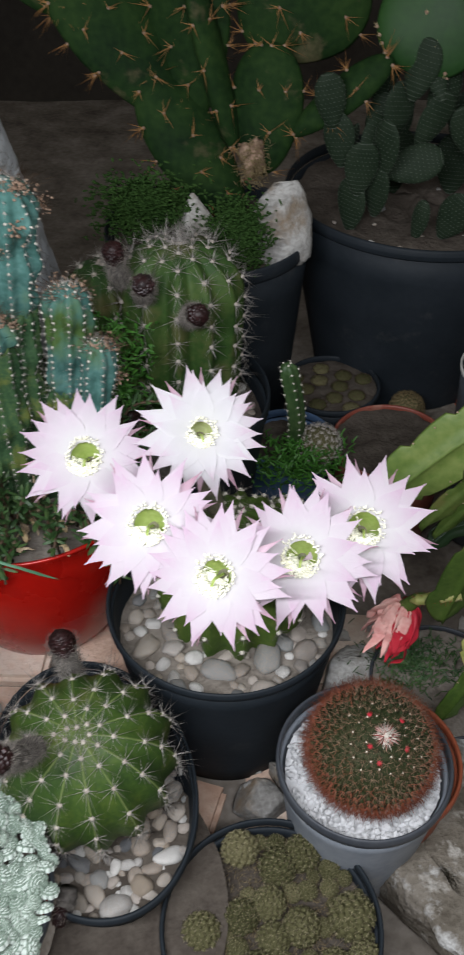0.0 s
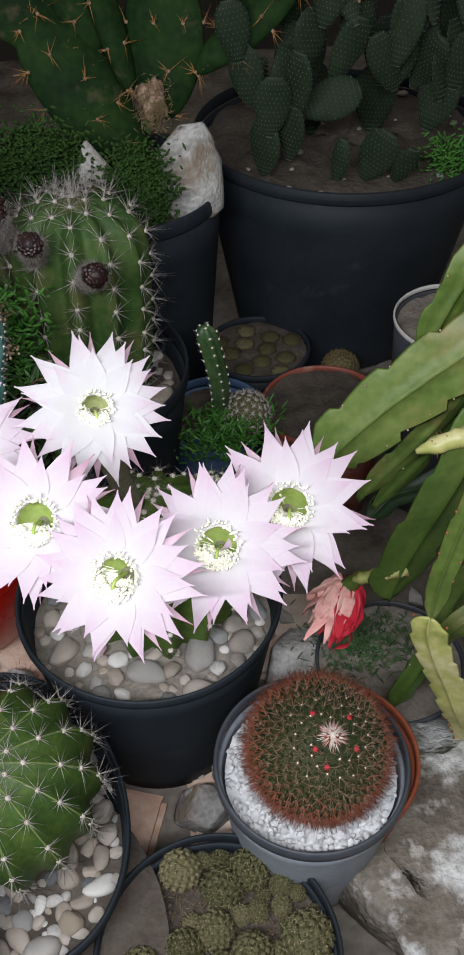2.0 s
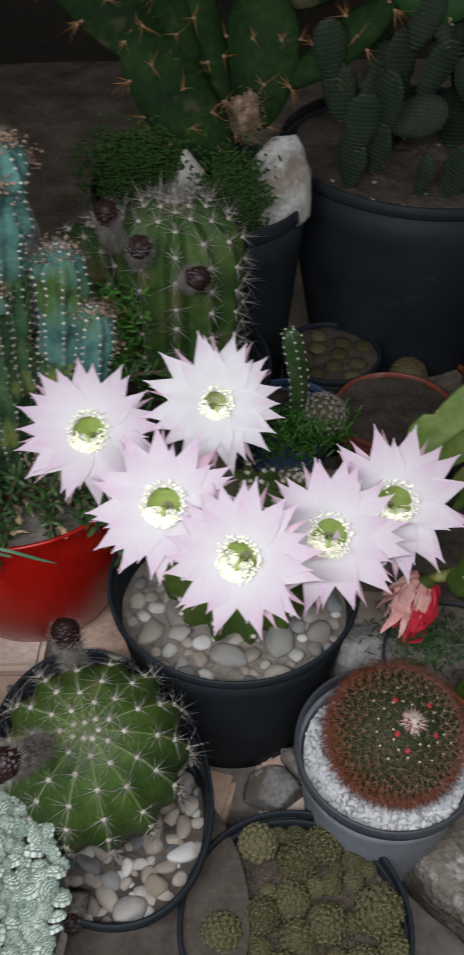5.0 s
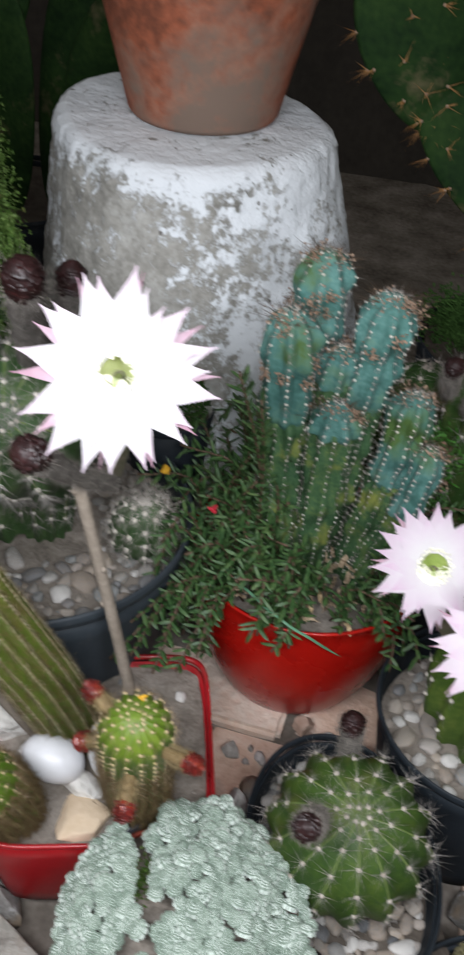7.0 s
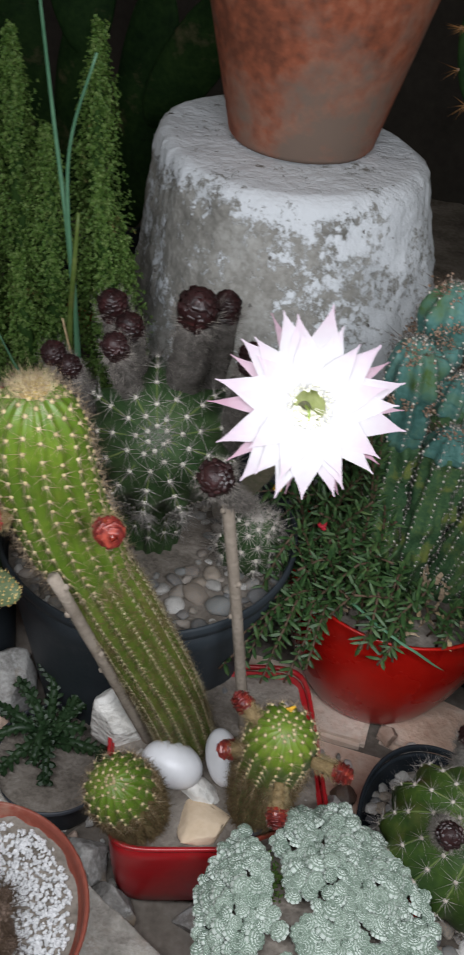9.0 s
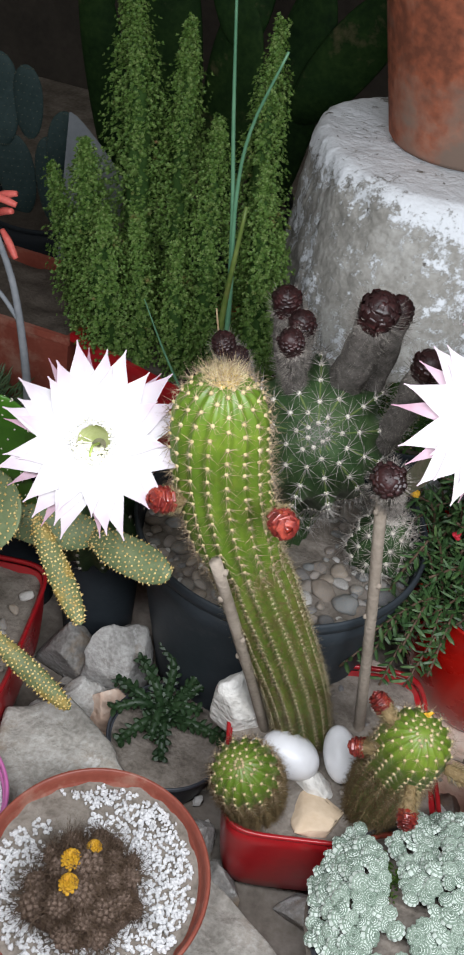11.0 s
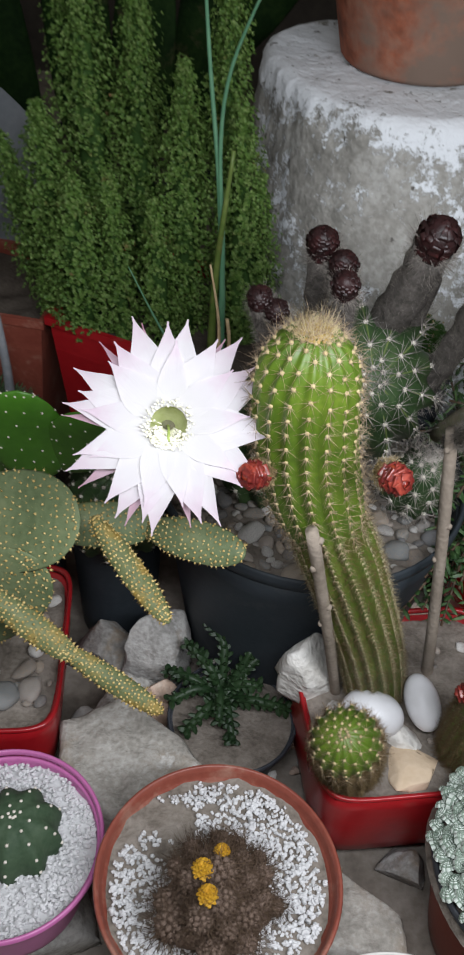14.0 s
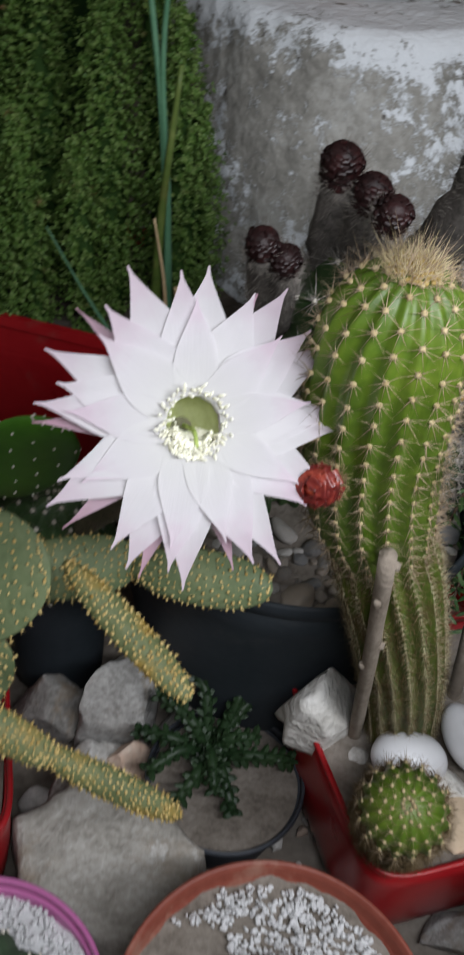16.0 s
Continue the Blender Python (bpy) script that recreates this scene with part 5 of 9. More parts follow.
# ---- the red-spined globe in white gravel ----
def red_spined_pot():
    c = (0.118, 0.437)
    o = thing("flower_pot", (c[0] + 0.021, c[1] + 0.018, GROUND), "terracotta-coloured pot pressed against the grey pot", "pot")
    pot(o, (c[0] + 0.021, c[1] + 0.018, GROUND), 0.074, 0.055, 0.094, M["orange_pot"])
    t = thing("potted_red_spined_cactus", (c[0], c[1], GROUND + 0.006), "red-spined globe cactus in white gravel in a grey pot", "potted cactus")
    pot(t, (c[0], c[1], GROUND + 0.006), 0.079, 0.058, 0.122, M["grey_pot"], M["grey_rim"], band=0.014)
    soil(t, c, 0.070, 0.098, M["gravel"])
    gravel(t, ring_area(c, 0.072, 0.036), 0.099, 700, (0.0028, 0.0046), 280, 5)
    k = (0.122, 0.438, 0.136)
    r = 0.051
    v, f = blob(4, (1, 1, 0.93), 0.02, 2.0)
    ob = part("cactus_body", MB().add(v * r + V3(*k), f), M["skin_corky"], t)
    q = random.Random(5)
    tip = unit(V3(0.12, -0.35, 0.93))
    b = basis(tip)
    knobs, low, high, dots = [], ([], [], []), ([], [], []), []
    n = 470
    for i in range(n):
        z = 1 - (i + 0.5) / n * 1.45
        a = i * 2.39996
        d = b @ V3(math.cos(a) * math.sqrt(max(0, 1 - z * z)), math.sin(a) * math.sqrt(max(0, 1 - z * z)), z)
        p = np.array(k) + d * r * 1.03 * V3(1, 1, 0.95)
        knobs.append(p)
        dots.append(p + d * 0.0016)
        side = unit(np.cross(d, tip))
        up = np.cross(side, d)
        outer = max(0.0, 1 - z)
        for j in range(9):
            bb = j / 9 * 2 * math.pi + q.uniform(-0.5, 0.5)
            dd = side * math.cos(bb) + up * math.sin(bb) + d * q.uniform(0.6, 2.0)
            s = high if q.random() > 0.18 + (outer - 0.30) * 1.5 else low
            s[0].append(p + d * 0.0015), s[1].append(dd), s[2].append(q.uniform(0.008, 0.0135) * (0.6 if z > 0.93 else 1))
        for j in range(2 if outer > 0.5 else 0):
            low[0].append(p), low[1].append(d + V3(q.uniform(-0.4, 0.4), q.uniform(-0.4, 0.4), q.uniform(-0.5, 0.1))), low[2].append(q.uniform(0.011, 0.018))
    mb = MB()
    for p in knobs:
        bv, bf = BEAD
        mb.add(bv * 0.0027 + p, bf)
    part("knobs", mb, M["skin_corky"], ob, kind="stuff")
    part("spines", spikes(MB(), np.array(low[0]), low[1], np.array(low[2]) * 1.1, 0.00030), M["spine_red"], ob, "rusty red spines", kind="stuff")
    part("pale_spines", spikes(MB(), np.array(high[0]), high[1], np.array(high[2]) * 1.12, 0.00018), M["spine_rose"], ob, "pale upper spines", kind="stuff")
    # crown of rosy young spines and a few tiny flowers
    top = np.array(k) + tip * r * 0.97
    P, D, Ln = [], [], []
    for j in range(240):
        a, s = q.uniform(0, 6.28), q.random()
        e = b @ V3(math.cos(a), math.sin(a), 0)
        P.append(top + e * 0.007 * s + tip * 0.002)
        D.append(e * (0.8 + s) + tip * 0.45)
        Ln.append(0.0035 + 0.003 * s)
    part("crown", spikes(MB(), P[:170], D[:170], Ln[:170], 0.0005), M["crown_red"], ob, "rosy crown of young spines", kind="stuff")
    part("crown", spikes(MB(), P[170:], D[170:], np.array(Ln[170:]) * 1.10, 0.0004), M["pink_petal"], ob, "pinkish crown hairs", kind="stuff")
    part("crown", spikes(MB(), P[60:150], [w + tip * 0.25 for w in D[60:150]], np.array(Ln[60:150]) * 1.25, 0.0005), M["areole_white"], ob, "pale tips of the crown", kind="stuff")
    part("crown", beads(MB(), [top + tip * 0.004 + V3(q.gauss(0, 0.001), q.gauss(0, 0.001), 0) for _ in range(12)], 0.0011), M["areole_white"], ob, kind="stuff")
    part("areoles", beads(MB(), dots[10:75], [0.0011 if i % 2 else 0.0006 for i in range(65)]), M["areole_white"], ob, kind="stuff")
    for a, s in ((0.4, 0.019), (1.9, 0.022), (3.4, 0.017), (4.1, 0.024), (5.4, 0.02)):
        d = unit(tip * r + b @ V3(math.cos(a) * s, math.sin(a) * s, 0))
        p = np.array(k) + d * r * 1.04
        mbf = MB()
        e = basis(d)
        for j in range(8):
            g = j / 8 * 2 * math.pi
            w = e @ V3(math.cos(g), math.sin(g), 0)
            spikes(mbf, [p], [w + d * 0.9], 0.0042, 0.0009)
        part("tiny_flower", mbf, M["red_petal"], ob, "tiny crimson flower")


red_spined_pot()


# ---- the red bowl: blue columns and trailing succulent ----
def red_bowl():
    c = (-0.232, 0.755)
    t = thing("potted_blue_cactus", (c[0], c[1], GROUND), "blue knobbly column cactus with trailing succulent in glossy red bowl", "potted cactus")
    prof = [(0, 0), (0.072, 0.0), (0.080, 0.006)]
    h = 0.225
    for k in range(1, 15):
        u = k / 14
        prof.append((0.080 + (0.140 - 0.080) * math.sin(u * math.pi / 2) ** 0.85, 0.006 + (h - 0.006) * u ** 1.15))
    prof += [(0.142, h + 0.003), (0.140, h + 0.005), (0.136, h + 0.002), (0.128, h - 0.05), (0.0, h - 0.055)]
    part("bowl", lathe(MB(), prof, (c[0], c[1], GROUND), 96), M["red_plastic"], t, "glossy red plastic bowl")
    soil(t, c, 0.131, 0.150, M["soil"], dome=0.01)
    cols = (
        ((-0.255, 0.765, 0.15), (-0.258, 0.757, 0.36), (-0.260, 0.745, 0.552), 0.0265, 6),
        ((-0.270, 0.73, 0.15), (-0.275, 0.718, 0.34), (-0.281, 0.708, 0.505), 0.0285, 7),
        ((-0.225, 0.755, 0.15), (-0.206, 0.74, 0.38), (-0.190, 0.73, 0.528), 0.0270, 7),
        ((-0.228, 0.728, 0.15), (-0.226, 0.718, 0.30), (-0.224, 0.712, 0.412), 0.0270, 6),
        ((-0.19, 0.75, 0.15), (-0.163, 0.735, 0.30), (-0.150, 0.731, 0.428), 0.0240, 7),
        ((-0.178, 0.735, 0.15), (-0.138, 0.72, 0.28), (-0.124, 0.715, 0.378), 0.0180, 6),
        ((-0.243, 0.742, 0.15), (-0.236, 0.735, 0.32), (-0.232, 0.73, 0.465), 0.0210, 6),
    )
    q = random.Random(4)
    for k, (a, b, d, r, ribs) in enumerate(cols):
        r *= 1.03
        a, b, d = V3(*a), V3(*b), V3(*d)
        whole = Axis([a, b, d])
        cut = whole.length * (0.72, 0.66, 0.66, 0.90, 0.60, 0.60, 0.88)[k]
        low = [whole.at(cut * u)[0] for u in (0, 0.5, 1.0)]
        high = [whole.at(cut - 0.012 + (whole.length - cut + 0.012) * u)[0] for u in (0, 0.5, 1.0)]
        low_len, high_len = Axis(low).length, Axis(high).length
        stem, _ = ribbed_cactus(t, low, [(0, r * 0.75), (low_len * 0.5, r * 0.86), (low_len, r * 0.80)], ribs + 3, 0.18, M["skin_old"], 0.0085, (5, (0.003, 0.007), 0.00022, 0.6, 1, M["spine_grey"], 1.0), areole=lambda s: rnd.uniform(0.0004, 0.0014), seed=60 + k, lumpy=0.40, spin=k * 0.7, name="old_stem", rings=30, per=6, label="older green stem with white dots")
        ob, body = ribbed_cactus(t, high, [(0, r * 0.55), (high_len * 0.12, r * 0.92), (high_len * 0.45, r * 0.95)] + [(high_len - r * 1.2 + r * 1.2 * math.sin(e / 9 * math.pi / 2), max(r * math.cos(e / 9 * math.pi / 2), 0.0005)) for e in range(0, 10)], ribs + 2, 0.20, M["skin_blue"], 0.0082, (5, (0.003, 0.008), 0.00022, 0.6, 2, M["spine_grey"], 1.2), areole=lambda s: rnd.uniform(0.0006, 0.0016), seed=30 + k, lumpy=0.30, spin=k * 0.7, name="column", rings=50, per=7, label="blue waxy young growth")
        tip, nrm, up = body.point(body.arc[-1] * 0.93, 0.0)
        crown = np.array(d)
        P = [crown + V3(q.gauss(0, r * 0.36), q.gauss(0, r * 0.36), q.uniform(-0.010, 0.0)) for _ in range(90)]
        part("woolly_crown", beads(MB(), P, [q.uniform(0.0008, 0.0018) for _ in P]), M["cork"], ob, "rusty woolly crown", kind="stuff")
        P = [crown + V3(q.gauss(0, r * 0.42), q.gauss(0, r * 0.42), -0.006) for _ in range(130)]
        part("crown_spines", spikes(MB(), P, [p - crown + V3(0, 0, 0.014) for p in P], np.array([q.uniform(0.008, 0.021) for _ in P]), 0.00034), M["spine_deep"], ob, kind="stuff")
        # rusty knobs on the sides
        for j in range(5):
            p, nrm, up = body.point(body.arc[-1] * q.uniform(0.45, 0.92), q.uniform(3.0, 6.0), 0.001)
            pts = [p + V3(q.gauss(0, 0.0042), q.gauss(0, 0.0042), q.gauss(0, 0.0042)) for _ in range(40)]
            knob = part("woolly_knob", beads(MB(), pts, [q.uniform(0.0007, 0.0016) for _ in pts]), M["cork"], ob, "rusty woolly knob", kind="stuff")
            spikes_at = [p + V3(q.gauss(0, 0.003), q.gauss(0, 0.003), q.gauss(0, 0.003)) for _ in range(22)]
            part("knob_spines", spikes(MB(), spikes_at, [nrm + V3(q.gauss(0, 0.6), q.gauss(0, 0.6), q.gauss(0, 0.6)) for _ in spikes_at], np.array([q.uniform(0.007, 0.014) for _ in spikes_at]), 0.00028), M["spine_deep"], ob, kind="stuff")
    # trailing stems with plump narrow leaves
    r = random.Random(9)
    leaves, stems = MB(), MB()
    for k in range(150):
        a = r.uniform(0, 6.28)
        d = 0.128 * math.sqrt(r.uniform(0.15, 1))
        p = V3(c[0] + d * math.cos(a), c[1] + d * math.sin(a), 0.155)
        side = V3(math.cos(a), math.sin(a), 0)
        front = max(0.0, -math.sin(a))
        left = max(0.0, -math.cos(a))
        reach = r.uniform(0.03, 0.075)
        rise = r.uniform(0.03, 0.11) + 0.05 * left * r.random()
        pts = [p, p + side * reach * 0.5 + V3(r.uniform(-0.02, 0.02), 0, rise), p + side * reach + V3(r.uniform(-0.03, 0.03), r.uniform(-0.02, 0.02), rise * r.uniform(0.3, 1.25))]
        if k < 16:
            e = V3(c[0] - 0.13 + r.uniform(0, 0.13), c[1] - 0.10 + r.uniform(0, 0.10), r.uniform(0.24, 0.40))
            if k < 3:
                e = V3(c[0] - 0.085 + 0.02 * k, c[1] - 0.09 + 0.02 * k, 0.455 - 0.04 * k)
            p = V3(c[0] - 0.07 + r.uniform(-0.03, 0.04), c[1] - 0.05 + r.uniform(-0.02, 0.04), 0.155)
            pts = [p, (p + e) / 2 + V3(r.uniform(-0.02, 0.02), 0, 0.02), e]
        elif k < 24:
            e = V3(*((-0.430, 0.556, 0.160), (-0.408, 0.553, 0.136), (-0.385, 0.553, 0.150), (-0.360, 0.553, 0.130), (-0.335, 0.555, 0.140), (-0.315, 0.56, 0.165), (-0.352, 0.565, 0.180), (-0.390, 0.568, 0.185))[k - 16])
            p = V3(c[0] - 0.09 + r.uniform(-0.02, 0.03), c[1] - 0.07, 0.165)
            pts = [p, (p + e) / 2 + V3(0, 0, 0.035), e]
        elif k < 36:
            s = (k - 24) / 12
            p = V3(c[0] - 0.125 + 0.08 * s * r.random(), c[1] - 0.04 - 0.075 * s, 0.172)
            q2 = p + V3(-r.uniform(0.01, 0.075) * (1.2 - s), -r.uniform(0.015, 0.06), r.uniform(-0.06, 0.01))
            pts = [p, (p + q2) / 2 + V3(0, 0, 0.028), q2]
        elif k < 42:
            p = V3(c[0] + 0.10 + r.uniform(-0.01, 0.02), c[1] - 0.085 + r.uniform(-0.02, 0.02), 0.172)
            q2 = p + V3(r.uniform(0.0, 0.035), -r.uniform(0.01, 0.035), r.uniform(-0.05, 0.0))
            pts = [p, (p + q2) / 2 + V3(0, 0, 0.02), q2]
        ax = Axis(pts)
        tube(stems, pts, 0.0015, 5)
        B, D = [], []
        n = int(ax.length / 0.0098)
        for i in range(n):
            h = ax.length * (0.15 + 0.85 * i / n)
            cc, x, y, tt = ax.at(h)
            for j in range(2):
                aa = i * 1.57 + j * math.pi + r.uniform(-0.4, 0.4)
                B.append(cc)
                D.append(x * math.cos(aa) + y * math.sin(aa) + tt * r.uniform(0.4, 1.0) + V3(0, 0, 0.25))
        fingers(leaves, B, D, (0.010, 0.022), 0.0026, r)
    part("trailing_leaves", leaves, M["leaf_mat"], t, "plump narrow grey-green leaves", kind="stuff", smooth=False)
    part("trailing_stems", stems, M["spine_deep"], t, kind="stuff")
    stems_of_blossoms = MB()
    litter = MB()
    for k in range(170):
        a, d = r.uniform(0, 6.28), 0.122 * math.sqrt(r.random())
        p = V3(c[0] + d * math.cos(a), c[1] + d * math.sin(a), 0.160 + r.uniform(0, 0.03))
        e = unit(V3(r.uniform(-1, 1), r.uniform(-1, 1), r.uniform(-0.4, 0.8)))
        ribbon(litter, [p, p + e * 0.009 + V3(0, 0, 0.003), p + e * r.uniform(0.014, 0.026)], r.uniform(0.003, 0.007), 0.0007, V3(r.uniform(-0.6, 0.6), -0.5, 1), end=0.6)
    part("dead_leaves", litter, M["spine_tan"], t, "curled dry brown leaves among the stems", kind="stuff")
    part("yellow_leaf", ribbon(MB(), [(-0.440, 0.558, 0.185), (-0.448, 0.553, 0.180), (-0.458, 0.548, 0.172)], 0.010, 0.0008, (0, -0.4, 1), end=0.6), M["yellow_petal"], t, "one yellowed leaf")
    for root, tip, name, m, note in (((-0.285, 0.74, 0.16), (-0.284, 0.712, 0.285), "red_blossom", "red_petal", "tiny bright red blossom"), ((-0.320, 0.69, 0.18), (-0.334, 0.673, 0.271), "red_blossom", "red_petal", "tiny bright red blossom"), ((-0.335, 0.70, 0.18), (-0.392, 0.684, 0.300), "yellow_blossom", "yellow_petal", "tiny yellow blossom")):
        root, tip = V3(*root), V3(*tip)
        tube(stems_of_blossoms, [root, (root + tip) / 2 + V3(0, 0, 0.012), tip], 0.0009, 6)
        whorl = MB()
        fingers(whorl, [tip] * 11, [V3(r.uniform(-1, 1), r.uniform(-1, 0.6), r.uniform(0, 1)) for _ in range(11)], (0.005, 0.008), 0.0034, r)
        part(name, whorl, M[m], t, note)
    part("blossom_stems", stems_of_blossoms, M["leaf_mat"], t, kind="stuff")
    part("grass_blade", ribbon(MB(), [(-0.29, 0.63, 0.215), (-0.23, 0.595, 0.21), (-0.17, 0.60, 0.175)], 0.003, 0.0006, (0, -0.5, 1)), M["scallion"], t)
    for k in range(5):
        x, y = c[0] + r.uniform(-0.05, 0.06), c[1] - r.uniform(0.06, 0.11)
        part("dry_leaf", ribbon(MB(), [(x, y, 0.172), (x + 0.008, y - 0.01, 0.180), (x + 0.014, y - 0.022, 0.176)], 0.005, 0.0008, (0, 0, 1)), M["dry_leaf"], t)


red_bowl()


# ---- a small dark pot between the bowls, with a mossy cushion ----
def mossy_pot():
    c = (-0.436, 0.838)
    t = thing("potted_mossy_cushion", (c[0], c[1], GROUND), "low dark green mossy cushion in a tall slate-black plastic pot", "potted plant")
    pot(t, (c[0], c[1], GROUND), 0.057, 0.033, 0.274, M["black_pot"], band=0.012, lip=0.002)
    soil(t, c, 0.051, 0.266, M["soil_dark"], lump=0.004)
    q = random.Random(77)
    B, D = [], []
    for k in range(2600):
        a, u = q.uniform(0, 6.28), math.sqrt(q.random())
        n = V3(u * math.cos(a), u * math.sin(a), math.sqrt(max(0.0, 1 - u * u)))
        B.append(V3(c[0], c[1], 0.266) + n * V3(0.047, 0.047, 0.062) * (1 + 0.12 * n3(tuple(n), 5, 3)))
        D.append(n + V3(q.gauss(0, 0.5), q.gauss(0, 0.5), q.gauss(0, 0.4)))
    part("cushion", fingers(MB(), B, D, (0.005, 0.011), 0.0019, q), M["leaf_core"], t, "mossy cushion of tiny green stems", kind="stuff", smooth=False)
    P = [b for b in B if q.random() < 0.07]
    part("pale_tips", beads(MB(), [b + unit(b - V3(c[0], c[1], 0.256)) * 0.008 for b in P], [q.uniform(0.0008, 0.0015) for _ in P]), M["spine_hair"], t, kind="stuff")


mossy_pot()


# ---- the whitewashed pedestal and the clay pot on it ----
def pedestal():
    c = (-0.505, 1.108)
    h = 0.529 - GROUND
    prof = [(0.0005, 0.0), (0.20, 0.0)]
    for k in range(0, 96):
        z = h * k / 96
        prof.append((0.183 + 0.185 * (h - z) - 0.007 * max(0.0, (z - (h - 0.022)) / 0.022) ** 2.5, z))
    prof += [(0.1745, h - 0.002), (0.171, h)] + [(0.171 - 0.0045 * k, h + 0.0005) for k in range(1, 18)] + [(0.07, h), (0.0005, h)]
    mb = lathe(MB(), prof, (0, 0, 0), 220)
    v = mb.verts().copy()
    for e in range(len(v)):
        p = v[e].copy()
        a = math.atan2(p[1], p[0])
        # a hand-cast block: slightly squared at the back, its foot pushed forward and to one side
        k = 1 + 0.035 * math.cos(2 * (a - 2.2)) + 0.022 * math.cos(3 * (a - 2.5)) + 0.02 * n3((math.cos(a), math.sin(a), p[2] * 4), 1.5, 2) - 0.07 * max(0.0, math.cos(a - 3.65)) ** 2 + 0.035 * max(0.0, math.cos(a - 0.2)) ** 2 + 0.04 * max(0.0, math.cos(a - 2.5)) ** 4
        low = min(1.0, (h - p[2]) / 0.22)
        v[e, 0], v[e, 1] = p[0] * k + 0.026 * low, p[1] * k - 0.040 * low
        out = unit(V3(p[0], p[1], 0.0))
        lump = 0.0040 * n3(p, 22, 3) + 0.0024 * n3(p, 70, 5) + 0.0014 * n3(p, 160, 7)
        if p[2] > h * 0.992:
            v[e, 2] += 0.4 * lump
        elif p[2] > 0.01:
            v[e] += out * lump
            v[e, 2] += 0.3 * lump
    t = thing("pedestal", (c[0], c[1], GROUND), "whitewashed concrete pedestal with worn flaking paint", "pedestal")
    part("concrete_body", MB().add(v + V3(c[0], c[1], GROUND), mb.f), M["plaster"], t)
    cc = (-0.487, 1.125, 0.531)
    t2 = thing("clay_pot", cc, "weathered terracotta pot standing on the pedestal", "clay pot")
    prof = [(0, 0), (0.092, 0), (0.097, 0.006)]
    for k in range(1, 9):
        u = k / 8
        prof.append((0.097 + 0.068 * u, 0.006 + 0.28 * u))
    body = part("body", lathe(MB(), prof + [(0.155, 0.286), (0.10, 0.05), (0, 0.05)], cc, 72, 0.01, 5.0), M["terracotta"], t2)
    part("rim", lathe(MB(), [(0.165, 0.285), (0.178, 0.287), (0.181, 0.31), (0.178, 0.335), (0.166, 0.338), (0.158, 0.33), (0.156, 0.285), (0.165, 0.285)], cc, 72), M["terracotta"], body)
    soil(t2, cc[:2], 0.154, cc[2] + 0.30)


pedestal()


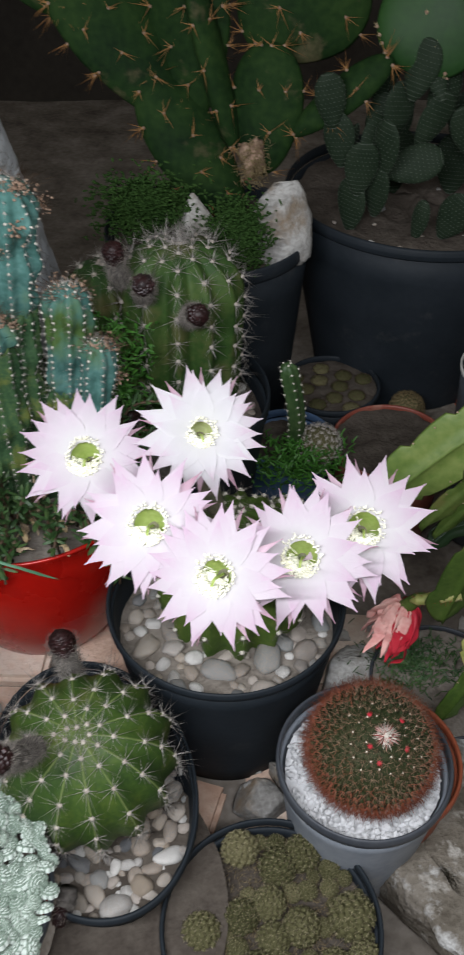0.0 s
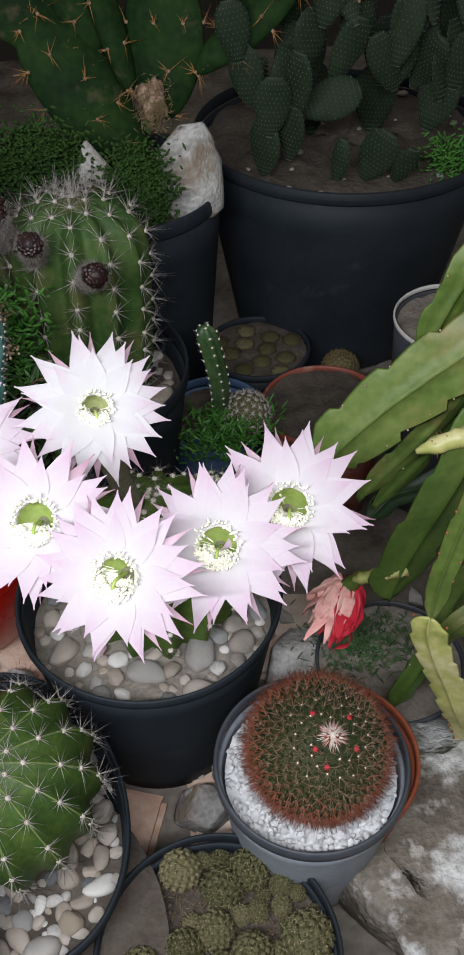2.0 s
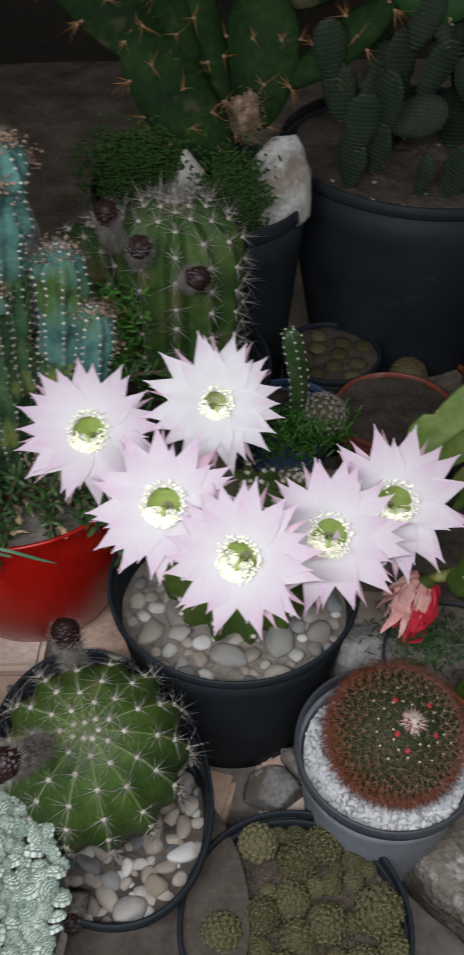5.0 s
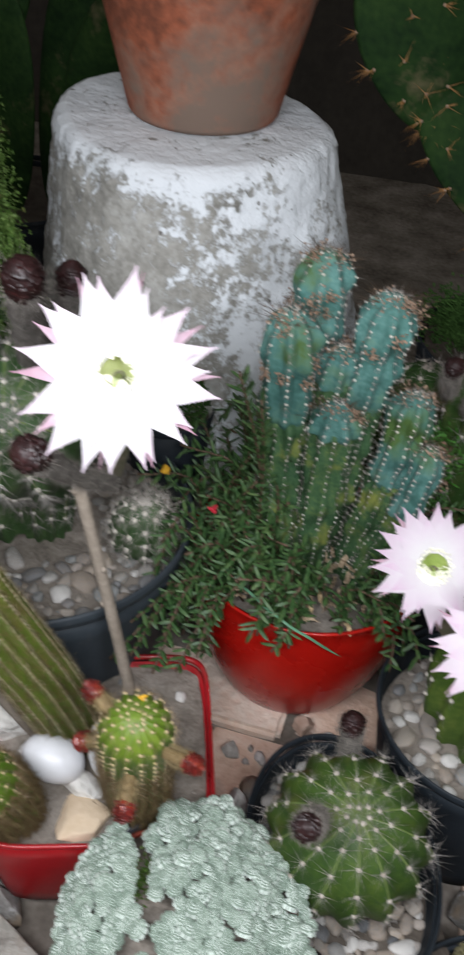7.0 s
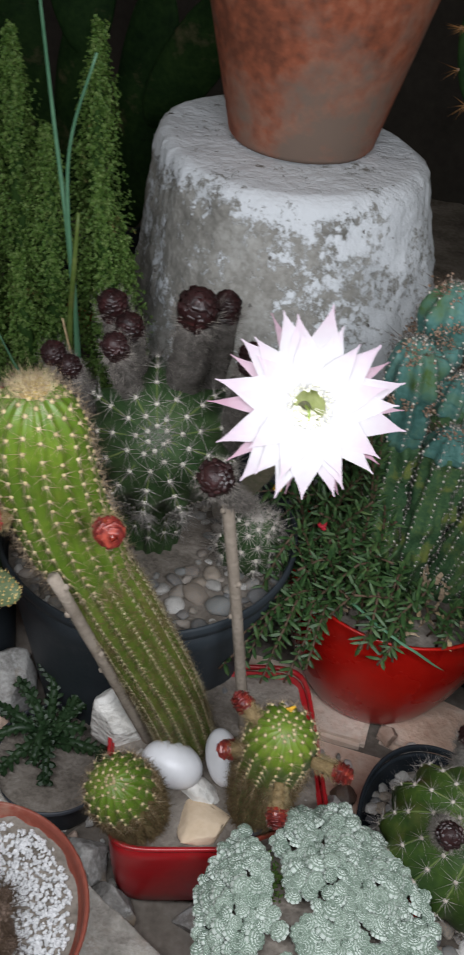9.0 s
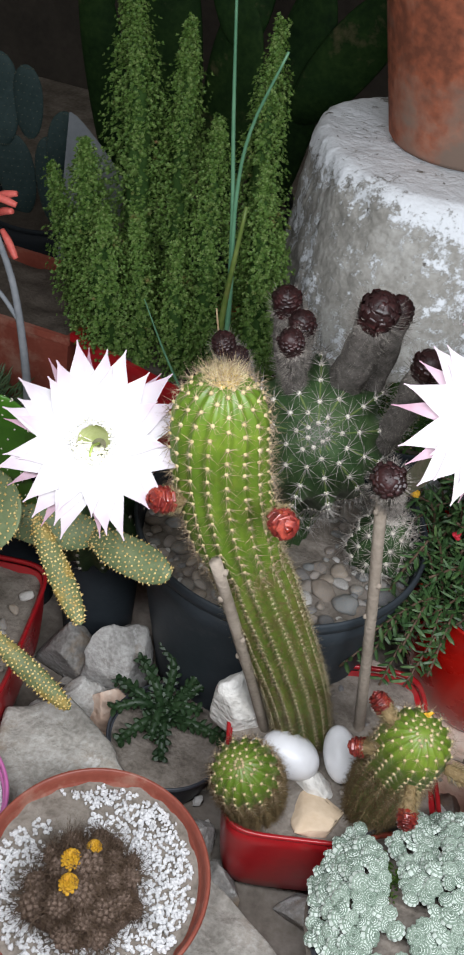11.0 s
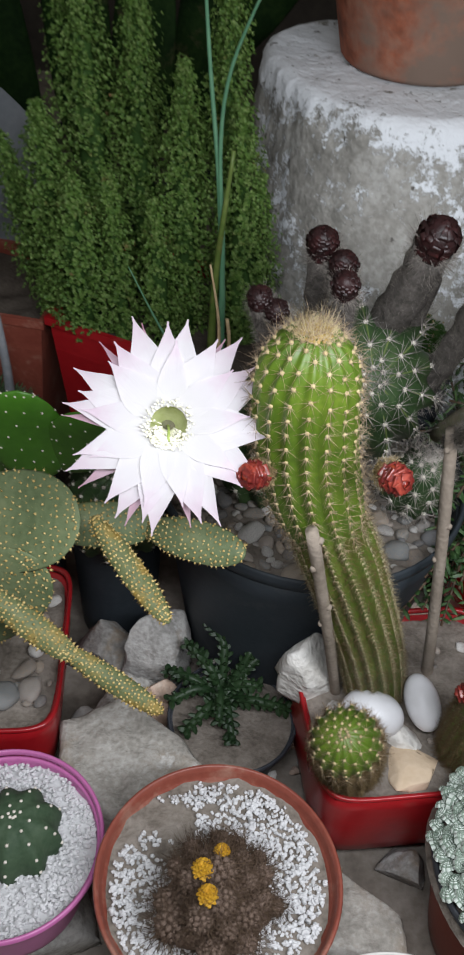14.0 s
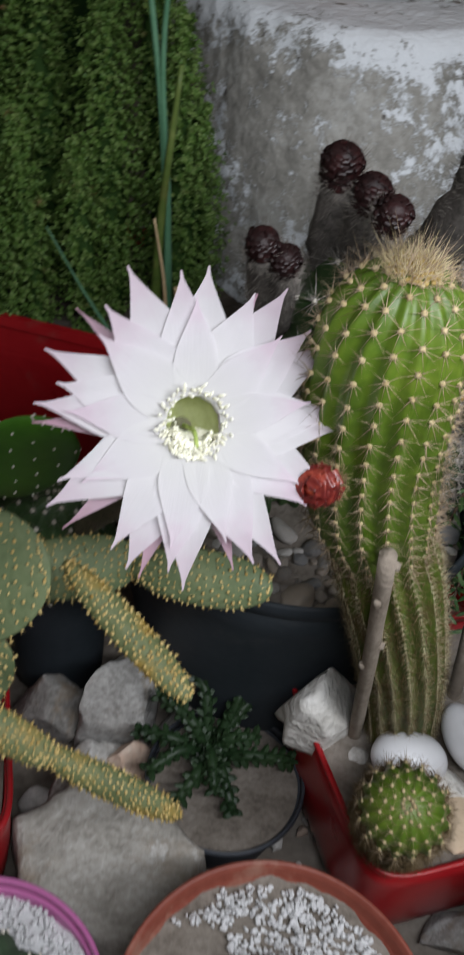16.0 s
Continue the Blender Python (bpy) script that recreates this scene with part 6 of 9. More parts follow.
# ---- the large black pot: dark globe with wine-red buds and one white flower ----
def budding_pot():
    c = (-0.527, 0.655)
    t = thing("potted_budding_cactus", (c[0], c[1], GROUND), "dark globe cactus with wine-red buds and white flower, black pot", "potted cactus")
    pot(t, (c[0], c[1], GROUND), 0.172, 0.128, 0.236, M["black_pot_lit"], band=0.016, lip=0.005)
    soil(t, c, 0.160, 0.194, M["soil"])
    ribbed_cactus(t, [(-0.528, 0.672, 0.185), (-0.519, 0.652, 0.31), (-0.504, 0.597, 0.400), (-0.487, 0.527, 0.455)], [(0, 0.030), (0.10, 0.040), (0.15, 0.060), (0.20, 0.074)] + dome_profile(0.325, 0.055, 0.077, 0.072)[3:], 13, 0.17, M["skin_dark"], 0.021, (10, (0.011, 0.025), 0.00040, 0.6, 2, M["spine_grey"], 0.8), areole=0.0026, seed=12, rings=50, per=8, crown=0.975, ridge=True)
    ribbed_cactus(t, [(-0.575, 0.665, 0.20), (-0.60, 0.655, 0.33)], ball_profile(0.055, 0.14, 0.4), 12, 0.2, M["skin_dark"], 0.022, (9, (0.009, 0.016), 0.00035, 0.4, 1, M["spine_white"], 0.6), seed=13, rings=30, name="cactus_offset")
    ribbed_cactus(t, [(-0.415, 0.675, 0.20), (-0.405, 0.655, 0.275)], ball_profile(0.036, 0.08, 0.4), 11, 0.2, M["skin_dark"], 0.02, (16, (0.014, 0.028), 0.00034, 0.6, 2, M["spine_white"], 0.8), seed=14, rings=26, name="cactus_offset")
    pebbles(t, ring_area(c, 0.159, 0.058, (-0.524, 0.668)), 0.194, 280, (0.009, 0.015), PEBBLES_PALE, seed=16, tight=0.72)
    buds = (
        ((-0.492, 0.615, 0.43), (-0.463, 0.535, 0.580), 0.0150, 0.0200), ((-0.468, 0.61, 0.42), (-0.455, 0.605, 0.545), 0.0110, 0.0165),
        ((-0.540, 0.63, 0.42), (-0.548, 0.580, 0.540), 0.0115, 0.0160), ((-0.532, 0.62, 0.42), (-0.529, 0.568, 0.530), 0.0100, 0.0145),
        ((-0.526, 0.60, 0.43), (-0.524, 0.518, 0.542), 0.0100, 0.0130), ((-0.575, 0.64, 0.36), (-0.592, 0.552, 0.498), 0.0090, 0.0130), ((-0.565, 0.63, 0.37), (-0.577, 0.550, 0.490), 0.0090, 0.0120),
        ((-0.440, 0.60, 0.40), (-0.412, 0.535, 0.545), 0.0110, 0.0170), ((-0.405, 0.57, 0.37), (-0.409, 0.42, 0.515), 0.007, 0.0160),
    )
    for k, (a, b, rs, rh) in enumerate(buds):
        spent_bud(t, a, b, rs, rh, 40 + k)
    flower(t, (-0.353, 0.435, 0.586), V3(-0.24, -0.06, 0.93) - V3(-0.353, 0.435, 0.586), 0.0645, "white", 61, (-0.415, 0.59, 0.36))


budding_pot()


# ---- the square red pot: leaning column, two small columns, eggs of stone ----
def column_box():
    c = (-0.388, 0.476)
    t = thing("potted_column_cactus", (c[0], c[1], GROUND), "golden-spined column cactus leaning in a square dark red pot", "potted cactus")
    inside = square_pot(t, c, 0.226, 18, 0.102, GROUND + 0.002, M["dark_red"], taper=0.90)
    axis = [(-0.418, 0.487, 0.07), (-0.440, 0.470, 0.175), (-0.480, 0.438, 0.31), (-0.521, 0.414, 0.425), (-0.536, 0.396, 0.510), (-0.537, 0.387, 0.580)]
    ax = Axis(axis)
    L = ax.length
    # two years' growth: the dull old stem below, the bright column above, with a neck between
    neck = L * 0.60
    low_axis = [ax.at(neck * 1.09 * u / 5)[0] for u in range(6)]
    high_axis = [ax.at(neck + (L - neck) * u / 4)[0] for u in range(5)]
    H = Axis(high_axis).length
    foot = Axis(low_axis).length
    stem, stem_body = ribbed_cactus(t, low_axis, [(0, 0.030), (foot * 0.3, 0.033), (foot * 0.85, 0.0345), (foot, 0.0315)], 17, 0.13, M["skin_aged"], 0.0072, (7, (0.004, 0.010), 0.00013, 0.6, 1, M["spine_pale"], 1.0), areole=0.0009, wool=M["spine_pale"], seed=22, name="old_stem", rings=60, per=6, s0=0.02, label="dull olive old growth with close rows of short spines")
    prof = [(0, 0.0285), (H * 0.08, 0.0335), (H * 0.25, 0.0380), (H * 0.65, 0.0385)]
    for k in range(1, 10):
        a = k / 9 * math.pi / 2
        prof.append((H - 0.045 + 0.05 * math.sin(a), max(0.0375 * math.cos(a), 0.0005)))
    ob, body = ribbed_cactus(t, high_axis, prof, 17, 0.12, M["skin_gold"], 0.0125, (9, (0.006, 0.017), 0.00020, 0.7, 1, M["spine_tan"], 1.3), areole=lambda s: 0.0012 + 0.0007 * s, wool=M["areole_gold"], seed=21, name="column", rings=60, per=6, s0=0.03, label="bright green ribbed column with straw spines")
    q = random.Random(2)
    top, _, _, tt = ax.at(L)
    px, py = unit(np.cross(tt, (0, 1, 0.2))), None
    py = np.cross(tt, px)

    def on_crown(limit):
        e, g = limit * math.sqrt(q.random()), q.uniform(0, 6.28)
        out = px * math.cos(g) + py * math.sin(g)
        return top + tt * (0.0052 - 13.0 * e * e) + out * e, out * (e / limit)
    P, D = [], []
    for _ in range(330):
        p, out = on_crown(0.0135)
        P.append(p), D.append(tt + out * q.uniform(0.2, 1.6) + V3(q.gauss(0, 0.35), q.gauss(0, 0.35), 0))
    part("crown_spines", spikes(MB(), P, D, np.array([q.uniform(0.004, 0.011) if q.random() < 0.8 else q.uniform(0.012, 0.020) for _ in P]), 0.00020), M["spine_gold"], ob, "tuft of straw spines on the crown", kind="stuff")
    part("crown_wool", beads(MB(), [on_crown(0.0115)[0] for _ in range(260)], [q.uniform(0.0008, 0.0016) for _ in range(260)]), M["crown_wool"], ob, kind="stuff")
    # fuzzy brown foot
    P, D, Ln = [], [], []
    for k in range(9000):
        p, nrm, up = stem_body.point(stem_body.arc[-1] * q.random() ** 1.1, q.uniform(0, 6.28))
        P.append(p), D.append(nrm * q.uniform(0.15, 0.9) + up * q.uniform(-1, 1) + np.cross(nrm, up) * q.uniform(-1, 1)), Ln.append(q.uniform(0.004, 0.011))
    part("fuzz", spikes(MB(), P, D, Ln, 0.00026), M["fuzz"], stem, kind="stuff")
    red_bud(t, (-0.470, 0.356, 0.499), (0.5, -0.75, 0.35), 0.0108, 1)
    red_bud(t, (-0.562, 0.360, 0.477), (-0.55, -0.7, 0.35), 0.0104, 2)
    # the short columns
    for k, (axis, r, buds) in enumerate((
        ([(-0.330, 0.430, 0.075), (-0.327, 0.405, 0.19), (-0.317, 0.374, 0.310)], 0.032, ((-0.356, 0.388, 0.306), (-0.360, 0.376, 0.256), (-0.268, 0.360, 0.290), (-0.309, 0.326, 0.262))),
        ([(-0.440, 0.386, 0.080), (-0.449, 0.366, 0.15), (-0.459, 0.343, 0.209)], 0.033, ()),
    )):
        ax2 = Axis(axis)
        L2 = ax2.length
        ob2, body2 = ribbed_cactus(t, axis, dome_profile(L2, r * 0.72, r, r * 0.95), 17, 0.13, M["skin_gold"], 0.0115, (9, (0.005, 0.013), 0.00016, 0.5, 1, M["spine_tan"], 0.6), areole=lambda s: 0.0008 + 0.0007 * min(1, max(0, (s - 0.4) / 0.4)), wool=M["areole_gold"], seed=23 + k, name="short_column", rings=50, low=(0.5, 0.8, M["spine_hair"]))
        P, D, Ln = [], [], []
        for j in range(9000):
            p, nrm, up = body2.point(body2.arc[-1] * 0.66 * q.random() ** 1.0, q.uniform(0, 6.28))
            P.append(p), D.append(nrm * q.uniform(0.2, 1.0) + up * q.uniform(-1, 1) + np.cross(nrm, up) * q.uniform(-0.8, 0.8)), Ln.append(q.uniform(0.005, 0.013))
        part("fuzz", spikes(MB(), P, D, Ln, 0.00026), M["fuzz"], ob2, kind="stuff")
        for j, p in enumerate(buds):
            axis_pt = np.array(axis[2])
            red_bud(t, p, np.array(p) - (axis_pt - V3(0, 0, 0.03)), 0.0086, 10 + j, 2.7)
    p = V3(-0.318, 0.392, 0.312)
    part("yellow_flower", ribbon(MB(), [p - V3(0.003, 0, 0.008), p + V3(0, 0, 0.0), p + V3(0.004, 0.001, 0.003)], 0.006, 0.001, (0, -0.8, 0.6), end=0.6), M["yellow_petal"], t, "withered yellow flower")
    pebbles(t, (lambda x, y, s: inside(x, y, s), c[0] - 0.12, c[0] + 0.12, c[1] - 0.12, c[1] + 0.12), 0.088, 16, (0.003, 0.007), PEBBLES_PALE, seed=33)
    # two cut sticks stuck into the soil
    for pts, r, nodes in (([(-0.458, 0.482, 0.06), (-0.486, 0.425, 0.24), (-0.517, 0.366, 0.425)], 0.0058, 5), ([(-0.362, 0.522, 0.06), (-0.388, 0.513, 0.25), (-0.416, 0.506, 0.432)], 0.0062, 4)):
        mb = tube(MB(), pts, lambda u: r * (1.0 - 0.1 * u), 12, 0.12, r * 900)
        ax3 = Axis(pts)
        for i in range(nodes):
            cpt, x, y, tt = ax3.at(ax3.length * (0.5 + 0.5 * (i + 0.6) / nodes))
            a = i * 2.3 + 3.5
            mb.add(BEAD[0] * V3(0.0032, 0.0032, 0.0042) + cpt + (x * math.cos(a) + y * math.sin(a)) * r * 0.9, BEAD[1])
        st = solo("stick", mb, M["stick"], "grey-brown cut stick stuck upright in the soil", "stick", group="sticks in the square red pot")
    for k, (p, size, turn, tilt) in enumerate((((-0.425, 0.437, 0.113), (0.033, 0.024, 0.024), 0, 0.2), ((-0.376, 0.455, 0.122), (0.030, 0.0175, 0.0185), -62, 0.5))):
        v, f = blob(4, (1, 1, 1), 0.05, 3.0 + k, 0.7)
        e = np.array(Euler((0, tilt, radians(turn))).to_matrix())
        solo("egg_stone", MB().add((v * np.array(size)) @ e.T + V3(*p), f), M["egg"], "smooth white egg-shaped stone on the soil", "stone", group="egg stones")
    solo("stone", rock("stone", (-0.494, 0.485, 0.075), (0.048, 0.038, 0.070), M["quartz"], "", 3.3, 30), M["quartz"], "rough white limestone lump beside the column cactus", "stone")
    solo("stone", rock("stone", (-0.465, 0.505, 0.078), (0.022, 0.02, 0.022), M["stone_white"], "", 4.3, 30), M["stone_white"], "small rough white stone beside the column cactus", "stone")
    solo("stone", rock("stone", (-0.377, 0.398, 0.078), (0.034, 0.042, 0.018), M["stone_cream"], "", 5.1, 12, 0.35), M["stone_cream"], "flat cream sandstone piece on the soil", "stone")
    solo("stone", rock("stone", (-0.393, 0.432, 0.080), (0.026, 0.022, 0.020), M["quartz"], "", 6.7, 10), M["quartz"], "small white quartz lump between the egg stones", "stone")
    solo("stone", rock("stone", (-0.462, 0.452, 0.080), (0.014, 0.012, 0.012), M["stone_white"], "", 7.7, 10), M["stone_white"], "small pale stone on the soil", "stone")


column_box()


# ---- the silvery rosette cushion ----
def rosette_mesh(seed):
    """A small open rosette as one skin: four whorls of cupped leaves round a dark eye; the leaf rims are pale."""
    q = random.Random(seed)
    n, rings, whorls = 45, 17, ((5, 0.0), (7, 0.6), (8, 0.2), (9, 0.5))
    v, pale, f = [], [], []
    for i in range(rings):
        u = i / (rings - 1)
        w = min(3, int(u * 4))
        e = u * 4 - w
        count, ph = whorls[w]
        for j in range(n):
            a = j / n * 2 * math.pi
            leaf = abs(math.cos((a * count + ph + seed) / 2)) ** 0.6
            rad = (0.06 + 1.0 * u) * (1 - 0.16 * (1 - leaf) * u)
            z = 0.62 * math.sqrt(max(0.0, 1 - u * u)) + (0.16 * e ** 1.5 * leaf - 0.10 * (1 - leaf)) * (1 - 0.3 * u) + 0.02 * q.uniform(-1, 1)
            v.append((rad * math.cos(a), rad * math.sin(a), z if i < rings - 1 else -0.15))
    for i in range(rings - 1):
        u = (i + 0.5) / (rings - 1) * 4
        for j in range(n):
            k = (j + 1) % n
            f.append((i * n + j, i * n + k, (i + 1) * n + k, (i + 1) * n + j))
            count, ph = whorls[min(3, int(u))]
            leaf = abs(math.cos(((j + 0.5) / n * 2 * math.pi * count + ph + seed) / 2))
            pale.append(1 if (u % 1 > 0.70 and leaf > 0.3) else 0)
    f.append(tuple(range(n))[::-1])
    me = mesh_of("rosette", MB().add(v, f), [M["rosette"], M["rosette_spine"]], smooth=False)
    me.polygons.foreach_set("material_index", pale + [0])
    me.update()
    return me


def silver_cushion():
    c = (-0.252, 0.318)
    t = thing("potted_silver_cactus", (c[0], c[1], GROUND), "silvery green rosette cactus cushion in a red-brown pot", "potted cactus")
    pot(t, (c[0], c[1], GROUND), 0.108, 0.080, 0.108, M["clay_red"], M["grey_rim"], band=0.010, lip=0.004)
    soil(t, c, 0.102, 0.090, M["soil"])
    kinds = [rosette_mesh(50 + k) for k in range(4)]
    q = random.Random(17)
    done, tries = [], 0
    while len(done) < 700 and tries < 60000:
        tries += 1
        a, d = q.uniform(0, 6.28), 0.108 * math.sqrt(q.random())
        x, y = c[0] + d * math.cos(a), c[1] + d * math.sin(a)
        gap = abs((x + 0.288) + (y - 0.315) * 0.45)
        if gap < 0.006 * (1 + 0.9 * n3((x, y, 0), 55, 2)) + 0.004 and y < 0.385 or math.hypot(x + 0.268, y - 0.305) < 0.010 or math.hypot(x + 0.285, y - 0.27) < 0.014:
            continue
        if math.hypot(x + 0.315, y - 0.395) < 0.02:
            continue
        z = 0.096 + 0.068 * max(0.0, 1 - (d / 0.122) ** 2) ** 0.7 + 0.022 * n3((x, y, 0), 26, 3)
        r = q.uniform(0.0062, 0.0098)
        if any((x - i) ** 2 + (y - j) ** 2 + (z - l) ** 2 < ((r + k) * 0.62) ** 2 for i, j, l, k in done):
            continue
        done.append((x, y, z, r))
        lean = Euler((-(y - c[1]) * 6 + q.uniform(-0.5, 0.5), (x - c[0]) * 6 + q.uniform(-0.5, 0.5), q.uniform(0, 6)))
        place("rosette", q.choice(kinds), t, Matrix.Translation((x, y, z)) @ lean.to_matrix().to_4x4() @ Matrix.Scale(r, 4))
    prof = [(0.0005, 0.050)] + [(0.108 * k / 10, 0.050 * max(0.0, 1 - (k / 10) ** 2) ** 0.75) for k in range(1, 11)]
    part("cushion_core", lathe(MB(), prof[::-1], (c[0], c[1], 0.084), 48, 0.08, 1.0), M["soil"], t)
    mb = MB()
    B = [V3(-0.300 + q.gauss(0, 0.007), 0.335 + q.gauss(0, 0.012), 0.118 + q.uniform(0, 0.012)) for _ in range(260)]
    fingers(mb, B, [V3(q.uniform(-1, 1), q.uniform(-1, 1), q.uniform(0.3, 1.2)) for _ in B], (0.004, 0.008), 0.0013, q)
    part("green_sprigs", mb, M["leaf_plume"], t, "yellow-green sprigs in the gap", kind="stuff", smooth=False)


silver_cushion()


# ---- the brown bowl of white chips, the pink pot ----
def brown_bowl():
    c = (-0.544, 0.225)
    b = 0.072
    t = thing("potted_brown_cactus", (c[0], c[1], b), "brown spiny cactus clump with yellow flowers in bowl of white chips", "potted cactus")
    h = 0.148 - b
    prof = [(0, 0), (0.072, 0), (0.076, 0.004), (0.086, h * 0.4), (0.094, h * 0.8), (0.0985, h * 0.86), (0.1030, h * 0.90), (0.1042, h * 0.97), (0.1030, h), (0.1005, h * 0.99), (0.0990, h * 0.90), (0.088, h * 0.6), (0.0, h * 0.55)]
    part("bowl", lathe(MB(), prof, (c[0], c[1], b), 96), M["brown_bowl"], t)
    soil(t, c, 0.0988, 0.134, M["soil"])

    def test(x, y, s):
        d = math.hypot(x - c[0], y - c[1])
        a = math.atan2(y - c[1], x - c[0])
        keep = n3((x, y, 0), 30, 6) + 0.7 * n3((x, y, 0), 110, 8)
        bare = 2.2 + 0.25 * n3((d, 0, 0), 40, 2) < a < 2.95 and d > 0.040
        return 0.030 < d < 0.094 - s and keep > (0.55 if bare else -0.42 + max(0.0, d - 0.075) * 22)
    gravel(t, (test, c[0] - 0.09, c[0] + 0.09, c[1] - 0.09, c[1] + 0.09), 0.135, 2500, (0.0014, 0.0030), 290, 9)
    q = random.Random(8)
    k = V3(-0.541, 0.205, 0.135)
    heads = [head_mesh("cactus_head", 1.0, 4, 8, 2.6, M["brown_body"], M["spine_deep"], 70 + j, 0.032, (0.4, 1.6), 5, 0.42) for j in range(3)]
    done = []
    for j in range(260):
        a, d = q.uniform(0, 6.28), 0.046 * math.sqrt(q.random())
        r = q.uniform(0.0055, 0.0125)
        x, y = k[0] + d * math.cos(a), k[1] + d * math.sin(a) * 0.92
        z = k[2] + 0.050 * max(0, 1 - (d / 0.055) ** 2) ** 0.6 + q.uniform(-0.006, 0.006)
        if any(math.hypot(x - e, y - f) < (r + g) * 0.8 for e, f, g in done):
            continue
        done.append((x, y, r))
        place("cactus_head", q.choice(heads), t, Matrix.Translation((x, y, z)) @ Euler((-(y - k[1]) * 14, (x - k[0]) * 14, q.uniform(0, 6))).to_matrix().to_4x4() @ Matrix.Scale(r, 4))
    part("stem_mass", MB().add(blob(3, (0.046, 0.043, 0.042), 0.25, 4)[0] + k, blob(3)[1]), M["brown_body"], t)
    for x, y, z, r in ((-0.556, 0.206, 0.194, 0.0120), (-0.548, 0.187, 0.194, 0.0115), (-0.544, 0.224, 0.193, 0.0085)):
        mb = MB()
        for j in range(46):
            a, s = j * 2.4, math.sqrt((j + 0.5) / 46)
            d = V3(math.cos(a) * s * 0.8, math.sin(a) * s * 0.8, 1.25 - 1.1 * s * s)
            ribbon(mb, [(x, y, z - 0.003), V3(x, y, z - 0.002) + d * r * 0.6, V3(x, y, z) + d * r], 0.0042, 0.0006, unit(V3(0, 0, 1) - d * 0.3), end=0.3)
        part("yellow_flower", mb, M["yellow_petal"], t, "small yellow many-petalled flower")


brown_bowl()


def pink_pot():
    c = (-0.737, 0.229)
    t = thing("potted_star_cactus", (c[0], c[1], 0.03), "dark globe cactus with white dots in a pink gravel-filled pot", "potted cactus")
    pot(t, (c[0], c[1], 0.03), 0.089, 0.068, 0.122, M["pink_plastic"], band=0.008, lip=0.0035)
    soil(t, c, 0.082, 0.104, M["gravel"])
    gravel(t, ring_area(c, 0.083, 0.034, (-0.730, 0.240)), 0.105, 1500, (0.0019, 0.0033), 290, 12)
    k = (-0.730, 0.240)
    ribbed_cactus(t, [(k[0], k[1], 0.095), (k[0], k[1], 0.15)], ball_profile(0.044, 0.050, 0.4), 9, 0.16, M["skin_star"], 0.014, (4, (0.001, 0.002), 0.0002, 0.5, 0, M["spine_white"], 0.7), areole=0.0017, seed=71, rings=24)


pink_pot()


# ---- the toothed dark succulent in its small pot ----
def toothed_pot():
    c = (-0.568, 0.463)
    t = thing("potted_toothed_succulent", (c[0], c[1], GROUND), "dark green toothed succulent trailing over a small soil-filled pot", "potted succulent")
    pot(t, (c[0], c[1], GROUND), 0.073, 0.055, 0.022, M["grey_rim"], band=0.008, lip=0.003)
    soil(t, c, 0.069, 0.012, M["soil"], lump=0.003)
    q = random.Random(23)
    root = V3(-0.585, 0.485, 0.015)
    ends = ((-0.613, 0.545, 0.070), (-0.531, 0.538, 0.062), (-0.649, 0.494, 0.036), (-0.613, 0.428, 0.030), (-0.562, 0.426, 0.030),
            (-0.511, 0.478, 0.032), (-0.560, 0.518, 0.072), (-0.580, 0.436, 0.048), (-0.545, 0.485, 0.055), (-0.632, 0.520, 0.055), (-0.636, 0.455, 0.040))
    for k, end in enumerate(ends):
        end = V3(*end)
        mid = (root + end) / 2 + V3(q.uniform(-0.008, 0.008), q.uniform(-0.008, 0.008), q.uniform(0.012, 0.026))
        pts = [root + (end - root) * 0.05, mid, end]
        ax = Axis(pts)
        ob = part("stem", tube(MB(), pts, lambda u: 0.0062 * (1 - 0.3 * u), 8, 0.25, k), M["leaf_fern"], t)
        B, D = [], []
        n = int(ax.length / 0.0085)
        for i in range(1, n + 1):
            cc, x, y, tt = ax.at(ax.length * i / n)
            for e in range(4):
                aa = e * math.pi / 2 + 0.4 + (i % 2) * 0.35
                B.append(cc)
                D.append(x * math.cos(aa) + y * math.sin(aa) + tt * q.uniform(0.3, 0.7))
        part("tooth", fingers(MB(), B, D, (0.009, 0.0135), 0.0036, q), M["leaf_fern"], ob, "blunt fleshy teeth", kind="stuff", smooth=False)


toothed_pot()


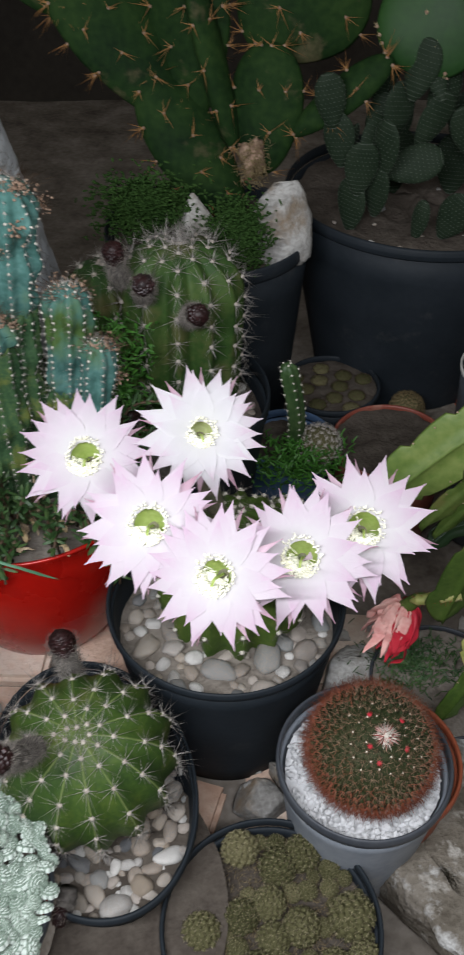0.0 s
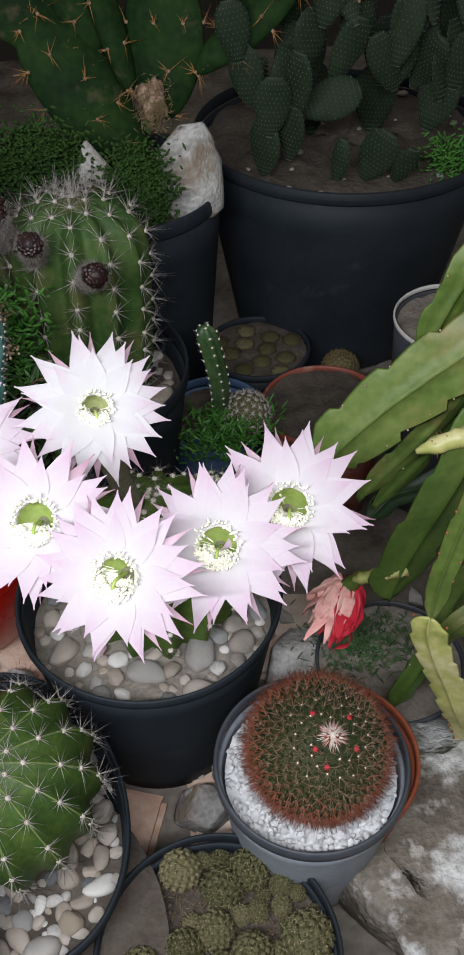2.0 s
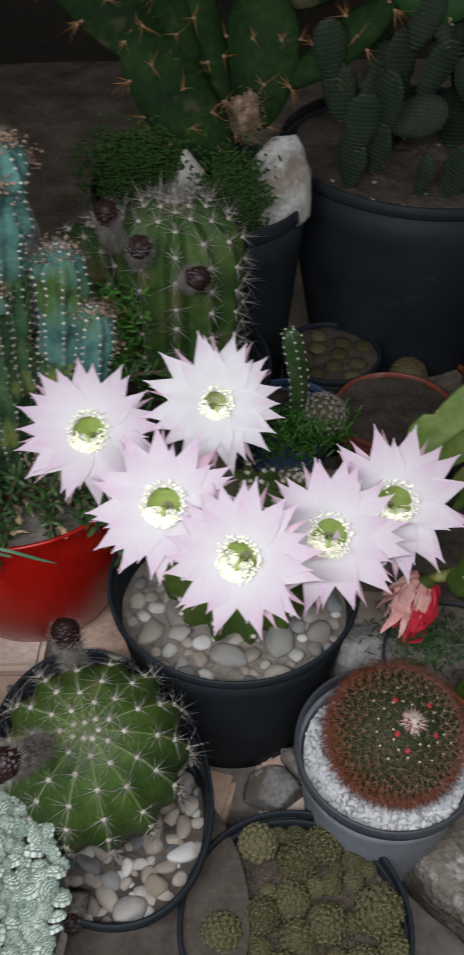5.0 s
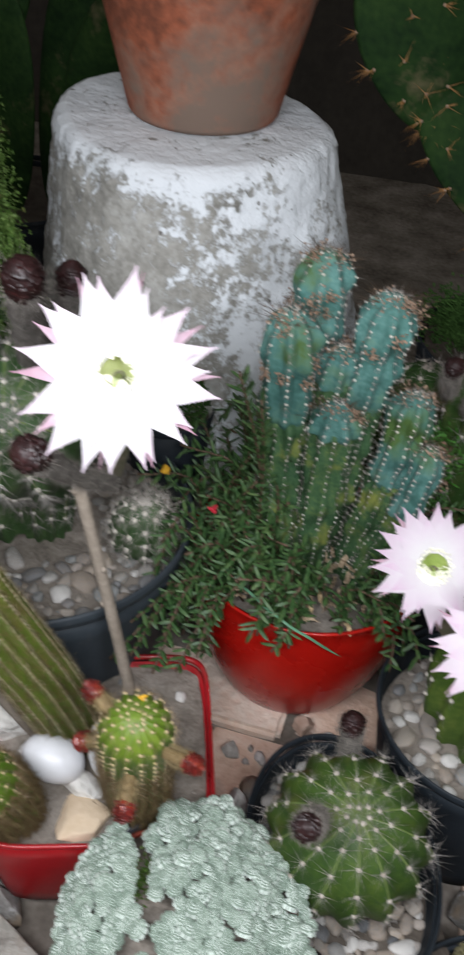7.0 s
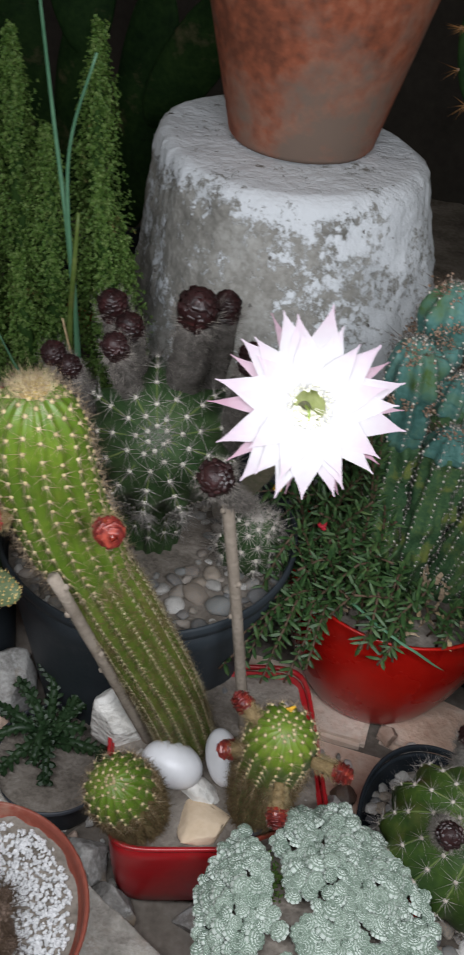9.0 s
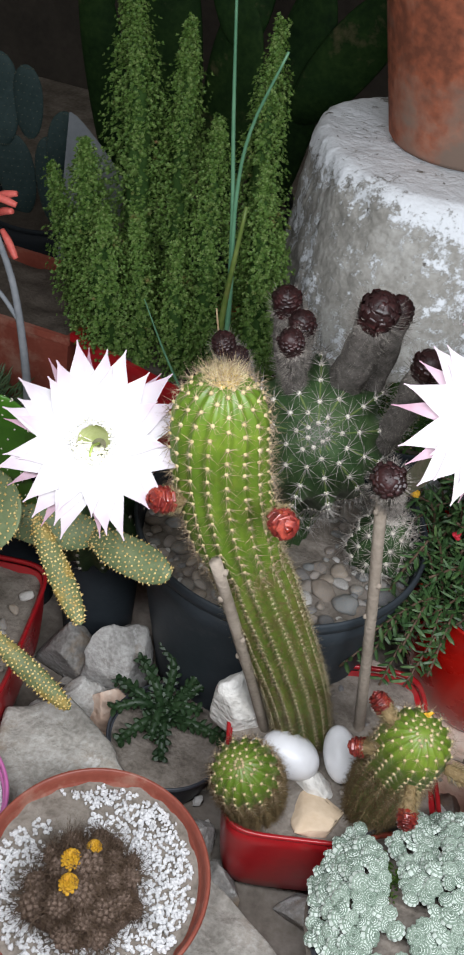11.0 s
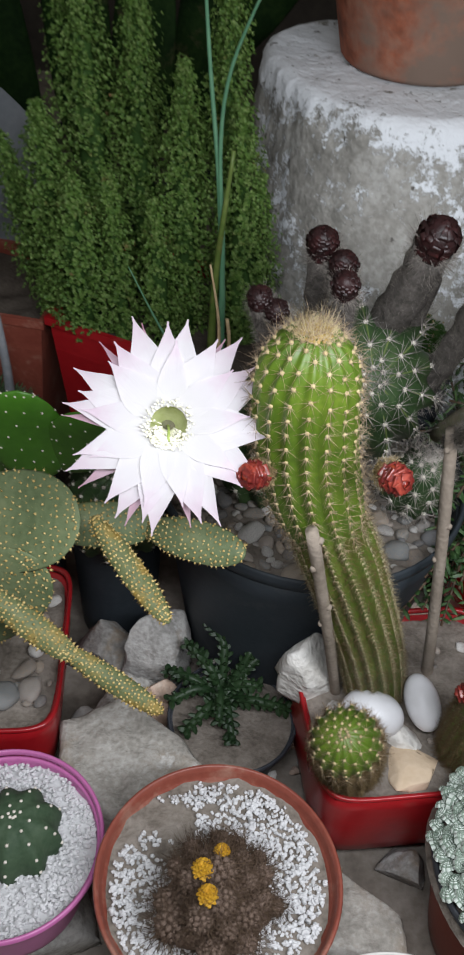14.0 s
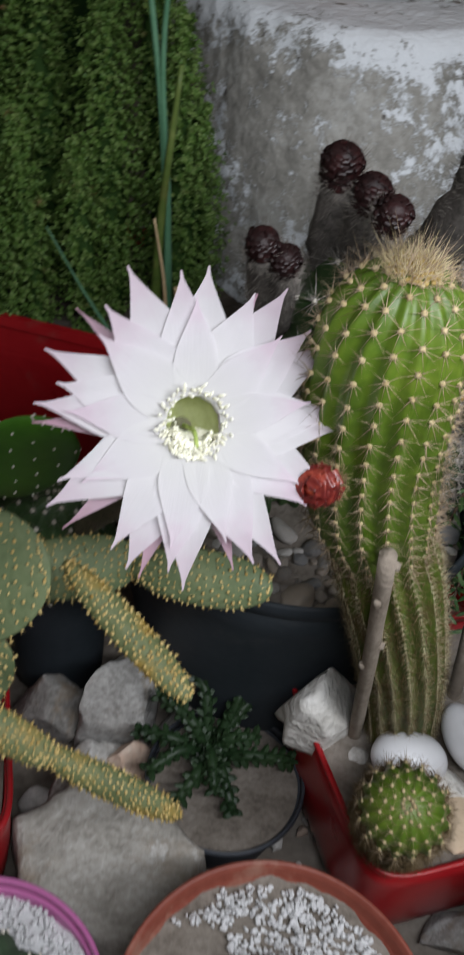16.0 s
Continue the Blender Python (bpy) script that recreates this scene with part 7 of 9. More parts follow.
# ---- the gold-dotted pads in the second square pot ----
def gold_pads():
    c = (-0.868, 0.443)
    t = thing("potted_gold_dotted_cactus", (c[0], c[1], GROUND), "grey-green padded cactus with golden dots in a square red pot", "potted cactus")
    inside = square_pot(t, c, 0.224, 13, 0.092, GROUND + 0.01, M["dark_red"], taper=0.90)
    pebbles(t, (lambda x, y, s: inside(x, y, s) and (y < 0.44 or x > -0.80), c[0] - 0.12, c[0] + 0.12, c[1] - 0.12, c[1] + 0.12), 0.080, 46, (0.007, 0.020), PEBBLES_PALE, seed=44)
    face = V3(0.1, -0.72, 0.68)
    pads = (
        ((-0.830, 0.40, 0.22), (-0.80, 0.39, 0.38), 0.115, (0.15, -0.8, 0.6)),
        ((-0.825, 0.385, 0.335), (-0.705, 0.375, 0.385), 0.085, (0.1, -0.7, 0.7)),
        ((-0.815, 0.35, 0.235), (-0.735, 0.355, 0.345), 0.080, (0.3, -0.8, 0.5)),
        ((-0.735, 0.40, 0.345), (-0.655, 0.43, 0.335), 0.040, (0.1, -0.75, 0.65)),
        ((-0.655, 0.425, 0.335), (-0.572, 0.408, 0.343), 0.036, (0.0, -0.75, 0.65)),
        ((-0.690, 0.385, 0.375), (-0.618, 0.330, 0.338), 0.021, (0.3, -0.5, 0.8)),
        ((-0.765, 0.325, 0.335), (-0.690, 0.312, 0.290), 0.023, (0.2, -0.6, 0.8)),
        ((-0.700, 0.314, 0.296), (-0.617, 0.307, 0.245), 0.019, (0.2, -0.6, 0.8)),
        ((-0.835, 0.345, 0.20), (-0.790, 0.315, 0.29), 0.07, (0.2, -0.8, 0.6)),
    )
    for k, (a, b, width, fc) in enumerate(pads):
        a, b = np.array(a), np.array(b)
        ln_ = np.linalg.norm(b - a) * 1.1
        thick = 0.009 if width > 0.055 else 0.012
        mb, spot = pad_surface((a + b) / 2, b - a, fc, ln_, width, thick, 0.3)
        ob = part("pad", mb, M["pad_gold" if width > 0.03 else "pad_gold_finger"], t)
        gap = 0.0042 if width < 0.03 else 0.0052 if width < 0.055 else 0.0072
        dots = [(p + V3(*(rnd.gauss(0, gap * 0.13) for _ in range(3))), n) for p, n in pad_dots(spot, ln_, width, gap)]
        part("bristle_dots", beads(MB(), [p for p, _ in dots], [rnd.uniform(0.0007, 0.0013) for _ in dots]), M["glochid"], ob, "golden bristle dots", kind="stuff")
        q = random.Random(k)
        P, D, Ln = [], [], []
        for p, nrm in dots:
            for j in range(3):
                P.append(p)
                D.append(nrm + V3(q.uniform(-0.8, 0.8), q.uniform(-0.8, 0.8), q.uniform(-0.8, 0.8)))
                Ln.append(q.uniform(0.0016, 0.0032))
        part("bristles", spikes(MB(), P, D, Ln, 0.0005), M["glochid"], ob, kind="stuff")


gold_pads()


# ---- the small black pot behind: dark globe, green pads, the near white flower ----
def white_flower_pot():
    c = (-0.746, 0.628)
    t = thing("potted_white_flower_cactus", (c[0], c[1], GROUND), "dark globe cactus with one huge white flower in black pot", "potted cactus")
    pot(t, (c[0], c[1], GROUND), 0.060, 0.047, 0.160, M["black_pot_lit"])
    soil(t, c, 0.053, 0.140, M["soil_dark"])
    ribbed_cactus(t, [(-0.744, 0.620, 0.13), (-0.730, 0.565, 0.262)], ball_profile(0.060, 0.135, 0.45), 13, 0.18, M["skin_dark"], 0.019, (9, (0.005, 0.009), 0.0003, 0.3, 0, M["spine_dark"], 0.7), areole=0.0022, seed=81)
    flower(t, (-0.627, 0.365, 0.504), V3(-0.53, -0.05, 0.88) - V3(-0.632, 0.371, 0.507), 0.0715, "white", 93, (-0.705, 0.545, 0.245))


white_flower_pot()


def green_pads():
    c = (-0.870, 0.632)
    t = thing("potted_green_pad_cactus", (c[0], c[1], GROUND), "glossy green padded cactus with white dots in a black pot", "potted cactus")
    pot(t, (c[0], c[1], GROUND), 0.06, 0.048, 0.13, M["black_pot"])
    soil(t, c, 0.054, 0.11, M["soil_dark"])
    for k, (a, b, w, fc) in enumerate((((-0.862, 0.622, 0.10), (-0.805, 0.525, 0.30), 0.070, (0.1, -0.8, 0.6)), ((-0.795, 0.515, 0.285), (-0.787, 0.480, 0.412), 0.076, (0.15, -0.8, 0.55)), ((-0.765, 0.52, 0.30), (-0.715, 0.475, 0.405), 0.065, (0.3, -0.8, 0.5)))):
        a, b = np.array(a), np.array(b)
        ln_ = np.linalg.norm(b - a) * 1.1
        mb, spot = pad_surface((a + b) / 2, b - a, fc, ln_, w, 0.013, 0.3)
        ob = part("pad", mb, M["pad_green"], t)
        dots = pad_dots(spot, ln_, w, 0.02)
        part("dots", beads(MB(), [p for p, _ in dots], 0.0011), M["areole_white"], ob, kind="stuff")


green_pads()


# ---- the planters with leafy plumes ----
def plume(parent, foot, tip, r, seed):
    """A conical spire of tiny tufts on short side sprigs; its outline is uneven and runs out to a point."""
    q = random.Random(seed)
    foot, tip = np.array(foot, float), np.array(tip, float)
    mid = (foot + tip) / 2 + V3(q.uniform(-0.008, 0.008), q.uniform(-0.008, 0.008), 0)
    ax = Axis([foot, mid, tip])

    def width(u):
        return r * (0.62 + 0.38 * math.sin(min(1, u * 2.6) * math.pi / 2)) * (1 - max(0, (u - 0.35) / 0.65) ** 1.5 * 0.94)
    core = tube(MB(), [foot, mid, tip], lambda u: width(u) * 0.34, 10, 0.3, seed)
    ob = part("plume", core, M["leaf_core"], parent)
    v, f = [], []
    sprigs = int(300 * ax.length / 0.3 * r / 0.034)
    for k in range(sprigs):
        u = (k + q.random()) / sprigs
        c, x, y, t = ax.at(u * ax.length)
        a = k * 2.39996 + q.uniform(-0.4, 0.4)
        a0 = 1.3 * math.sin(a)
        d = x * math.cos(a) + y * math.sin(a)
        w = width(u) * (0.96 + 0.30 * n3((u * 9, a0, 0), 1.0, seed)) * q.uniform(0.80, 1.20)
        way = unit(d + t * q.uniform(0.5, 1.0))
        for e in range(9):
            reach = 0.30 + 0.70 * (e + q.random()) / 9
            p = c + d * w * reach + t * w * 0.55 * (reach - 0.5) + V3(q.gauss(0, 0.0030), q.gauss(0, 0.0030), q.gauss(0, 0.0030))
            b = basis(unit(way + V3(q.uniform(-0.5, 0.5), q.uniform(-0.5, 0.5), q.uniform(-0.3, 0.5))))
            s = q.uniform(0.0024, 0.0040)
            for j in range(6):
                g = j / 6 * 6.28 + q.uniform(-0.3, 0.3)
                dd = unit(b @ V3(math.cos(g), math.sin(g), q.uniform(0.3, 1.0)))
                side = unit(np.cross(dd, b[:, 2]))
                i = len(v)
                v += [p, p + dd * s * 0.6 + side * s * 0.30, p + dd * s * 1.15, p + dd * s * 0.6 - side * s * 0.30]
                f += [(i, i + 1, i + 2), (i, i + 2, i + 3)]
    part("leaves", MB().add(v, f), M["leaf_plume"], ob, "tiny crowded yellow-green leaves", kind="stuff", smooth=False)


def planter(name, a, b, depth, rim_z, mat, label):
    """A long trough from corner a to corner b of its front rim."""
    a, b = V3(*a, rim_z), V3(*b, rim_z)
    d = unit(b - a)
    n = V3(-d[1], d[0], 0)
    c = (a + b) / 2 + n * depth / 2
    t = thing(name, (c[0], c[1], GROUND), label, "planter")
    L = np.linalg.norm(b - a)
    h = rim_z - GROUND

    def loop(inset, z):
        return [c - d * (L / 2 - inset) - n * (depth / 2 - inset) + V3(0, 0, z - rim_z), c + d * (L / 2 - inset) - n * (depth / 2 - inset) + V3(0, 0, z - rim_z),
                c + d * (L / 2 - inset) + n * (depth / 2 - inset) + V3(0, 0, z - rim_z), c - d * (L / 2 - inset) + n * (depth / 2 - inset) + V3(0, 0, z - rim_z)]
    rows = [loop(0.03, GROUND), loop(0.002, rim_z - 0.012), loop(-0.003, rim_z - 0.011), loop(-0.003, rim_z), loop(0.004, rim_z), loop(0.005, rim_z - 0.05)]
    f = strip_faces(len(rows), 4)
    f.append((3, 2, 1, 0))
    part("trough", MB().add(np.concatenate(rows), f), mat, t, smooth=False)
    v, f = [], []
    k = 30
    for i in range(k + 1):
        for j in range(k + 1):
            p = c + d * (i / k - 0.5) * (L - 0.011) + n * (j / k - 0.5) * (depth - 0.011)
            v.append((p[0], p[1], rim_z - 0.02 + 0.006 * n3(p, 30, 2)))
    for i in range(k):
        for j in range(k):
            f.append((i * (k + 1) + j, (i + 1) * (k + 1) + j, (i + 1) * (k + 1) + j + 1, i * (k + 1) + j + 1))
    part("soil", MB().add(v, f), M["soil_dark"], t)
    return t


plum = planter("planter", (-0.878, 0.795), (-0.600, 0.725), 0.22, 0.284, M["dark_red"], "long dark red plastic trough full of upright leafy plumes")
for k, (x, y, z, fx, fy, r) in enumerate((
    (-0.884, 0.83, 0.528, -0.850, 0.84, 0.044), (-0.836, 0.79, 0.468, -0.825, 0.815, 0.050), (-0.880, 0.93, 0.700, -0.835, 0.90, 0.050), (-0.799, 0.92, 0.660, -0.770, 0.89, 0.040),
    (-0.728, 0.85, 0.585, -0.712, 0.85, 0.036), (-0.795, 0.79, 0.482, -0.782, 0.805, 0.021), (-0.693, 0.92, 0.680, -0.660, 0.885, 0.038), (-0.660, 0.84, 0.548, -0.645, 0.84, 0.034),
    (-0.935, 0.84, 0.484, -0.888, 0.85, 0.026), (-0.745, 0.80, 0.45, -0.735, 0.81, 0.028), (-0.640, 0.86, 0.47, -0.632, 0.86, 0.028),
)):
    plume(plum, (fx, fy, 0.262), (x, y, z), r * 1.13, 200 + k)

side_trough = planter("planter", (-1.16, 0.80), (-0.888, 0.800), 0.18, 0.272, M["brown_bowl"], "clay-coloured trough beside the red one")


def scallion():
    mb, t = MB(), thing("scallion", (-0.655, 0.765, 0.26), "thin green onion shoot with a dry yellow leaf", "onion plant")
    part("leaf", tube(mb, [(-0.655, 0.765, 0.262), (-0.660, 0.768, 0.38), (-0.672, 0.775, 0.50), (-0.690, 0.785, 0.62), (-0.710, 0.79, 0.80)], lambda u: 0.0042 * (1 - 0.75 * u), 8), M["scallion"], t)
    part("leaf", tube(MB(), [(-0.656, 0.765, 0.262), (-0.662, 0.768, 0.42), (-0.672, 0.775, 0.53), (-0.665, 0.77, 0.61), (-0.633, 0.756, 0.698)], lambda u: 0.0040 * (1 - 0.7 * u), 8), M["scallion"], t)
    part("leaf", tube(MB(), [(-0.668, 0.765, 0.29), (-0.667, 0.765, 0.40), (-0.657, 0.768, 0.533)], lambda u: 0.0052 * (1 - 0.6 * u), 8), M["leaf_epi"], t, "yellowing leaf")
    part("dry_leaf", tube(MB(), [(-0.657, 0.76, 0.27), (-0.66, 0.758, 0.34), (-0.672, 0.755, 0.41)], lambda u: 0.0026 * (1 - 0.6 * u), 6), M["dry_leaf"], t)
    part("dry_leaf", tube(MB(), [(-0.652, 0.762, 0.262), (-0.646, 0.758, 0.31), (-0.650, 0.756, 0.345)], 0.0022, 6), M["dry_leaf"], t)
    part("leaf", tube(MB(), [(-0.69, 0.745, 0.27), (-0.73, 0.752, 0.33), (-0.765, 0.76, 0.39)], lambda u: 0.0022 * (1 - 0.7 * u), 6), M["scallion"], t)


scallion()


def coral_flower():
    c = (-1.0, 0.745)
    t = thing("potted_coral_flower_succulent", (c[0], c[1], GROUND), "grey succulent with a coral-red flower spike", "potted succulent")
    pot(t, (c[0], c[1], GROUND), 0.085, 0.065, 0.15, M["black_pot"])
    soil(t, c, 0.077, 0.13, M["soil_dark"])
    q = random.Random(3)
    stalk = [(-0.912, 0.735, 0.14), (-0.905, 0.72, 0.26), (-0.915, 0.715, 0.38), (-0.935, 0.705, 0.465)]
    part("flower_stalk", tube(MB(), stalk, lambda u: 0.0065 - 0.003 * u, 10), M["wood_root"], t, "grey flower stalk")
    part("flower_stalk", tube(MB(), [(-0.908, 0.717, 0.33), (-0.935, 0.712, 0.37), (-0.97, 0.71, 0.385)], 0.003, 8), M["wood_root"], t)
    for k in range(13):
        p = V3(*stalk[3]) + V3(q.uniform(-0.02, 0.012), q.uniform(-0.01, 0.01), q.uniform(-0.02, 0.04))
        d = unit(V3(q.uniform(-1, 1), q.uniform(-0.6, 0.2), q.uniform(-0.7, 0.5)))
        part("coral_bloom", tube(MB(), [p, p + d * 0.016, p + d * 0.034 + V3(0, 0, -0.004)], lambda u: 0.0030 + 0.0016 * math.sin(u * 3), 8), M["coral"], t, "tubular coral bloom")
    mb = MB()
    B, D = [], []
    for k in range(900):
        a, d = q.uniform(0, 6.28), 0.10 * math.sqrt(q.random())
        B.append(V3(c[0] + 0.02 + d * math.cos(a), c[1] - 0.03 + d * math.sin(a), 0.14 + 0.10 * (1 - d / 0.11) * q.random()))
        D.append(V3(math.cos(a), math.sin(a), q.uniform(0.2, 1.4)))
    fingers(mb, B, D, (0.014, 0.03), 0.0012, q)
    part("narrow_leaves", mb, M["leaf_mat"], t, kind="stuff", smooth=False)


coral_flower()


# ---- the back row: ribbed barrel, great pads, bristly pads ----
def barrel_pot():
    c = (-0.082, 0.872)
    t = thing("potted_barrel_cactus", (c[0], c[1], GROUND), "tall green ribbed cactus with dark spent buds in a black pot", "potted cactus")
    pot(t, (c[0], c[1], GROUND), 0.128, 0.096, 0.205, M["black_pot"], band=0.02)
    soil(t, c, 0.118, 0.165, M["soil_dark"])
    ribbed_cactus(t, [(-0.060, 0.878, 0.15), (-0.055, 0.872, 0.395)], dome_profile(0.245, 0.062, 0.070, 0.055), 12, 0.24, M["skin_mid"], 0.026, (10, (0.013, 0.030), 0.00034, 0.5, 3, M["spine_grey"], 1.0), wool=M["wool_dull"], areole=0.0026, seed=92, per=8, crown=0.985)
    ribbed_cactus(t, [(-0.135, 0.90, 0.15), (-0.142, 0.895, 0.36)], dome_profile(0.21, 0.045, 0.050, 0.045), 10, 0.2, M["skin_mid"], 0.032, (10, (0.009, 0.018), 0.0003, 0.4, 1, M["spine_white"], 0.8), wool=M["wool_dull"], seed=93, name="cactus_offset", per=8)
    pebbles(t, ring_area(c, 0.117, 0.085, (-0.075, 0.885)), 0.165, 60, (0.011, 0.02), PEBBLES_PALE, seed=55)
    for k, (a, b) in enumerate((((-0.05, 0.82, 0.345), (-0.036, 0.785, 0.362), ), ((-0.09, 0.83, 0.36), (-0.088, 0.80, 0.385)), ((-0.115, 0.85, 0.36), (-0.118, 0.825, 0.405)), ((-0.12, 0.79, 0.20), (-0.111, 0.775, 0.235)))):
        spent_bud(t, a, b, 0.008, 0.0125, 60 + k)
    q = random.Random(6)
    mb = MB()
    B, D = [], []
    for k in range(900):
        x, y = -0.125 + q.gauss(0, 0.018), 0.80 + q.gauss(0, 0.012)
        B.append(V3(x, y, 0.19 + q.uniform(0, 0.15)))
        D.append(V3(q.uniform(-1, 1), q.uniform(-1, 0.3), q.uniform(0, 1.2)))
    fingers(mb, B, D, (0.006, 0.012), 0.0018, q)
    part("leafy_weed", mb, M["leaf_fresh"], t, "small fresh green weed", kind="stuff", smooth=False)


barrel_pot()


def far_thorns(spots, seed, length=(0.012, 0.034), count=6):
    q = random.Random(seed)
    P, D, Ln = [], [], []
    for p, nrm in spots:
        for k in range(count):
            P.append(p)
            D.append(nrm + V3(q.uniform(-0.8, 0.8), q.uniform(-0.8, 0.8), q.uniform(-0.8, 0.8)))
            Ln.append(q.uniform(*length))
    return spikes(MB(), P, D, Ln, 0.0007)


def great_pad_pot():
    c = (-0.030, 1.075)
    t = thing("potted_prickly_pear", (c[0], c[1], GROUND), "great dark prickly pear with long brown spines in black pot", "potted cactus")
    pot(t, (c[0], c[1], GROUND), 0.132, 0.10, 0.315, M["black_pot"], band=0.02)
    soil(t, c, 0.12, 0.30, M["soil_dark"], lump=0.008)
    pads = (
        ((0.005, 1.12, 0.30), (-0.100, 1.16, 0.455), 0.092, (0.25, -0.9, 0.35), 0.034),
        ((-0.080, 1.16, 0.43), (-0.205, 1.18, 0.60), 0.105, (0.3, -0.9, 0.3), 0.03),
        ((-0.055, 1.17, 0.42), (-0.065, 1.19, 0.62), 0.125, (-0.35, -0.9, 0.2), 0.03),
        ((0.0, 1.13, 0.40), (-0.045, 1.15, 0.575), 0.050, (0.9, -0.45, 0.2), 0.030),
        ((0.040, 1.12, 0.37), (0.045, 1.15, 0.50), 0.090, (-0.2, -0.9, 0.3), 0.03),
        ((0.030, 1.17, 0.505), (0.130, 1.18, 0.60), 0.165, (0.15, -0.95, 0.25), 0.026),
        ((0.080, 1.12, 0.415), (0.180, 1.12, 0.495), 0.045, (0.4, -0.5, 0.75), 0.024),
        ((0.180, 1.14, 0.515), (0.275, 1.13, 0.56), 0.135, (0.2, -0.85, 0.4), 0.024),
        ((-0.20, 1.17, 0.55), (-0.27, 1.15, 0.75), 0.15, (0.3, -0.9, 0.2), 0.028),
        ((-0.05, 1.2, 0.61), (-0.02, 1.22, 0.82), 0.16, (0.1, -0.9, 0.2), 0.028),
    )
    q = random.Random(12)
    for k, (a, b, w, fc, th) in enumerate(pads):
        a, b = np.array(a), np.array(b)
        ln_ = np.linalg.norm(b - a) * 1.15
        mb, spot = pad_surface((a + b) / 2, b - a, fc, ln_, w, th, 0.4, narrow=0.2)
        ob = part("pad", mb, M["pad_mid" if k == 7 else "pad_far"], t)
        dots = [d for d in pad_dots(spot, ln_, w, 0.042, sides=(1,)) if q.random() < 0.75]
        part("areoles", beads(MB(), [p for p, _ in dots], 0.0024), M["cork"], ob, kind="stuff")
        if k in (7,):
            part("spines", far_thorns(dots, k, (0.004, 0.008), 3), M["spine_gold"], ob, kind="stuff")
        else:
            part("spines", far_thorns(dots, k), M["spine_brown"], ob, "long brown spines", kind="stuff")
    part("corky_foot", MB().add(blob(3, (0.014, 0.014, 0.026), 0.6, 5, 1.6)[0] + V3(0.026, 1.105, 0.385), blob(3)[1]), M["cork"], t, "corky old stem")
    P = [V3(0.026, 1.095, 0.385) + V3(q.gauss(0, 0.009), q.gauss(0, 0.006), q.gauss(0, 0.013)) for _ in range(500)]
    part("corky_fibres", spikes(MB(), P, [V3(q.uniform(-1, 1), q.uniform(-1, 0), q.uniform(-1, 0.5)) for _ in P], np.array([q.uniform(0.005, 0.014) for _ in P]), 0.0006), M["spine_hair"], t, kind="stuff")
    # a mat of tiny green stems spills over the rim
    for k, (m, s, n) in enumerate((((0.004, 0.975, 0.345), (0.036, 0.018, 0.050), 900), ((-0.10, 1.0, 0.372), (0.060, 0.025, 0.042), 900))):
        mb = MB()
        P = [V3(*m) + V3(q.gauss(0, s[0] * 0.42), q.gauss(0, s[1] * 0.42), q.gauss(0, s[2] * 0.42)) for _ in range(n * 3)]
        fingers(mb, P, [V3(q.uniform(-1, 1), q.uniform(-1, 0.2), q.uniform(0, 1)) for _ in P], (0.004, 0.009), 0.0020, q)
        part("mat_of_stems", mb, M["leaf_core"], t, "mat of tiny green stems", kind="stuff")
    solo("stone", rock("stone", (0.060, 1.025, 0.292), (0.056, 0.050, 0.078), M["stone"], "", 8.9, 25, 0.75), M["stone"], "rough white limestone block set in the pot of the prickly pear", "stone")
    solo("stone", rock("stone", (-0.040, 0.995, 0.292), (0.036, 0.03, 0.075), M["stone_white"], "", 2.9, 10, 0.3), M["stone_white"], "small white limestone piece set in the pot", "stone")


great_pad_pot()


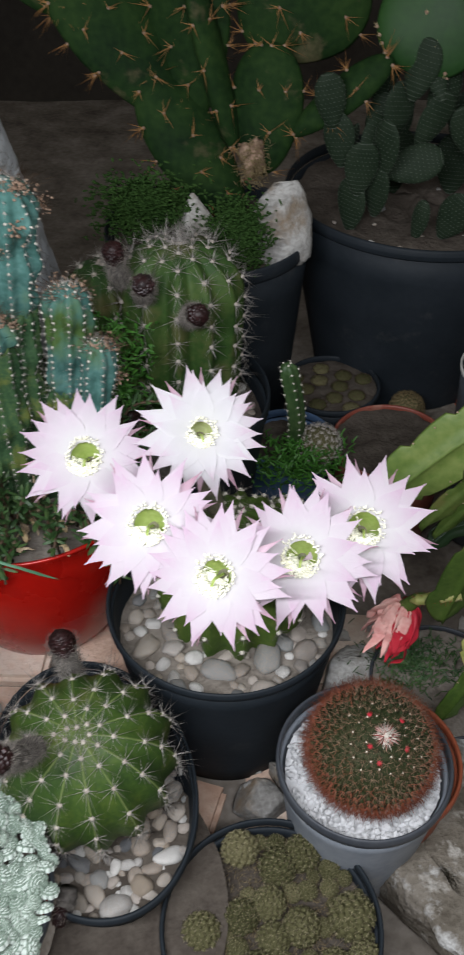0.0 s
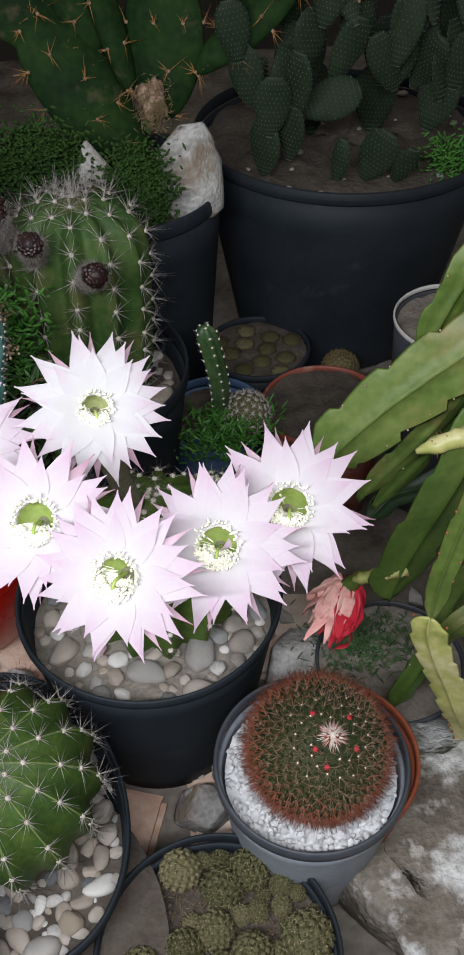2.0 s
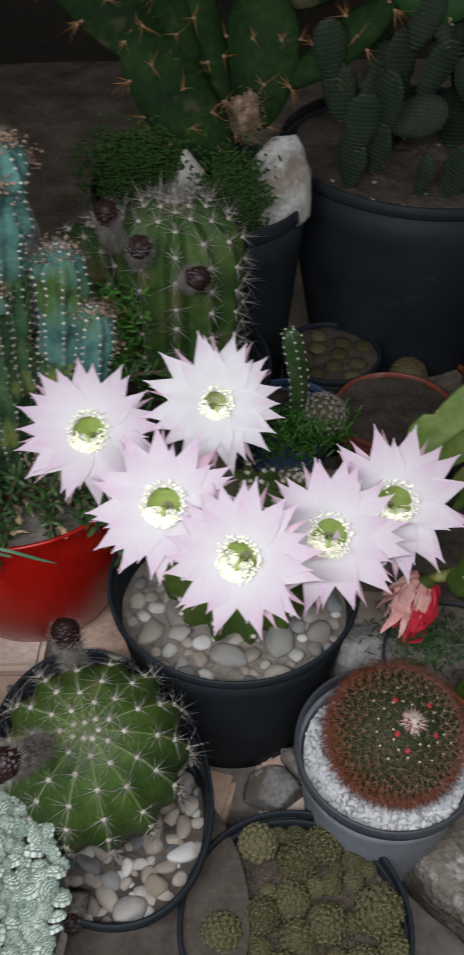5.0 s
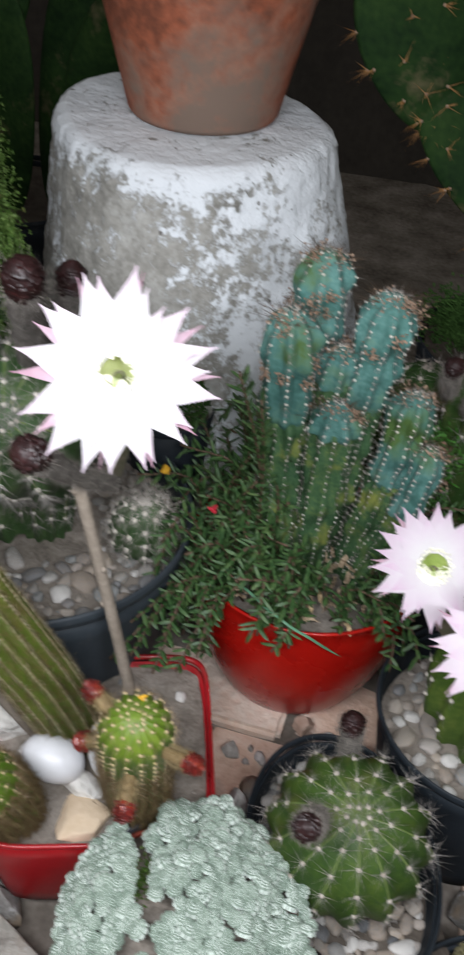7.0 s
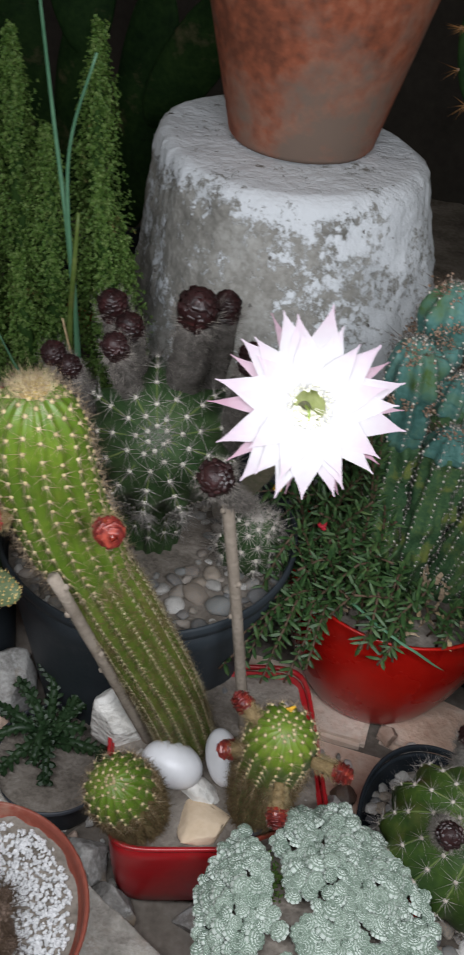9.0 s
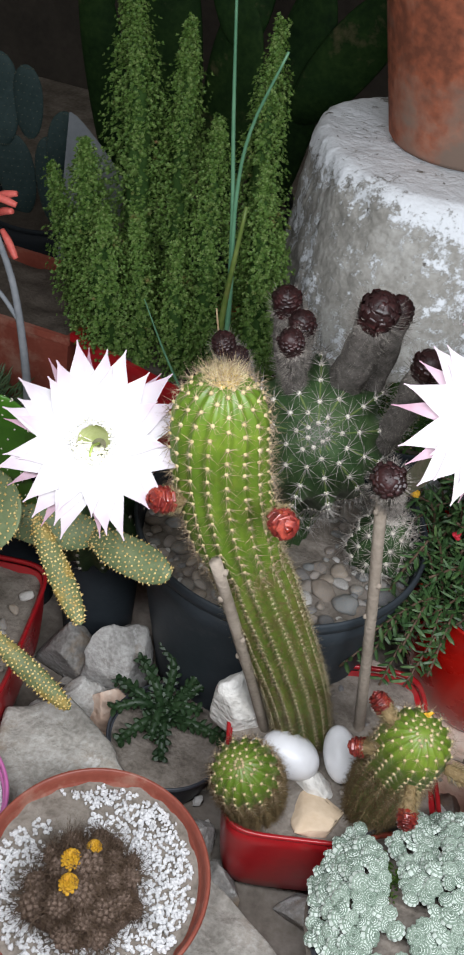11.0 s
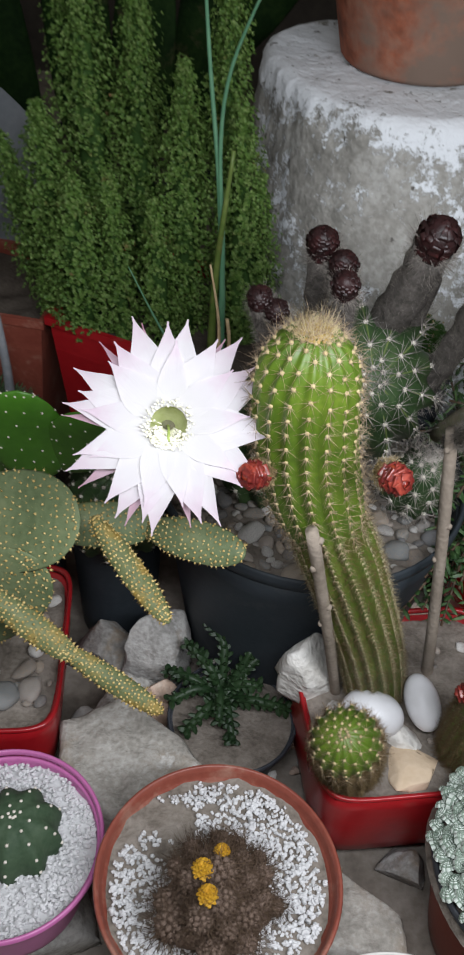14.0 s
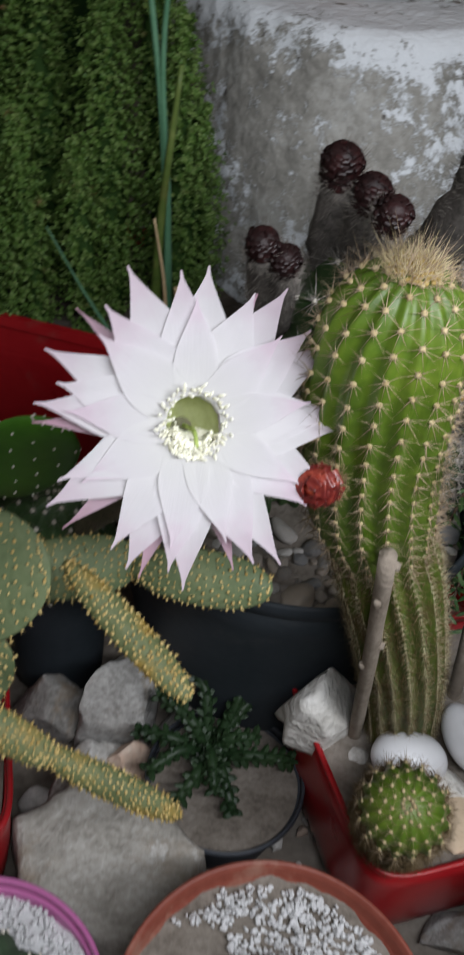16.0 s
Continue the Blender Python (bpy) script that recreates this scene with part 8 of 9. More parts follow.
def bristly_pad_pot():
    c = (0.262, 1.19)
    t = thing("potted_bristly_pad_cactus", (c[0], c[1], GROUND), "grey-green bristly padded cactus in a very large black pot", "potted cactus")
    pot(t, (c[0], c[1], GROUND), 0.190, 0.118, 0.315, M["black_pot"], band=0.016, lip=0.005)
    soil(t, c, 0.176, 0.298, M["soil_dark"], lump=0.012)
    q = random.Random(31)
    pads = (
        ((0.150, 1.09, 0.30), (0.150, 1.08, 0.42), 0.062), ((0.135, 1.10, 0.38), (0.120, 1.10, 0.49), 0.055), ((0.180, 1.09, 0.32), (0.175, 1.07, 0.445), 0.058),
        ((0.190, 1.10, 0.37), (0.255, 1.09, 0.395), 0.058), ((0.20, 1.13, 0.40), (0.215, 1.14, 0.52), 0.062), ((0.255, 1.15, 0.40), (0.265, 1.16, 0.53), 0.06),
        ((0.30, 1.13, 0.38), (0.315, 1.13, 0.49), 0.065), ((0.35, 1.13, 0.33), (0.375, 1.12, 0.45), 0.07), ((0.34, 1.16, 0.44), (0.375, 1.17, 0.58), 0.06),
        ((0.265, 1.07, 0.30), (0.285, 1.05, 0.36), 0.055), ((0.23, 1.06, 0.30), (0.235, 1.05, 0.355), 0.03), ((0.22, 1.20, 0.30), (0.225, 1.2, 0.45), 0.07),
        ((0.30, 1.2, 0.30), (0.30, 1.2, 0.44), 0.075), ((0.38, 1.2, 0.30), (0.39, 1.2, 0.5), 0.07), ((0.30, 1.06, 0.30), (0.312, 1.04, 0.345), 0.035),
    )
    more = []
    for k in range(20):
        x, z = 0.15 + 0.24 * q.random(), 0.36 + 0.10 * q.random()
        lean = q.uniform(-0.03, 0.03)
        more.append(((x, 1.10 + 0.07 * q.random(), z), (x + lean, 1.09 + 0.07 * q.random(), z + q.uniform(0.05, 0.08)), q.uniform(0.038, 0.055)))
    split = []
    for a, b, w in pads:
        a, b = np.array(a), np.array(b)
        side = V3(q.uniform(-0.012, 0.012), q.uniform(-0.02, 0.0), 0)
        if np.linalg.norm(b - a) > 0.09:
            split += [(a, a + (b - a) * 0.56, w * 0.9), (a + (b - a) * 0.45 + side, b + side * 1.5, w * 0.85)]
        else:
            split.append((a, b, w))
    for k, (a, b, w) in enumerate(split + more):
        a, b = np.array(a), np.array(b)
        ln_ = np.linalg.norm(b - a) * 1.1
        mb, spot = pad_surface((a + b) / 2, b - a, (q.uniform(-0.9, 0.9), -0.9, 0.4), ln_, w * 0.78, 0.010, 0.7, narrow=0.3)
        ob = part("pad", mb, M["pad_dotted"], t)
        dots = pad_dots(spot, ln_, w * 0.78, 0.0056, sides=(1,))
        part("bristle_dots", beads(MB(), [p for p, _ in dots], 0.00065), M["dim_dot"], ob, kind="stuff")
    mb = MB()
    P = [V3(0.375, 1.08, 0.315) + V3(q.gauss(0, 0.02), q.gauss(0, 0.015), q.gauss(0, 0.012)) for _ in range(400)]
    part("mat_of_stems", fingers(mb, P, [V3(q.uniform(-1, 1), q.uniform(-1, 0.2), q.uniform(0, 1)) for _ in P], (0.006, 0.014), 0.0018, q), M["leaf_fresh"], t, "yellow-green mossy mat", kind="stuff")
    pebbles(t, ring_area(c, 0.17, 0.0), 0.299, 40, (0.004, 0.009), PEBBLES_PALE, seed=61)


bristly_pad_pot()


# ---- dim cacti behind the plumes ----
def far_left_pads():
    c = (-1.24, 1.36)
    t = thing("potted_blue_pad_cactus", (c[0], c[1], GROUND), "dim blue-grey padded cactus in a black pot behind the plumes", "potted cactus")
    pot(t, (c[0], c[1], GROUND), 0.13, 0.10, 0.16, M["black_pot"])
    soil(t, c, 0.12, 0.14, M["soil_dark"])
    q = random.Random(19)
    for k, (a, b, w) in enumerate((((-1.28, 1.33, 0.14), (-1.29, 1.31, 0.29), 0.075), ((-1.30, 1.30, 0.28), (-1.30, 1.30, 0.43), 0.07), ((-1.25, 1.31, 0.30), (-1.245, 1.30, 0.42), 0.06), ((-1.20, 1.32, 0.14), (-1.21, 1.31, 0.30), 0.07), ((-1.33, 1.31, 0.24), (-1.36, 1.3, 0.36), 0.07), ((-1.19, 1.30, 0.26), (-1.17, 1.3, 0.36), 0.05))):
        a, b = np.array(a), np.array(b)
        ln_ = np.linalg.norm(b - a) * 1.1
        mb, spot = pad_surface((a + b) / 2, b - a, (q.uniform(-0.4, 0.4), -0.9, 0.3), ln_, w, 0.016, 0.4)
        ob = part("pad", mb, M["pad_blue"], t)
        part("bristle_dots", beads(MB(), [p for p, _ in pad_dots(spot, ln_, w, 0.014, sides=(1,))], 0.0013), M["dim_dot"], ob, kind="stuff")


far_left_pads()


def far_tall_pads():
    c = (-0.97, 1.52)
    t = thing("potted_tall_cactus", (c[0], c[1], GROUND), "tall dark green flat-stemmed cactus in a black pot by the wall", "potted cactus")
    pot(t, (c[0], c[1], GROUND), 0.17, 0.13, 0.20, M["black_pot"])
    soil(t, c, 0.155, 0.18, M["soil_dark"])
    for k, (a, b, w) in enumerate((((-1.13, 1.45, 0.18), (-1.18, 1.40, 0.58), 0.075), ((-0.95, 1.48, 0.18), (-0.92, 1.46, 0.55), 0.12), ((-1.03, 1.46, 0.18), (-1.05, 1.44, 0.62), 0.11), ((-0.86, 1.50, 0.18), (-0.80, 1.48, 0.60), 0.12), ((-0.80, 1.46, 0.40), (-0.66, 1.42, 0.62), 0.10), ((-1.17, 1.42, 0.50), (-1.20, 1.42, 0.85), 0.11), ((-0.92, 1.46, 0.5), (-0.95, 1.46, 0.85), 0.13))):
        a, b = np.array(a), np.array(b)
        mb, spot = pad_surface((a + b) / 2, b - a, (0.2 * (-1) ** k, -0.9, 0.2), np.linalg.norm(b - a) * 1.1, w, 0.024, 0.3)
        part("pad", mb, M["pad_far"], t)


far_tall_pads()


def pale_sheet():
    """A torn stiff sheet that leans among the far pots."""
    mb = MB()
    rows = []
    for i in range(9):
        for j in range(7):
            u, w = i / 8, j / 6
            x, z = -1.095 + 0.10 * u + 0.012 * w, GROUND + (0.475 - 0.085 * u ** 1.4) * w
            rows.append((x, 1.10 + 0.05 * w + 0.006 * n3((x, z, 0), 20, 3), z))
    f = [(i * 7 + j, (i + 1) * 7 + j, (i + 1) * 7 + j + 1, i * 7 + j + 1) for i in range(8) for j in range(6)]
    back = [(a, b + 0.003, c) for a, b, c in rows]
    mb.add(rows, f)
    mb.add(back, [q4[::-1] for q4 in f])
    solo("plastic_sheet", mb, M["sheet"], "torn pale grey plastic sheet leaning behind the plumes", "sheet")


pale_sheet()


# ---- the low pots in the gap between ----
def low_pots():
    q = random.Random(41)
    t = thing("seedling_pot", (0.138, 1.030, GROUND), "low dark pot of small round cactus seedlings", "potted cactus")
    pot(t, (0.138, 1.030, GROUND), 0.068, 0.050, 0.100, M["black_pot"], band=0.01, lip=0.004)
    soil(t, (0.138, 1.030), 0.063, 0.092, M["soil_dark"])
    heads = [head_mesh("seedling", 1.0, 4, 9, 0.25, M["olive_body"], M["spine_deep"], 90 + k, 0.025) for k in range(2)]
    for k in range(11):
        a, d = k * 2.4, 0.056 * math.sqrt((k + 0.5) / 11)
        place("seedling", heads[k % 2], t, Matrix.Translation((0.138 + d * math.cos(a), 1.030 + d * math.sin(a), 0.093)) @ Matrix.Diagonal((0.012, 0.012, 0.006, 1)))
    t = thing("blue_pot", (0.073, 0.915, GROUND), "dusty blue pot with a finger-like cactus and leafy weeds", "potted cactus")
    pot(t, (0.073, 0.915, GROUND), 0.060, 0.045, 0.098, M["blue_plastic"], band=0.012)
    soil(t, (0.073, 0.915), 0.052, 0.082, M["soil_dark"])
    ribbed_cactus(t, [(0.078, 0.885, 0.08), (0.077, 0.865, 0.17), (0.064, 0.86, 0.245)], dome_profile(0.175, 0.009, 0.0115, 0.012), 5, 0.25, M["skin_dark"], 0.012, (5, (0.003, 0.006), 0.0002, 0.5, 0, M["spine_white"], 1), areole=0.0013, seed=95, name="finger", rings=30)
    place("cactus_head", head_mesh("cactus_head", 1.0, 6, 14, 0.3, M["olive_body"], M["spine_white"], 77, 0.03), t, Matrix.Translation((0.108, 0.865, 0.125)) @ Matrix.Scale(0.025, 4))
    mb = MB()
    B, D = [], []
    for k in range(900):
        B.append(V3(0.085 + q.gauss(0, 0.026), 0.85 + q.gauss(0, 0.018), 0.09 + q.uniform(0, 0.045)))
        D.append(V3(q.uniform(-1, 1), q.uniform(-1, 0.4), q.uniform(0.2, 1.3)))
    fingers(mb, B, D, (0.008, 0.016), 0.0016, q)
    part("leafy_weed", mb, M["leaf_fresh"], t, "fresh green narrow leaves", kind="stuff", smooth=False)
    t = thing("shallow_pot", (0.205, 0.905, GROUND), "low soil-filled clay-coloured pot with a small cactus", "potted cactus")
    pot(t, (0.205, 0.905, GROUND), 0.077, 0.060, 0.100, M["brown_bowl"], band=0.01, lip=0.004)
    soil(t, (0.205, 0.905), 0.072, 0.094, M["soil_dark"])
    t = thing("orange_pot", (0.262, 1.02, GROUND), "orange pot with a hairy round cactus", "potted cactus")
    pot(t, (0.268, 1.045, GROUND), 0.072, 0.055, 0.040, M["orange_pot"], band=0.010, lip=0.003)
    soil(t, (0.268, 1.045), 0.066, 0.030, M["soil"])
    place("cactus_head", head_mesh("cactus_head", 1.0, 8, 16, 0.3, M["olive_body"], M["spine_hair"], 78, 0.03), t, Matrix.Translation((0.248, 1.03, 0.055)) @ Matrix.Scale(0.022, 4))
    t = thing("white_pot", (0.345, 0.90, GROUND), "dirty white pot half hidden behind fleshy leaves", "pot")
    pot(t, (0.345, 0.90, GROUND), 0.070, 0.055, 0.215, M["grey_rim"], M["white_plastic"], band=0.006, lip=0.002)
    soil(t, (0.345, 0.90), 0.066, 0.205, M["soil"])
    t = thing("sunken_pot", (0.228, 0.600, GROUND), "flat round pot of bare grey soil with mossy hairs", "pot")
    pot(t, (0.228, 0.600, GROUND), 0.076, 0.06, 0.012, M["grey_rim"], band=0.008, lip=0.003)
    soil(t, (0.228, 0.600), 0.072, 0.006, M["soil"])
    mb = MB()
    B, D = [], []
    for k in range(700):
        B.append(V3(0.205 + q.gauss(0, 0.025), 0.625 + q.gauss(0, 0.02), 0.008))
        D.append(V3(q.uniform(-1, 1), q.uniform(-1, 1), q.uniform(0.2, 1.0)))
    fingers(mb, B, D, (0.006, 0.014), 0.0008, q)
    part("mossy_hairs", mb, M["leaf_mat"], t, kind="stuff", smooth=False)



low_pots()


def near_white_pot():
    t = thing("white_pot", (-0.372, 0.120, GROUND), "plain white round pot of dry soil near the brown bowl", "pot")
    pot(t, (-0.372, 0.120, GROUND), 0.103, 0.08, 0.085, M["white_plastic"], band=0.008, lip=0.003)
    soil(t, (-0.372, 0.120), 0.098, 0.070, M["soil"])


near_white_pot()


# ---- the leaf cactus with a red flower ----
def leaf_cactus():
    c = (0.40, 0.60)
    t = thing("potted_leaf_cactus", (c[0], c[1], GROUND), "leaf cactus with long flat scalloped stems and a red flower", "potted cactus")
    pot(t, (c[0], c[1], GROUND), 0.10, 0.08, 0.12, M["black_pot"])
    soil(t, c, 0.09, 0.10, M["soil_dark"])
    leaves = (
        ([(0.41, 0.64, 0.10), (0.375, 0.61, 0.36), (0.30, 0.59, 0.425), (0.248, 0.585, 0.410), (0.221, 0.585, 0.389), (0.193, 0.585, 0.364), (0.169, 0.585, 0.339), (0.147, 0.585, 0.312), (0.139, 0.583, 0.296)], 0.058, "leaf_epi", 13, (0.25, -0.72, 0.64)),
        ([(0.42, 0.67, 0.10), (0.40, 0.66, 0.40), (0.31, 0.63, 0.475), (0.250, 0.620, 0.457), (0.235, 0.620, 0.431), (0.224, 0.620, 0.404), (0.214, 0.620, 0.377)], 0.034, "leaf_epi", 10, (0.3, -0.7, 0.62)),
        ([(0.41, 0.65, 0.10), (0.39, 0.63, 0.34), (0.32, 0.61, 0.405), (0.258, 0.600, 0.380), (0.237, 0.600, 0.344), (0.218, 0.600, 0.309), (0.197, 0.600, 0.278), (0.175, 0.600, 0.246)], 0.026, "leaf_epi", 15, (0.45, -0.6, 0.6)),
        ([(0.41, 0.66, 0.10), (0.40, 0.64, 0.32), (0.32, 0.62, 0.385), (0.266, 0.615, 0.362), (0.249, 0.615, 0.322), (0.230, 0.615, 0.281), (0.209, 0.615, 0.245), (0.193, 0.615, 0.221)], 0.024, "leaf_epi_dark", 14, (0.45, -0.6, 0.6)),
        ([(0.41, 0.60, 0.10), (0.38, 0.57, 0.34), (0.30, 0.558, 0.375), (0.256, 0.56, 0.355), (0.242, 0.56, 0.314), (0.228, 0.56, 0.267), (0.213, 0.56, 0.218), (0.205, 0.562, 0.180), (0.202, 0.564, 0.155)], 0.052, "leaf_epi_dark", 11, (0.2, -0.8, 0.5)),
        ([(0.40, 0.57, 0.10), (0.36, 0.52, 0.38), (0.29, 0.50, 0.425), (0.24, 0.50, 0.381), (0.230, 0.50, 0.337), (0.223, 0.50, 0.291), (0.218, 0.50, 0.239), (0.218, 0.50, 0.205)], 0.020, "leaf_epi", 14, (-0.4, -0.75, 0.5)),
        ([(0.218, 0.50, 0.212), (0.218, 0.498, 0.195), (0.227, 0.496, 0.165), (0.245, 0.494, 0.117), (0.268, 0.492, 0.055), (0.285, 0.490, 0.005)], 0.033, "leaf_epi_pale", 9, (-0.5, -0.75, 0.4)),
        ([(0.40, 0.57, 0.10), (0.33, 0.545, 0.19), (0.262, 0.53, 0.164), (0.241, 0.53, 0.128), (0.228, 0.53, 0.089), (0.211, 0.53, 0.039)], 0.026, "leaf_epi_dark", 6, (0.2, -0.7, 0.7)),
        ([(0.41, 0.62, 0.10), (0.35, 0.59, 0.22), (0.29, 0.57, 0.217), (0.276, 0.57, 0.179), (0.266, 0.57, 0.143), (0.261, 0.57, 0.099)], 0.034, "leaf_epi_dark", 6, (0.2, -0.7, 0.7)),
        ([(0.40, 0.56, 0.10), (0.34, 0.48, 0.19), (0.270, 0.45, 0.150), (0.262, 0.43, 0.095), (0.258, 0.41, 0.045), (0.262, 0.40, 0.012)], 0.020, "leaf_epi_dark", 6, (-0.3, -0.7, 0.6)),
        ([(0.41, 0.64, 0.10), (0.36, 0.64, 0.24), (0.29, 0.63, 0.250), (0.241, 0.63, 0.226), (0.212, 0.63, 0.215), (0.190, 0.62, 0.196)], 0.024, "leaf_fern", 7, (0.2, -0.7, 0.7)),
    )
    for k, (pts, w, m, teeth, nrm) in enumerate(leaves):
        ob = part("flat_stem", ribbon(MB(), pts, w, 0.0036, nrm, 0.24 if k in (0, 1, 2, 3) else 0.18, teeth, k * 0.7, 0.05, 2.2), M[m], t)
        ax = Axis(pts)
        P = []
        for i in range(teeth * 2 + 1):
            cpt, x, y, tt = ax.at(ax.length * (i + 0.5) / (teeth * 2 + 1))
            nz = unit(np.array(nrm) - tt * (np.array(nrm) @ tt))
            sd = np.cross(tt, nz)
            P += [cpt + sd * w * 0.41, cpt - sd * w * 0.41]
        part("edge_areoles", beads(MB(), P[:-4], 0.0014 if k in (5, 6) else 0.0010), M["spine_red" if k in (5, 6) else "spine_tan"], ob, kind="stuff")
    # a stubby knobbly shoot, and the twig that bears the flower
    for pts, rad in (([(0.30, 0.56, 0.37), (0.254, 0.555, 0.354), (0.233, 0.555, 0.349), (0.216, 0.555, 0.343), (0.202, 0.555, 0.338)], 0.0085), ([(0.215, 0.563, 0.196), (0.199, 0.565, 0.190), (0.184, 0.567, 0.184), (0.170, 0.570, 0.178)], 0.0060)):
        shoot = part("knobbly_shoot", tube(MB(), pts, lambda u: rad * (1 - 0.2 * u) * (1 if u < 0.85 else max(0.1, (1 - u) / 0.15) ** 0.6), 10, 0.4, rad * 700), M["leaf_epi_pale"], t, "stubby yellow-green shoot with brown thorns")
        sx, rk = Axis(pts), random.Random(int(rad * 1e5))
        P, D = [], []
        for i in range(60):
            cpt, x, y, tt = sx.at(sx.length * rk.random())
            a = rk.uniform(0, 6.28)
            e = x * math.cos(a) + y * math.sin(a)
            P.append(cpt + e * rad * 0.8), D.append(e + tt * 0.3)
        part("thorns", spikes(MB(), P, D, 0.005, 0.0004), M["spine_red"], shoot, kind="stuff")
    base = V3(0.190, 0.572, 0.180)
    at = V3(0.168, 0.578, 0.158)
    stem = part("flower", tube(MB(), [base, (base + at) / 2 + V3(0, 0, 0.006), at], lambda u: 0.005 + 0.003 * u, 10), M["leaf_epi_dark"], t, "drooping red flower with dry pink petals")
    d = unit(at - base + V3(0.004, -0.02, -0.016))
    b = basis(d)
    q = random.Random(2)
    for k in range(60):
        a = k * 2.4
        s = 0.25 + 0.75 * (k / 60)
        e = b @ V3(math.cos(a), math.sin(a), 0)
        p0 = at - d * 0.004
        ln_ = q.uniform(0.036, 0.056)
        bend = V3(q.gauss(0, 0.0035), q.gauss(0, 0.0035), q.gauss(0, 0.0035))
        pts = [p0 + e * 0.006, p0 + d * ln_ * 0.30 + e * 0.019 * s, p0 + d * ln_ * 0.65 + e * 0.025 * s + bend, p0 + d * ln_ * 0.95 + e * 0.020 * s * q.uniform(0.4, 1.5) + 2 * bend]
        red = e[0] + 0.5 * q.uniform(-1, 1) > 0.0
        part("petal", ribbon(MB(), pts, q.uniform(0.008, 0.018), 0.0008, e + d * q.uniform(-0.5, 0.5) + bend * 150, end=0.5, seed=k), M["red_petal" if red else "pink_petal"], stem)


leaf_cactus()


# ---- loose stones ----
RUBBLE = []
for j, kind in enumerate(("rubble_grey", "rubble_pale", "rubble_peach", "rubble_grey", "rubble_pale")):
    bit = rock("stone", (0, 0, 0), (1, 0.8, 0.7), M[kind], "", 30.1 + 3.7 * j, 0, 0.5)
    RUBBLE.append(mesh_of("rubble_stone", bit, M[kind]))
STONES = (
    ((0.030, 0.478, GROUND), (0.036, 0.032, 0.034), "stone", 1.3, 20), ((0.060, 0.510, GROUND), (0.026, 0.024, 0.026), "stone", 2.4, 70),
    ((0.142, 0.645, GROUND), (0.055, 0.045, 0.045), "stone_white", 3.5, 35), ((0.165, 0.58, GROUND), (0.03, 0.025, 0.02), "brick_peach", 4.6, 10),
    ((0.285, 0.375, GROUND), (0.185, 0.215, 0.115), "concrete", 26.8, 60),
    ((-0.735, 0.545, GROUND), (0.05, 0.045, 0.075), "stone", 8.1, 15), ((-0.665, 0.545, GROUND), (0.055, 0.045, 0.10), "stone", 9.2, 40), ((-0.66, 0.49, GROUND), (0.045, 0.030, 0.06), "brick_peach", 10.3, 30),
    ((-0.545, 0.225, GROUND), (0.11, 0.105, 0.118), "stone", 12.5, 10),
    ((-0.735, 0.235, GROUND), (0.10, 0.09, 0.078), "stone", 14.7, 0), ((-0.455, 0.345, GROUND), (0.035, 0.03, 0.045), "stone", 15.8, 0), ((-0.50, 0.385, GROUND), (0.04, 0.03, 0.05), "stone", 16.9, 0),
    ((-0.275, 0.495, GROUND), (0.03, 0.025, 0.045), "stone", 17.1, 30), ((-0.245, 0.515, GROUND), (0.026, 0.022, 0.04), "stone_white", 18.2, 60), ((-0.235, 0.55, GROUND), (0.02, 0.028, 0.03), "stone", 19.3, 0),
    ((-0.60, 0.545, GROUND), (0.035, 0.03, 0.05), "stone_white", 23.4, 20), ((-0.70, 0.475, GROUND), (0.045, 0.035, 0.06), "stone_white", 24.4, 50), ((-0.56, 0.365, GROUND), (0.045, 0.035, 0.06), "stone", 25.4, 10), ((-0.36, 0.36, GROUND), (0.03, 0.025, 0.03), "stone", 28.4, 10), ((-0.19, 0.555, GROUND), (0.03, 0.024, 0.025), "stone_white", 29.4, 80),
    ((-0.62, 0.45, GROUND), (0.03, 0.05, 0.035), "stone", 20.4, 0), ((-0.345, 0.655, GROUND), (0.035, 0.03, 0.04), "stone", 21.5, 0), ((0.045, 0.80, GROUND), (0.04, 0.035, 0.05), "stone", 22.6, 0),
)


def slab(corners, top, seed):
    """A flat broken slab: rough upper face, ragged edge, sloping sides down to the earth."""
    c = np.array(corners, float)
    n = 72
    m = len(c)
    edge = []
    for j in range(n):
        u = j / n * m
        i = int(u)
        p = c[i % m] + (c[(i + 1) % m] - c[i % m]) * (u - i)
        edge.append(p)
    edge = np.array(edge)
    mid = edge.mean(0)
    rows = []
    for k in range(15):
        for p in edge:
            q2 = mid + (p - mid) * max(k / 14, 0.004) * (1 + 0.06 * n3((p[0], p[1], 0), 40, seed))
            rows.append((q2[0], q2[1], top - (0.006 if k == 14 else 0) + 0.006 * n3((q2[0], q2[1], 0), 18, seed) + 0.004 * n3((q2[0], q2[1], 0), 60, seed)))
    for k in (0.4, 1.0):
        for p in edge:
            q2 = mid + (p - mid) * (1.02 + 0.06 * k + 0.06 * n3((p[0], p[1], k), 40, seed))
            rows.append((q2[0], q2[1], top - (top - GROUND) * k))
    return MB().add(rows, strip_faces(17, n))


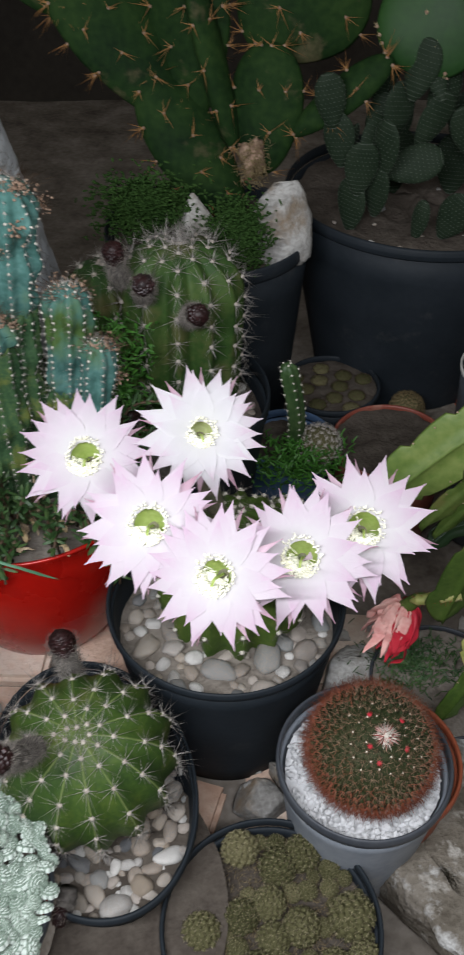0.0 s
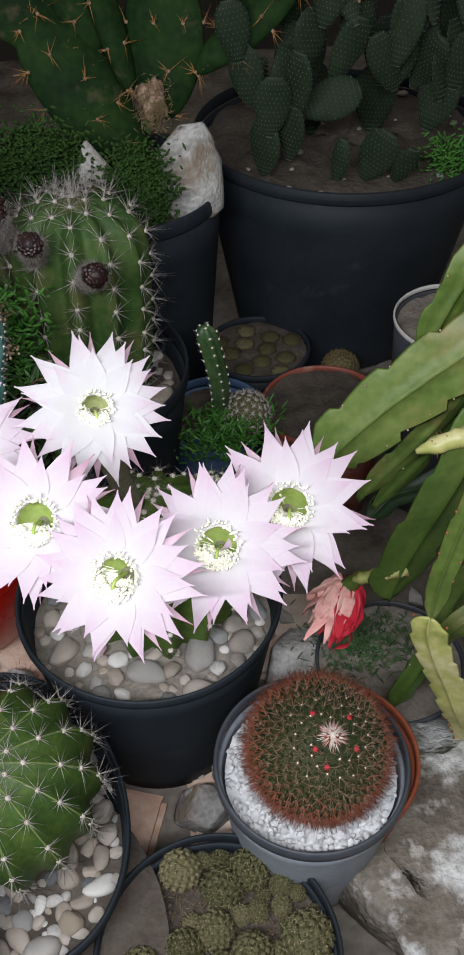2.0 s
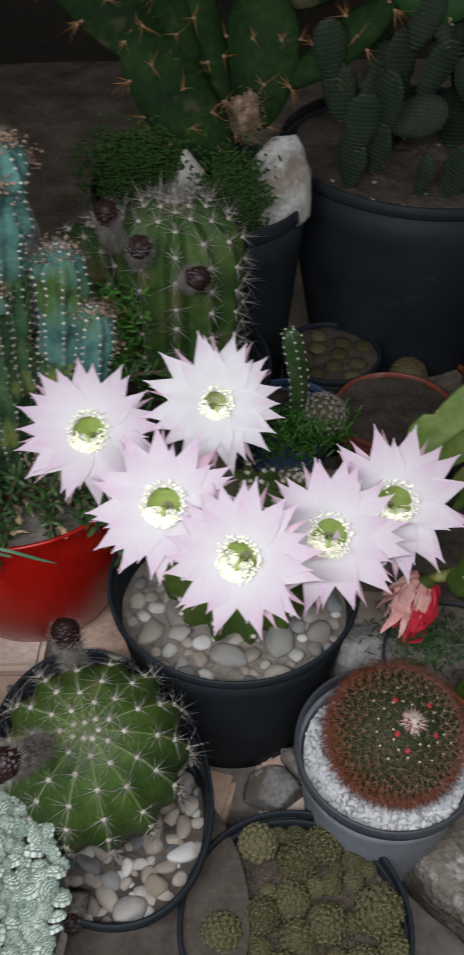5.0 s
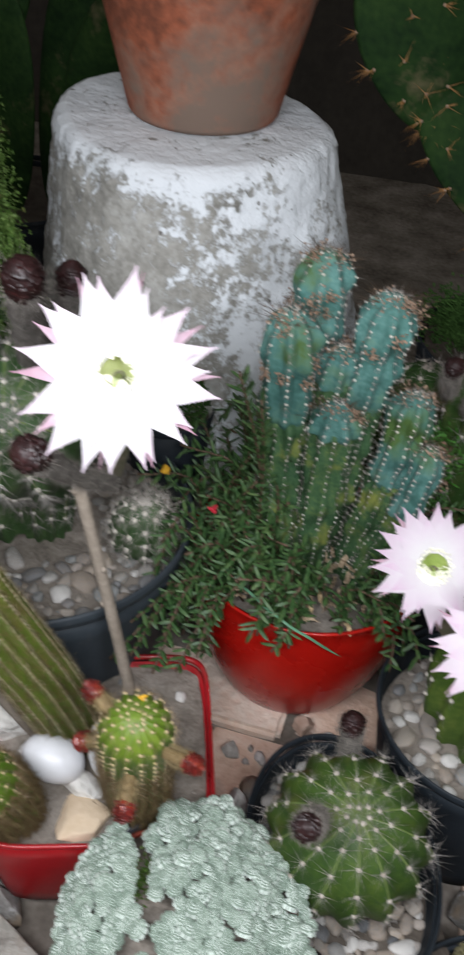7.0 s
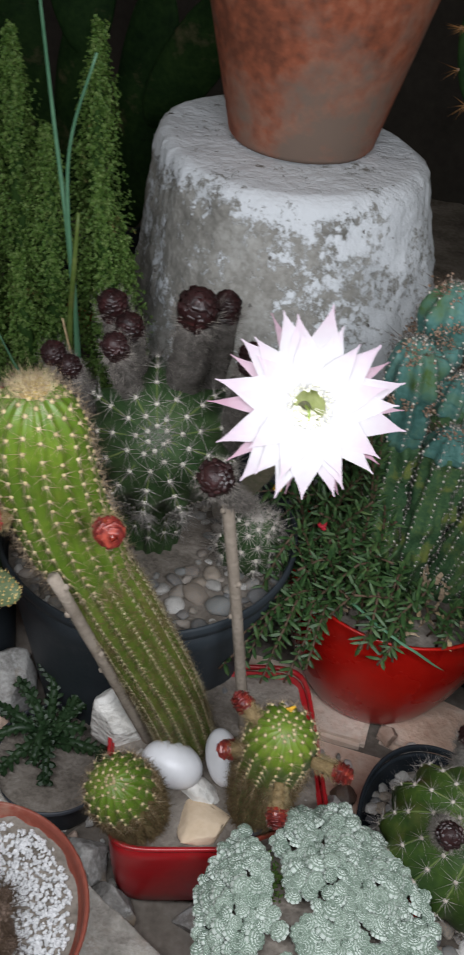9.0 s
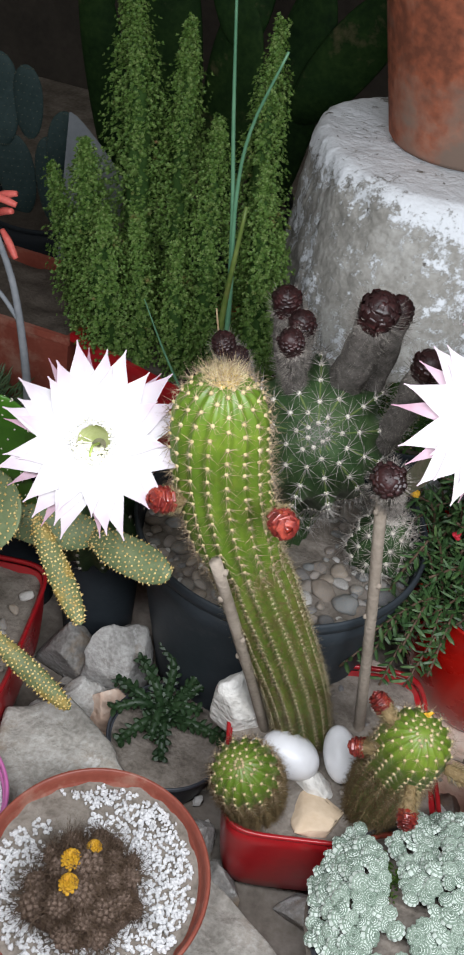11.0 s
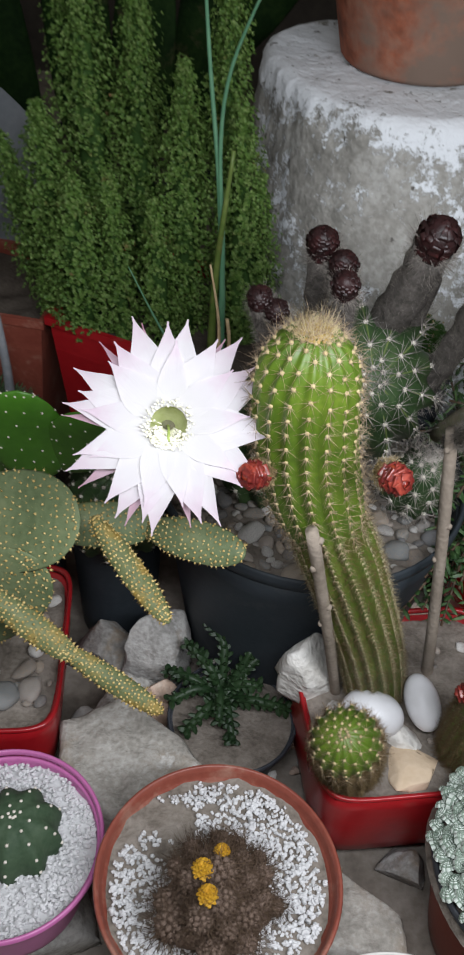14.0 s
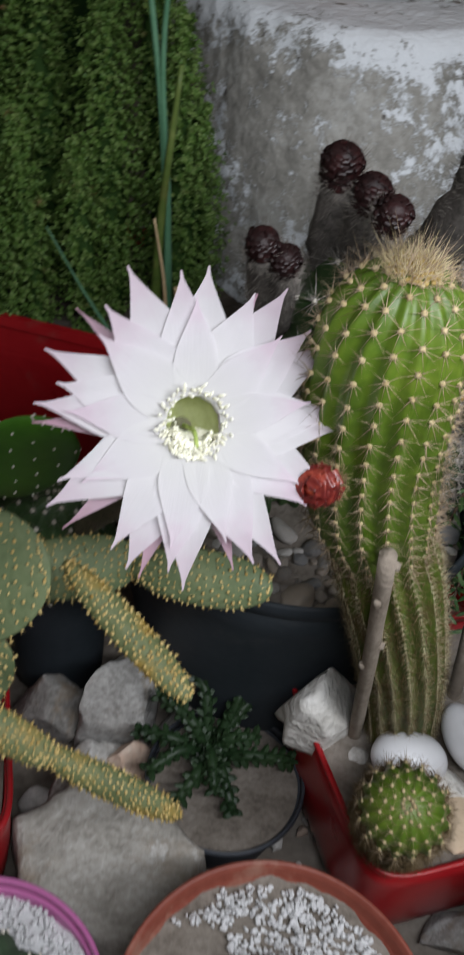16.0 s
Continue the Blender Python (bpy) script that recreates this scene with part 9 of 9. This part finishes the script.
solo("slab", slab([(-0.745, 0.400), (-0.690, 0.447), (-0.640, 0.425), (-0.585, 0.385), (-0.620, 0.300), (-0.72, 0.315)], 0.046, 3.0), M["slab"], "flat broken slab of pale limestone between the bowls", "stone")
solo("slab", slab([(-0.505, 0.358), (-0.458, 0.332), (-0.424, 0.319), (-0.366, 0.288), (-0.352, 0.232), (-0.41, 0.228), (-0.50, 0.27)], 0.008, 5.0), M["slab"], "flat broken slab of pale limestone beside the brown bowl", "stone")
WORDS = {"stone": "rough grey limestone lying on the earth", "stone_white": "pale broken limestone lying on the earth", "concrete": "large rough lump of weathered grey concrete", "brick_peach": "peach-coloured broken brick lying on the earth"}
for p, s, m, seed, turn in STONES:
    solo("stone", rock("stone", p, s, M[m], "", seed, turn, 0.7 if m == "concrete" else 0.45, flat=0.25 if s[0] > 0.07 else 0.0), M[m], WORDS[m], "stone", group="loose stones")

# ---- paving bricks in the earth ----
paving = tagged(new("pavement"), "worn peach-coloured bricks laid in the earth", "pavement", kind="structure")
W[paving] = Matrix()
bm_brick = box(MB(), (0, 0, 0), (0.205, 0.10, 0.05), 0, 0.006)
bricks = [mesh_of("brick", MB().add(bm_brick.verts() * (1 + 0.02 * np.array([n3(p, 20, k) for p in bm_brick.verts()]))[:, None] * (1 - 0.12 * k, 1 + 0.1 * k, 1), bm_brick.f), M["brick_peach"], smooth=False) for k in range(3)]
q = random.Random(77)
for i in range(5):
    for j in range(6):
        x, y = -0.42 + i * 0.213 + (0.1 if j % 2 else 0), 0.37 + j * 0.107
        if x < -0.36 or (x < -0.2 and y < 0.5) or x > 0.2:
            continue
        m = Matrix.Translation((x, y, GROUND - 0.021 + q.uniform(-0.003, 0.003))) @ Euler((q.uniform(-0.02, 0.02), q.uniform(-0.02, 0.02), radians(-8) + q.uniform(-0.16, 0.16))).to_matrix().to_4x4()
        place("brick", q.choice(bricks), paving, m)

# rubble between the pots
pebbles(paving, (lambda x, y, s: not (x > -0.22 and y < 0.49) and math.hypot(x + 0.388, y - 0.476) > 0.13, -0.40, 0.06, 0.50, 0.66), GROUND + 0.006, 26, (0.008, 0.022), RUBBLE, seed=91, tight=0.9)
pebbles(paving, (lambda x, y, s: True, -0.74, -0.46, 0.30, 0.55), GROUND, 90, (0.008, 0.026), RUBBLE, seed=92, tight=0.9)
pebbles(paving, (lambda x, y, s: True, 0.10, 0.30, 0.50, 0.72), GROUND, 60, (0.005, 0.018), RUBBLE, seed=93, tight=0.9)
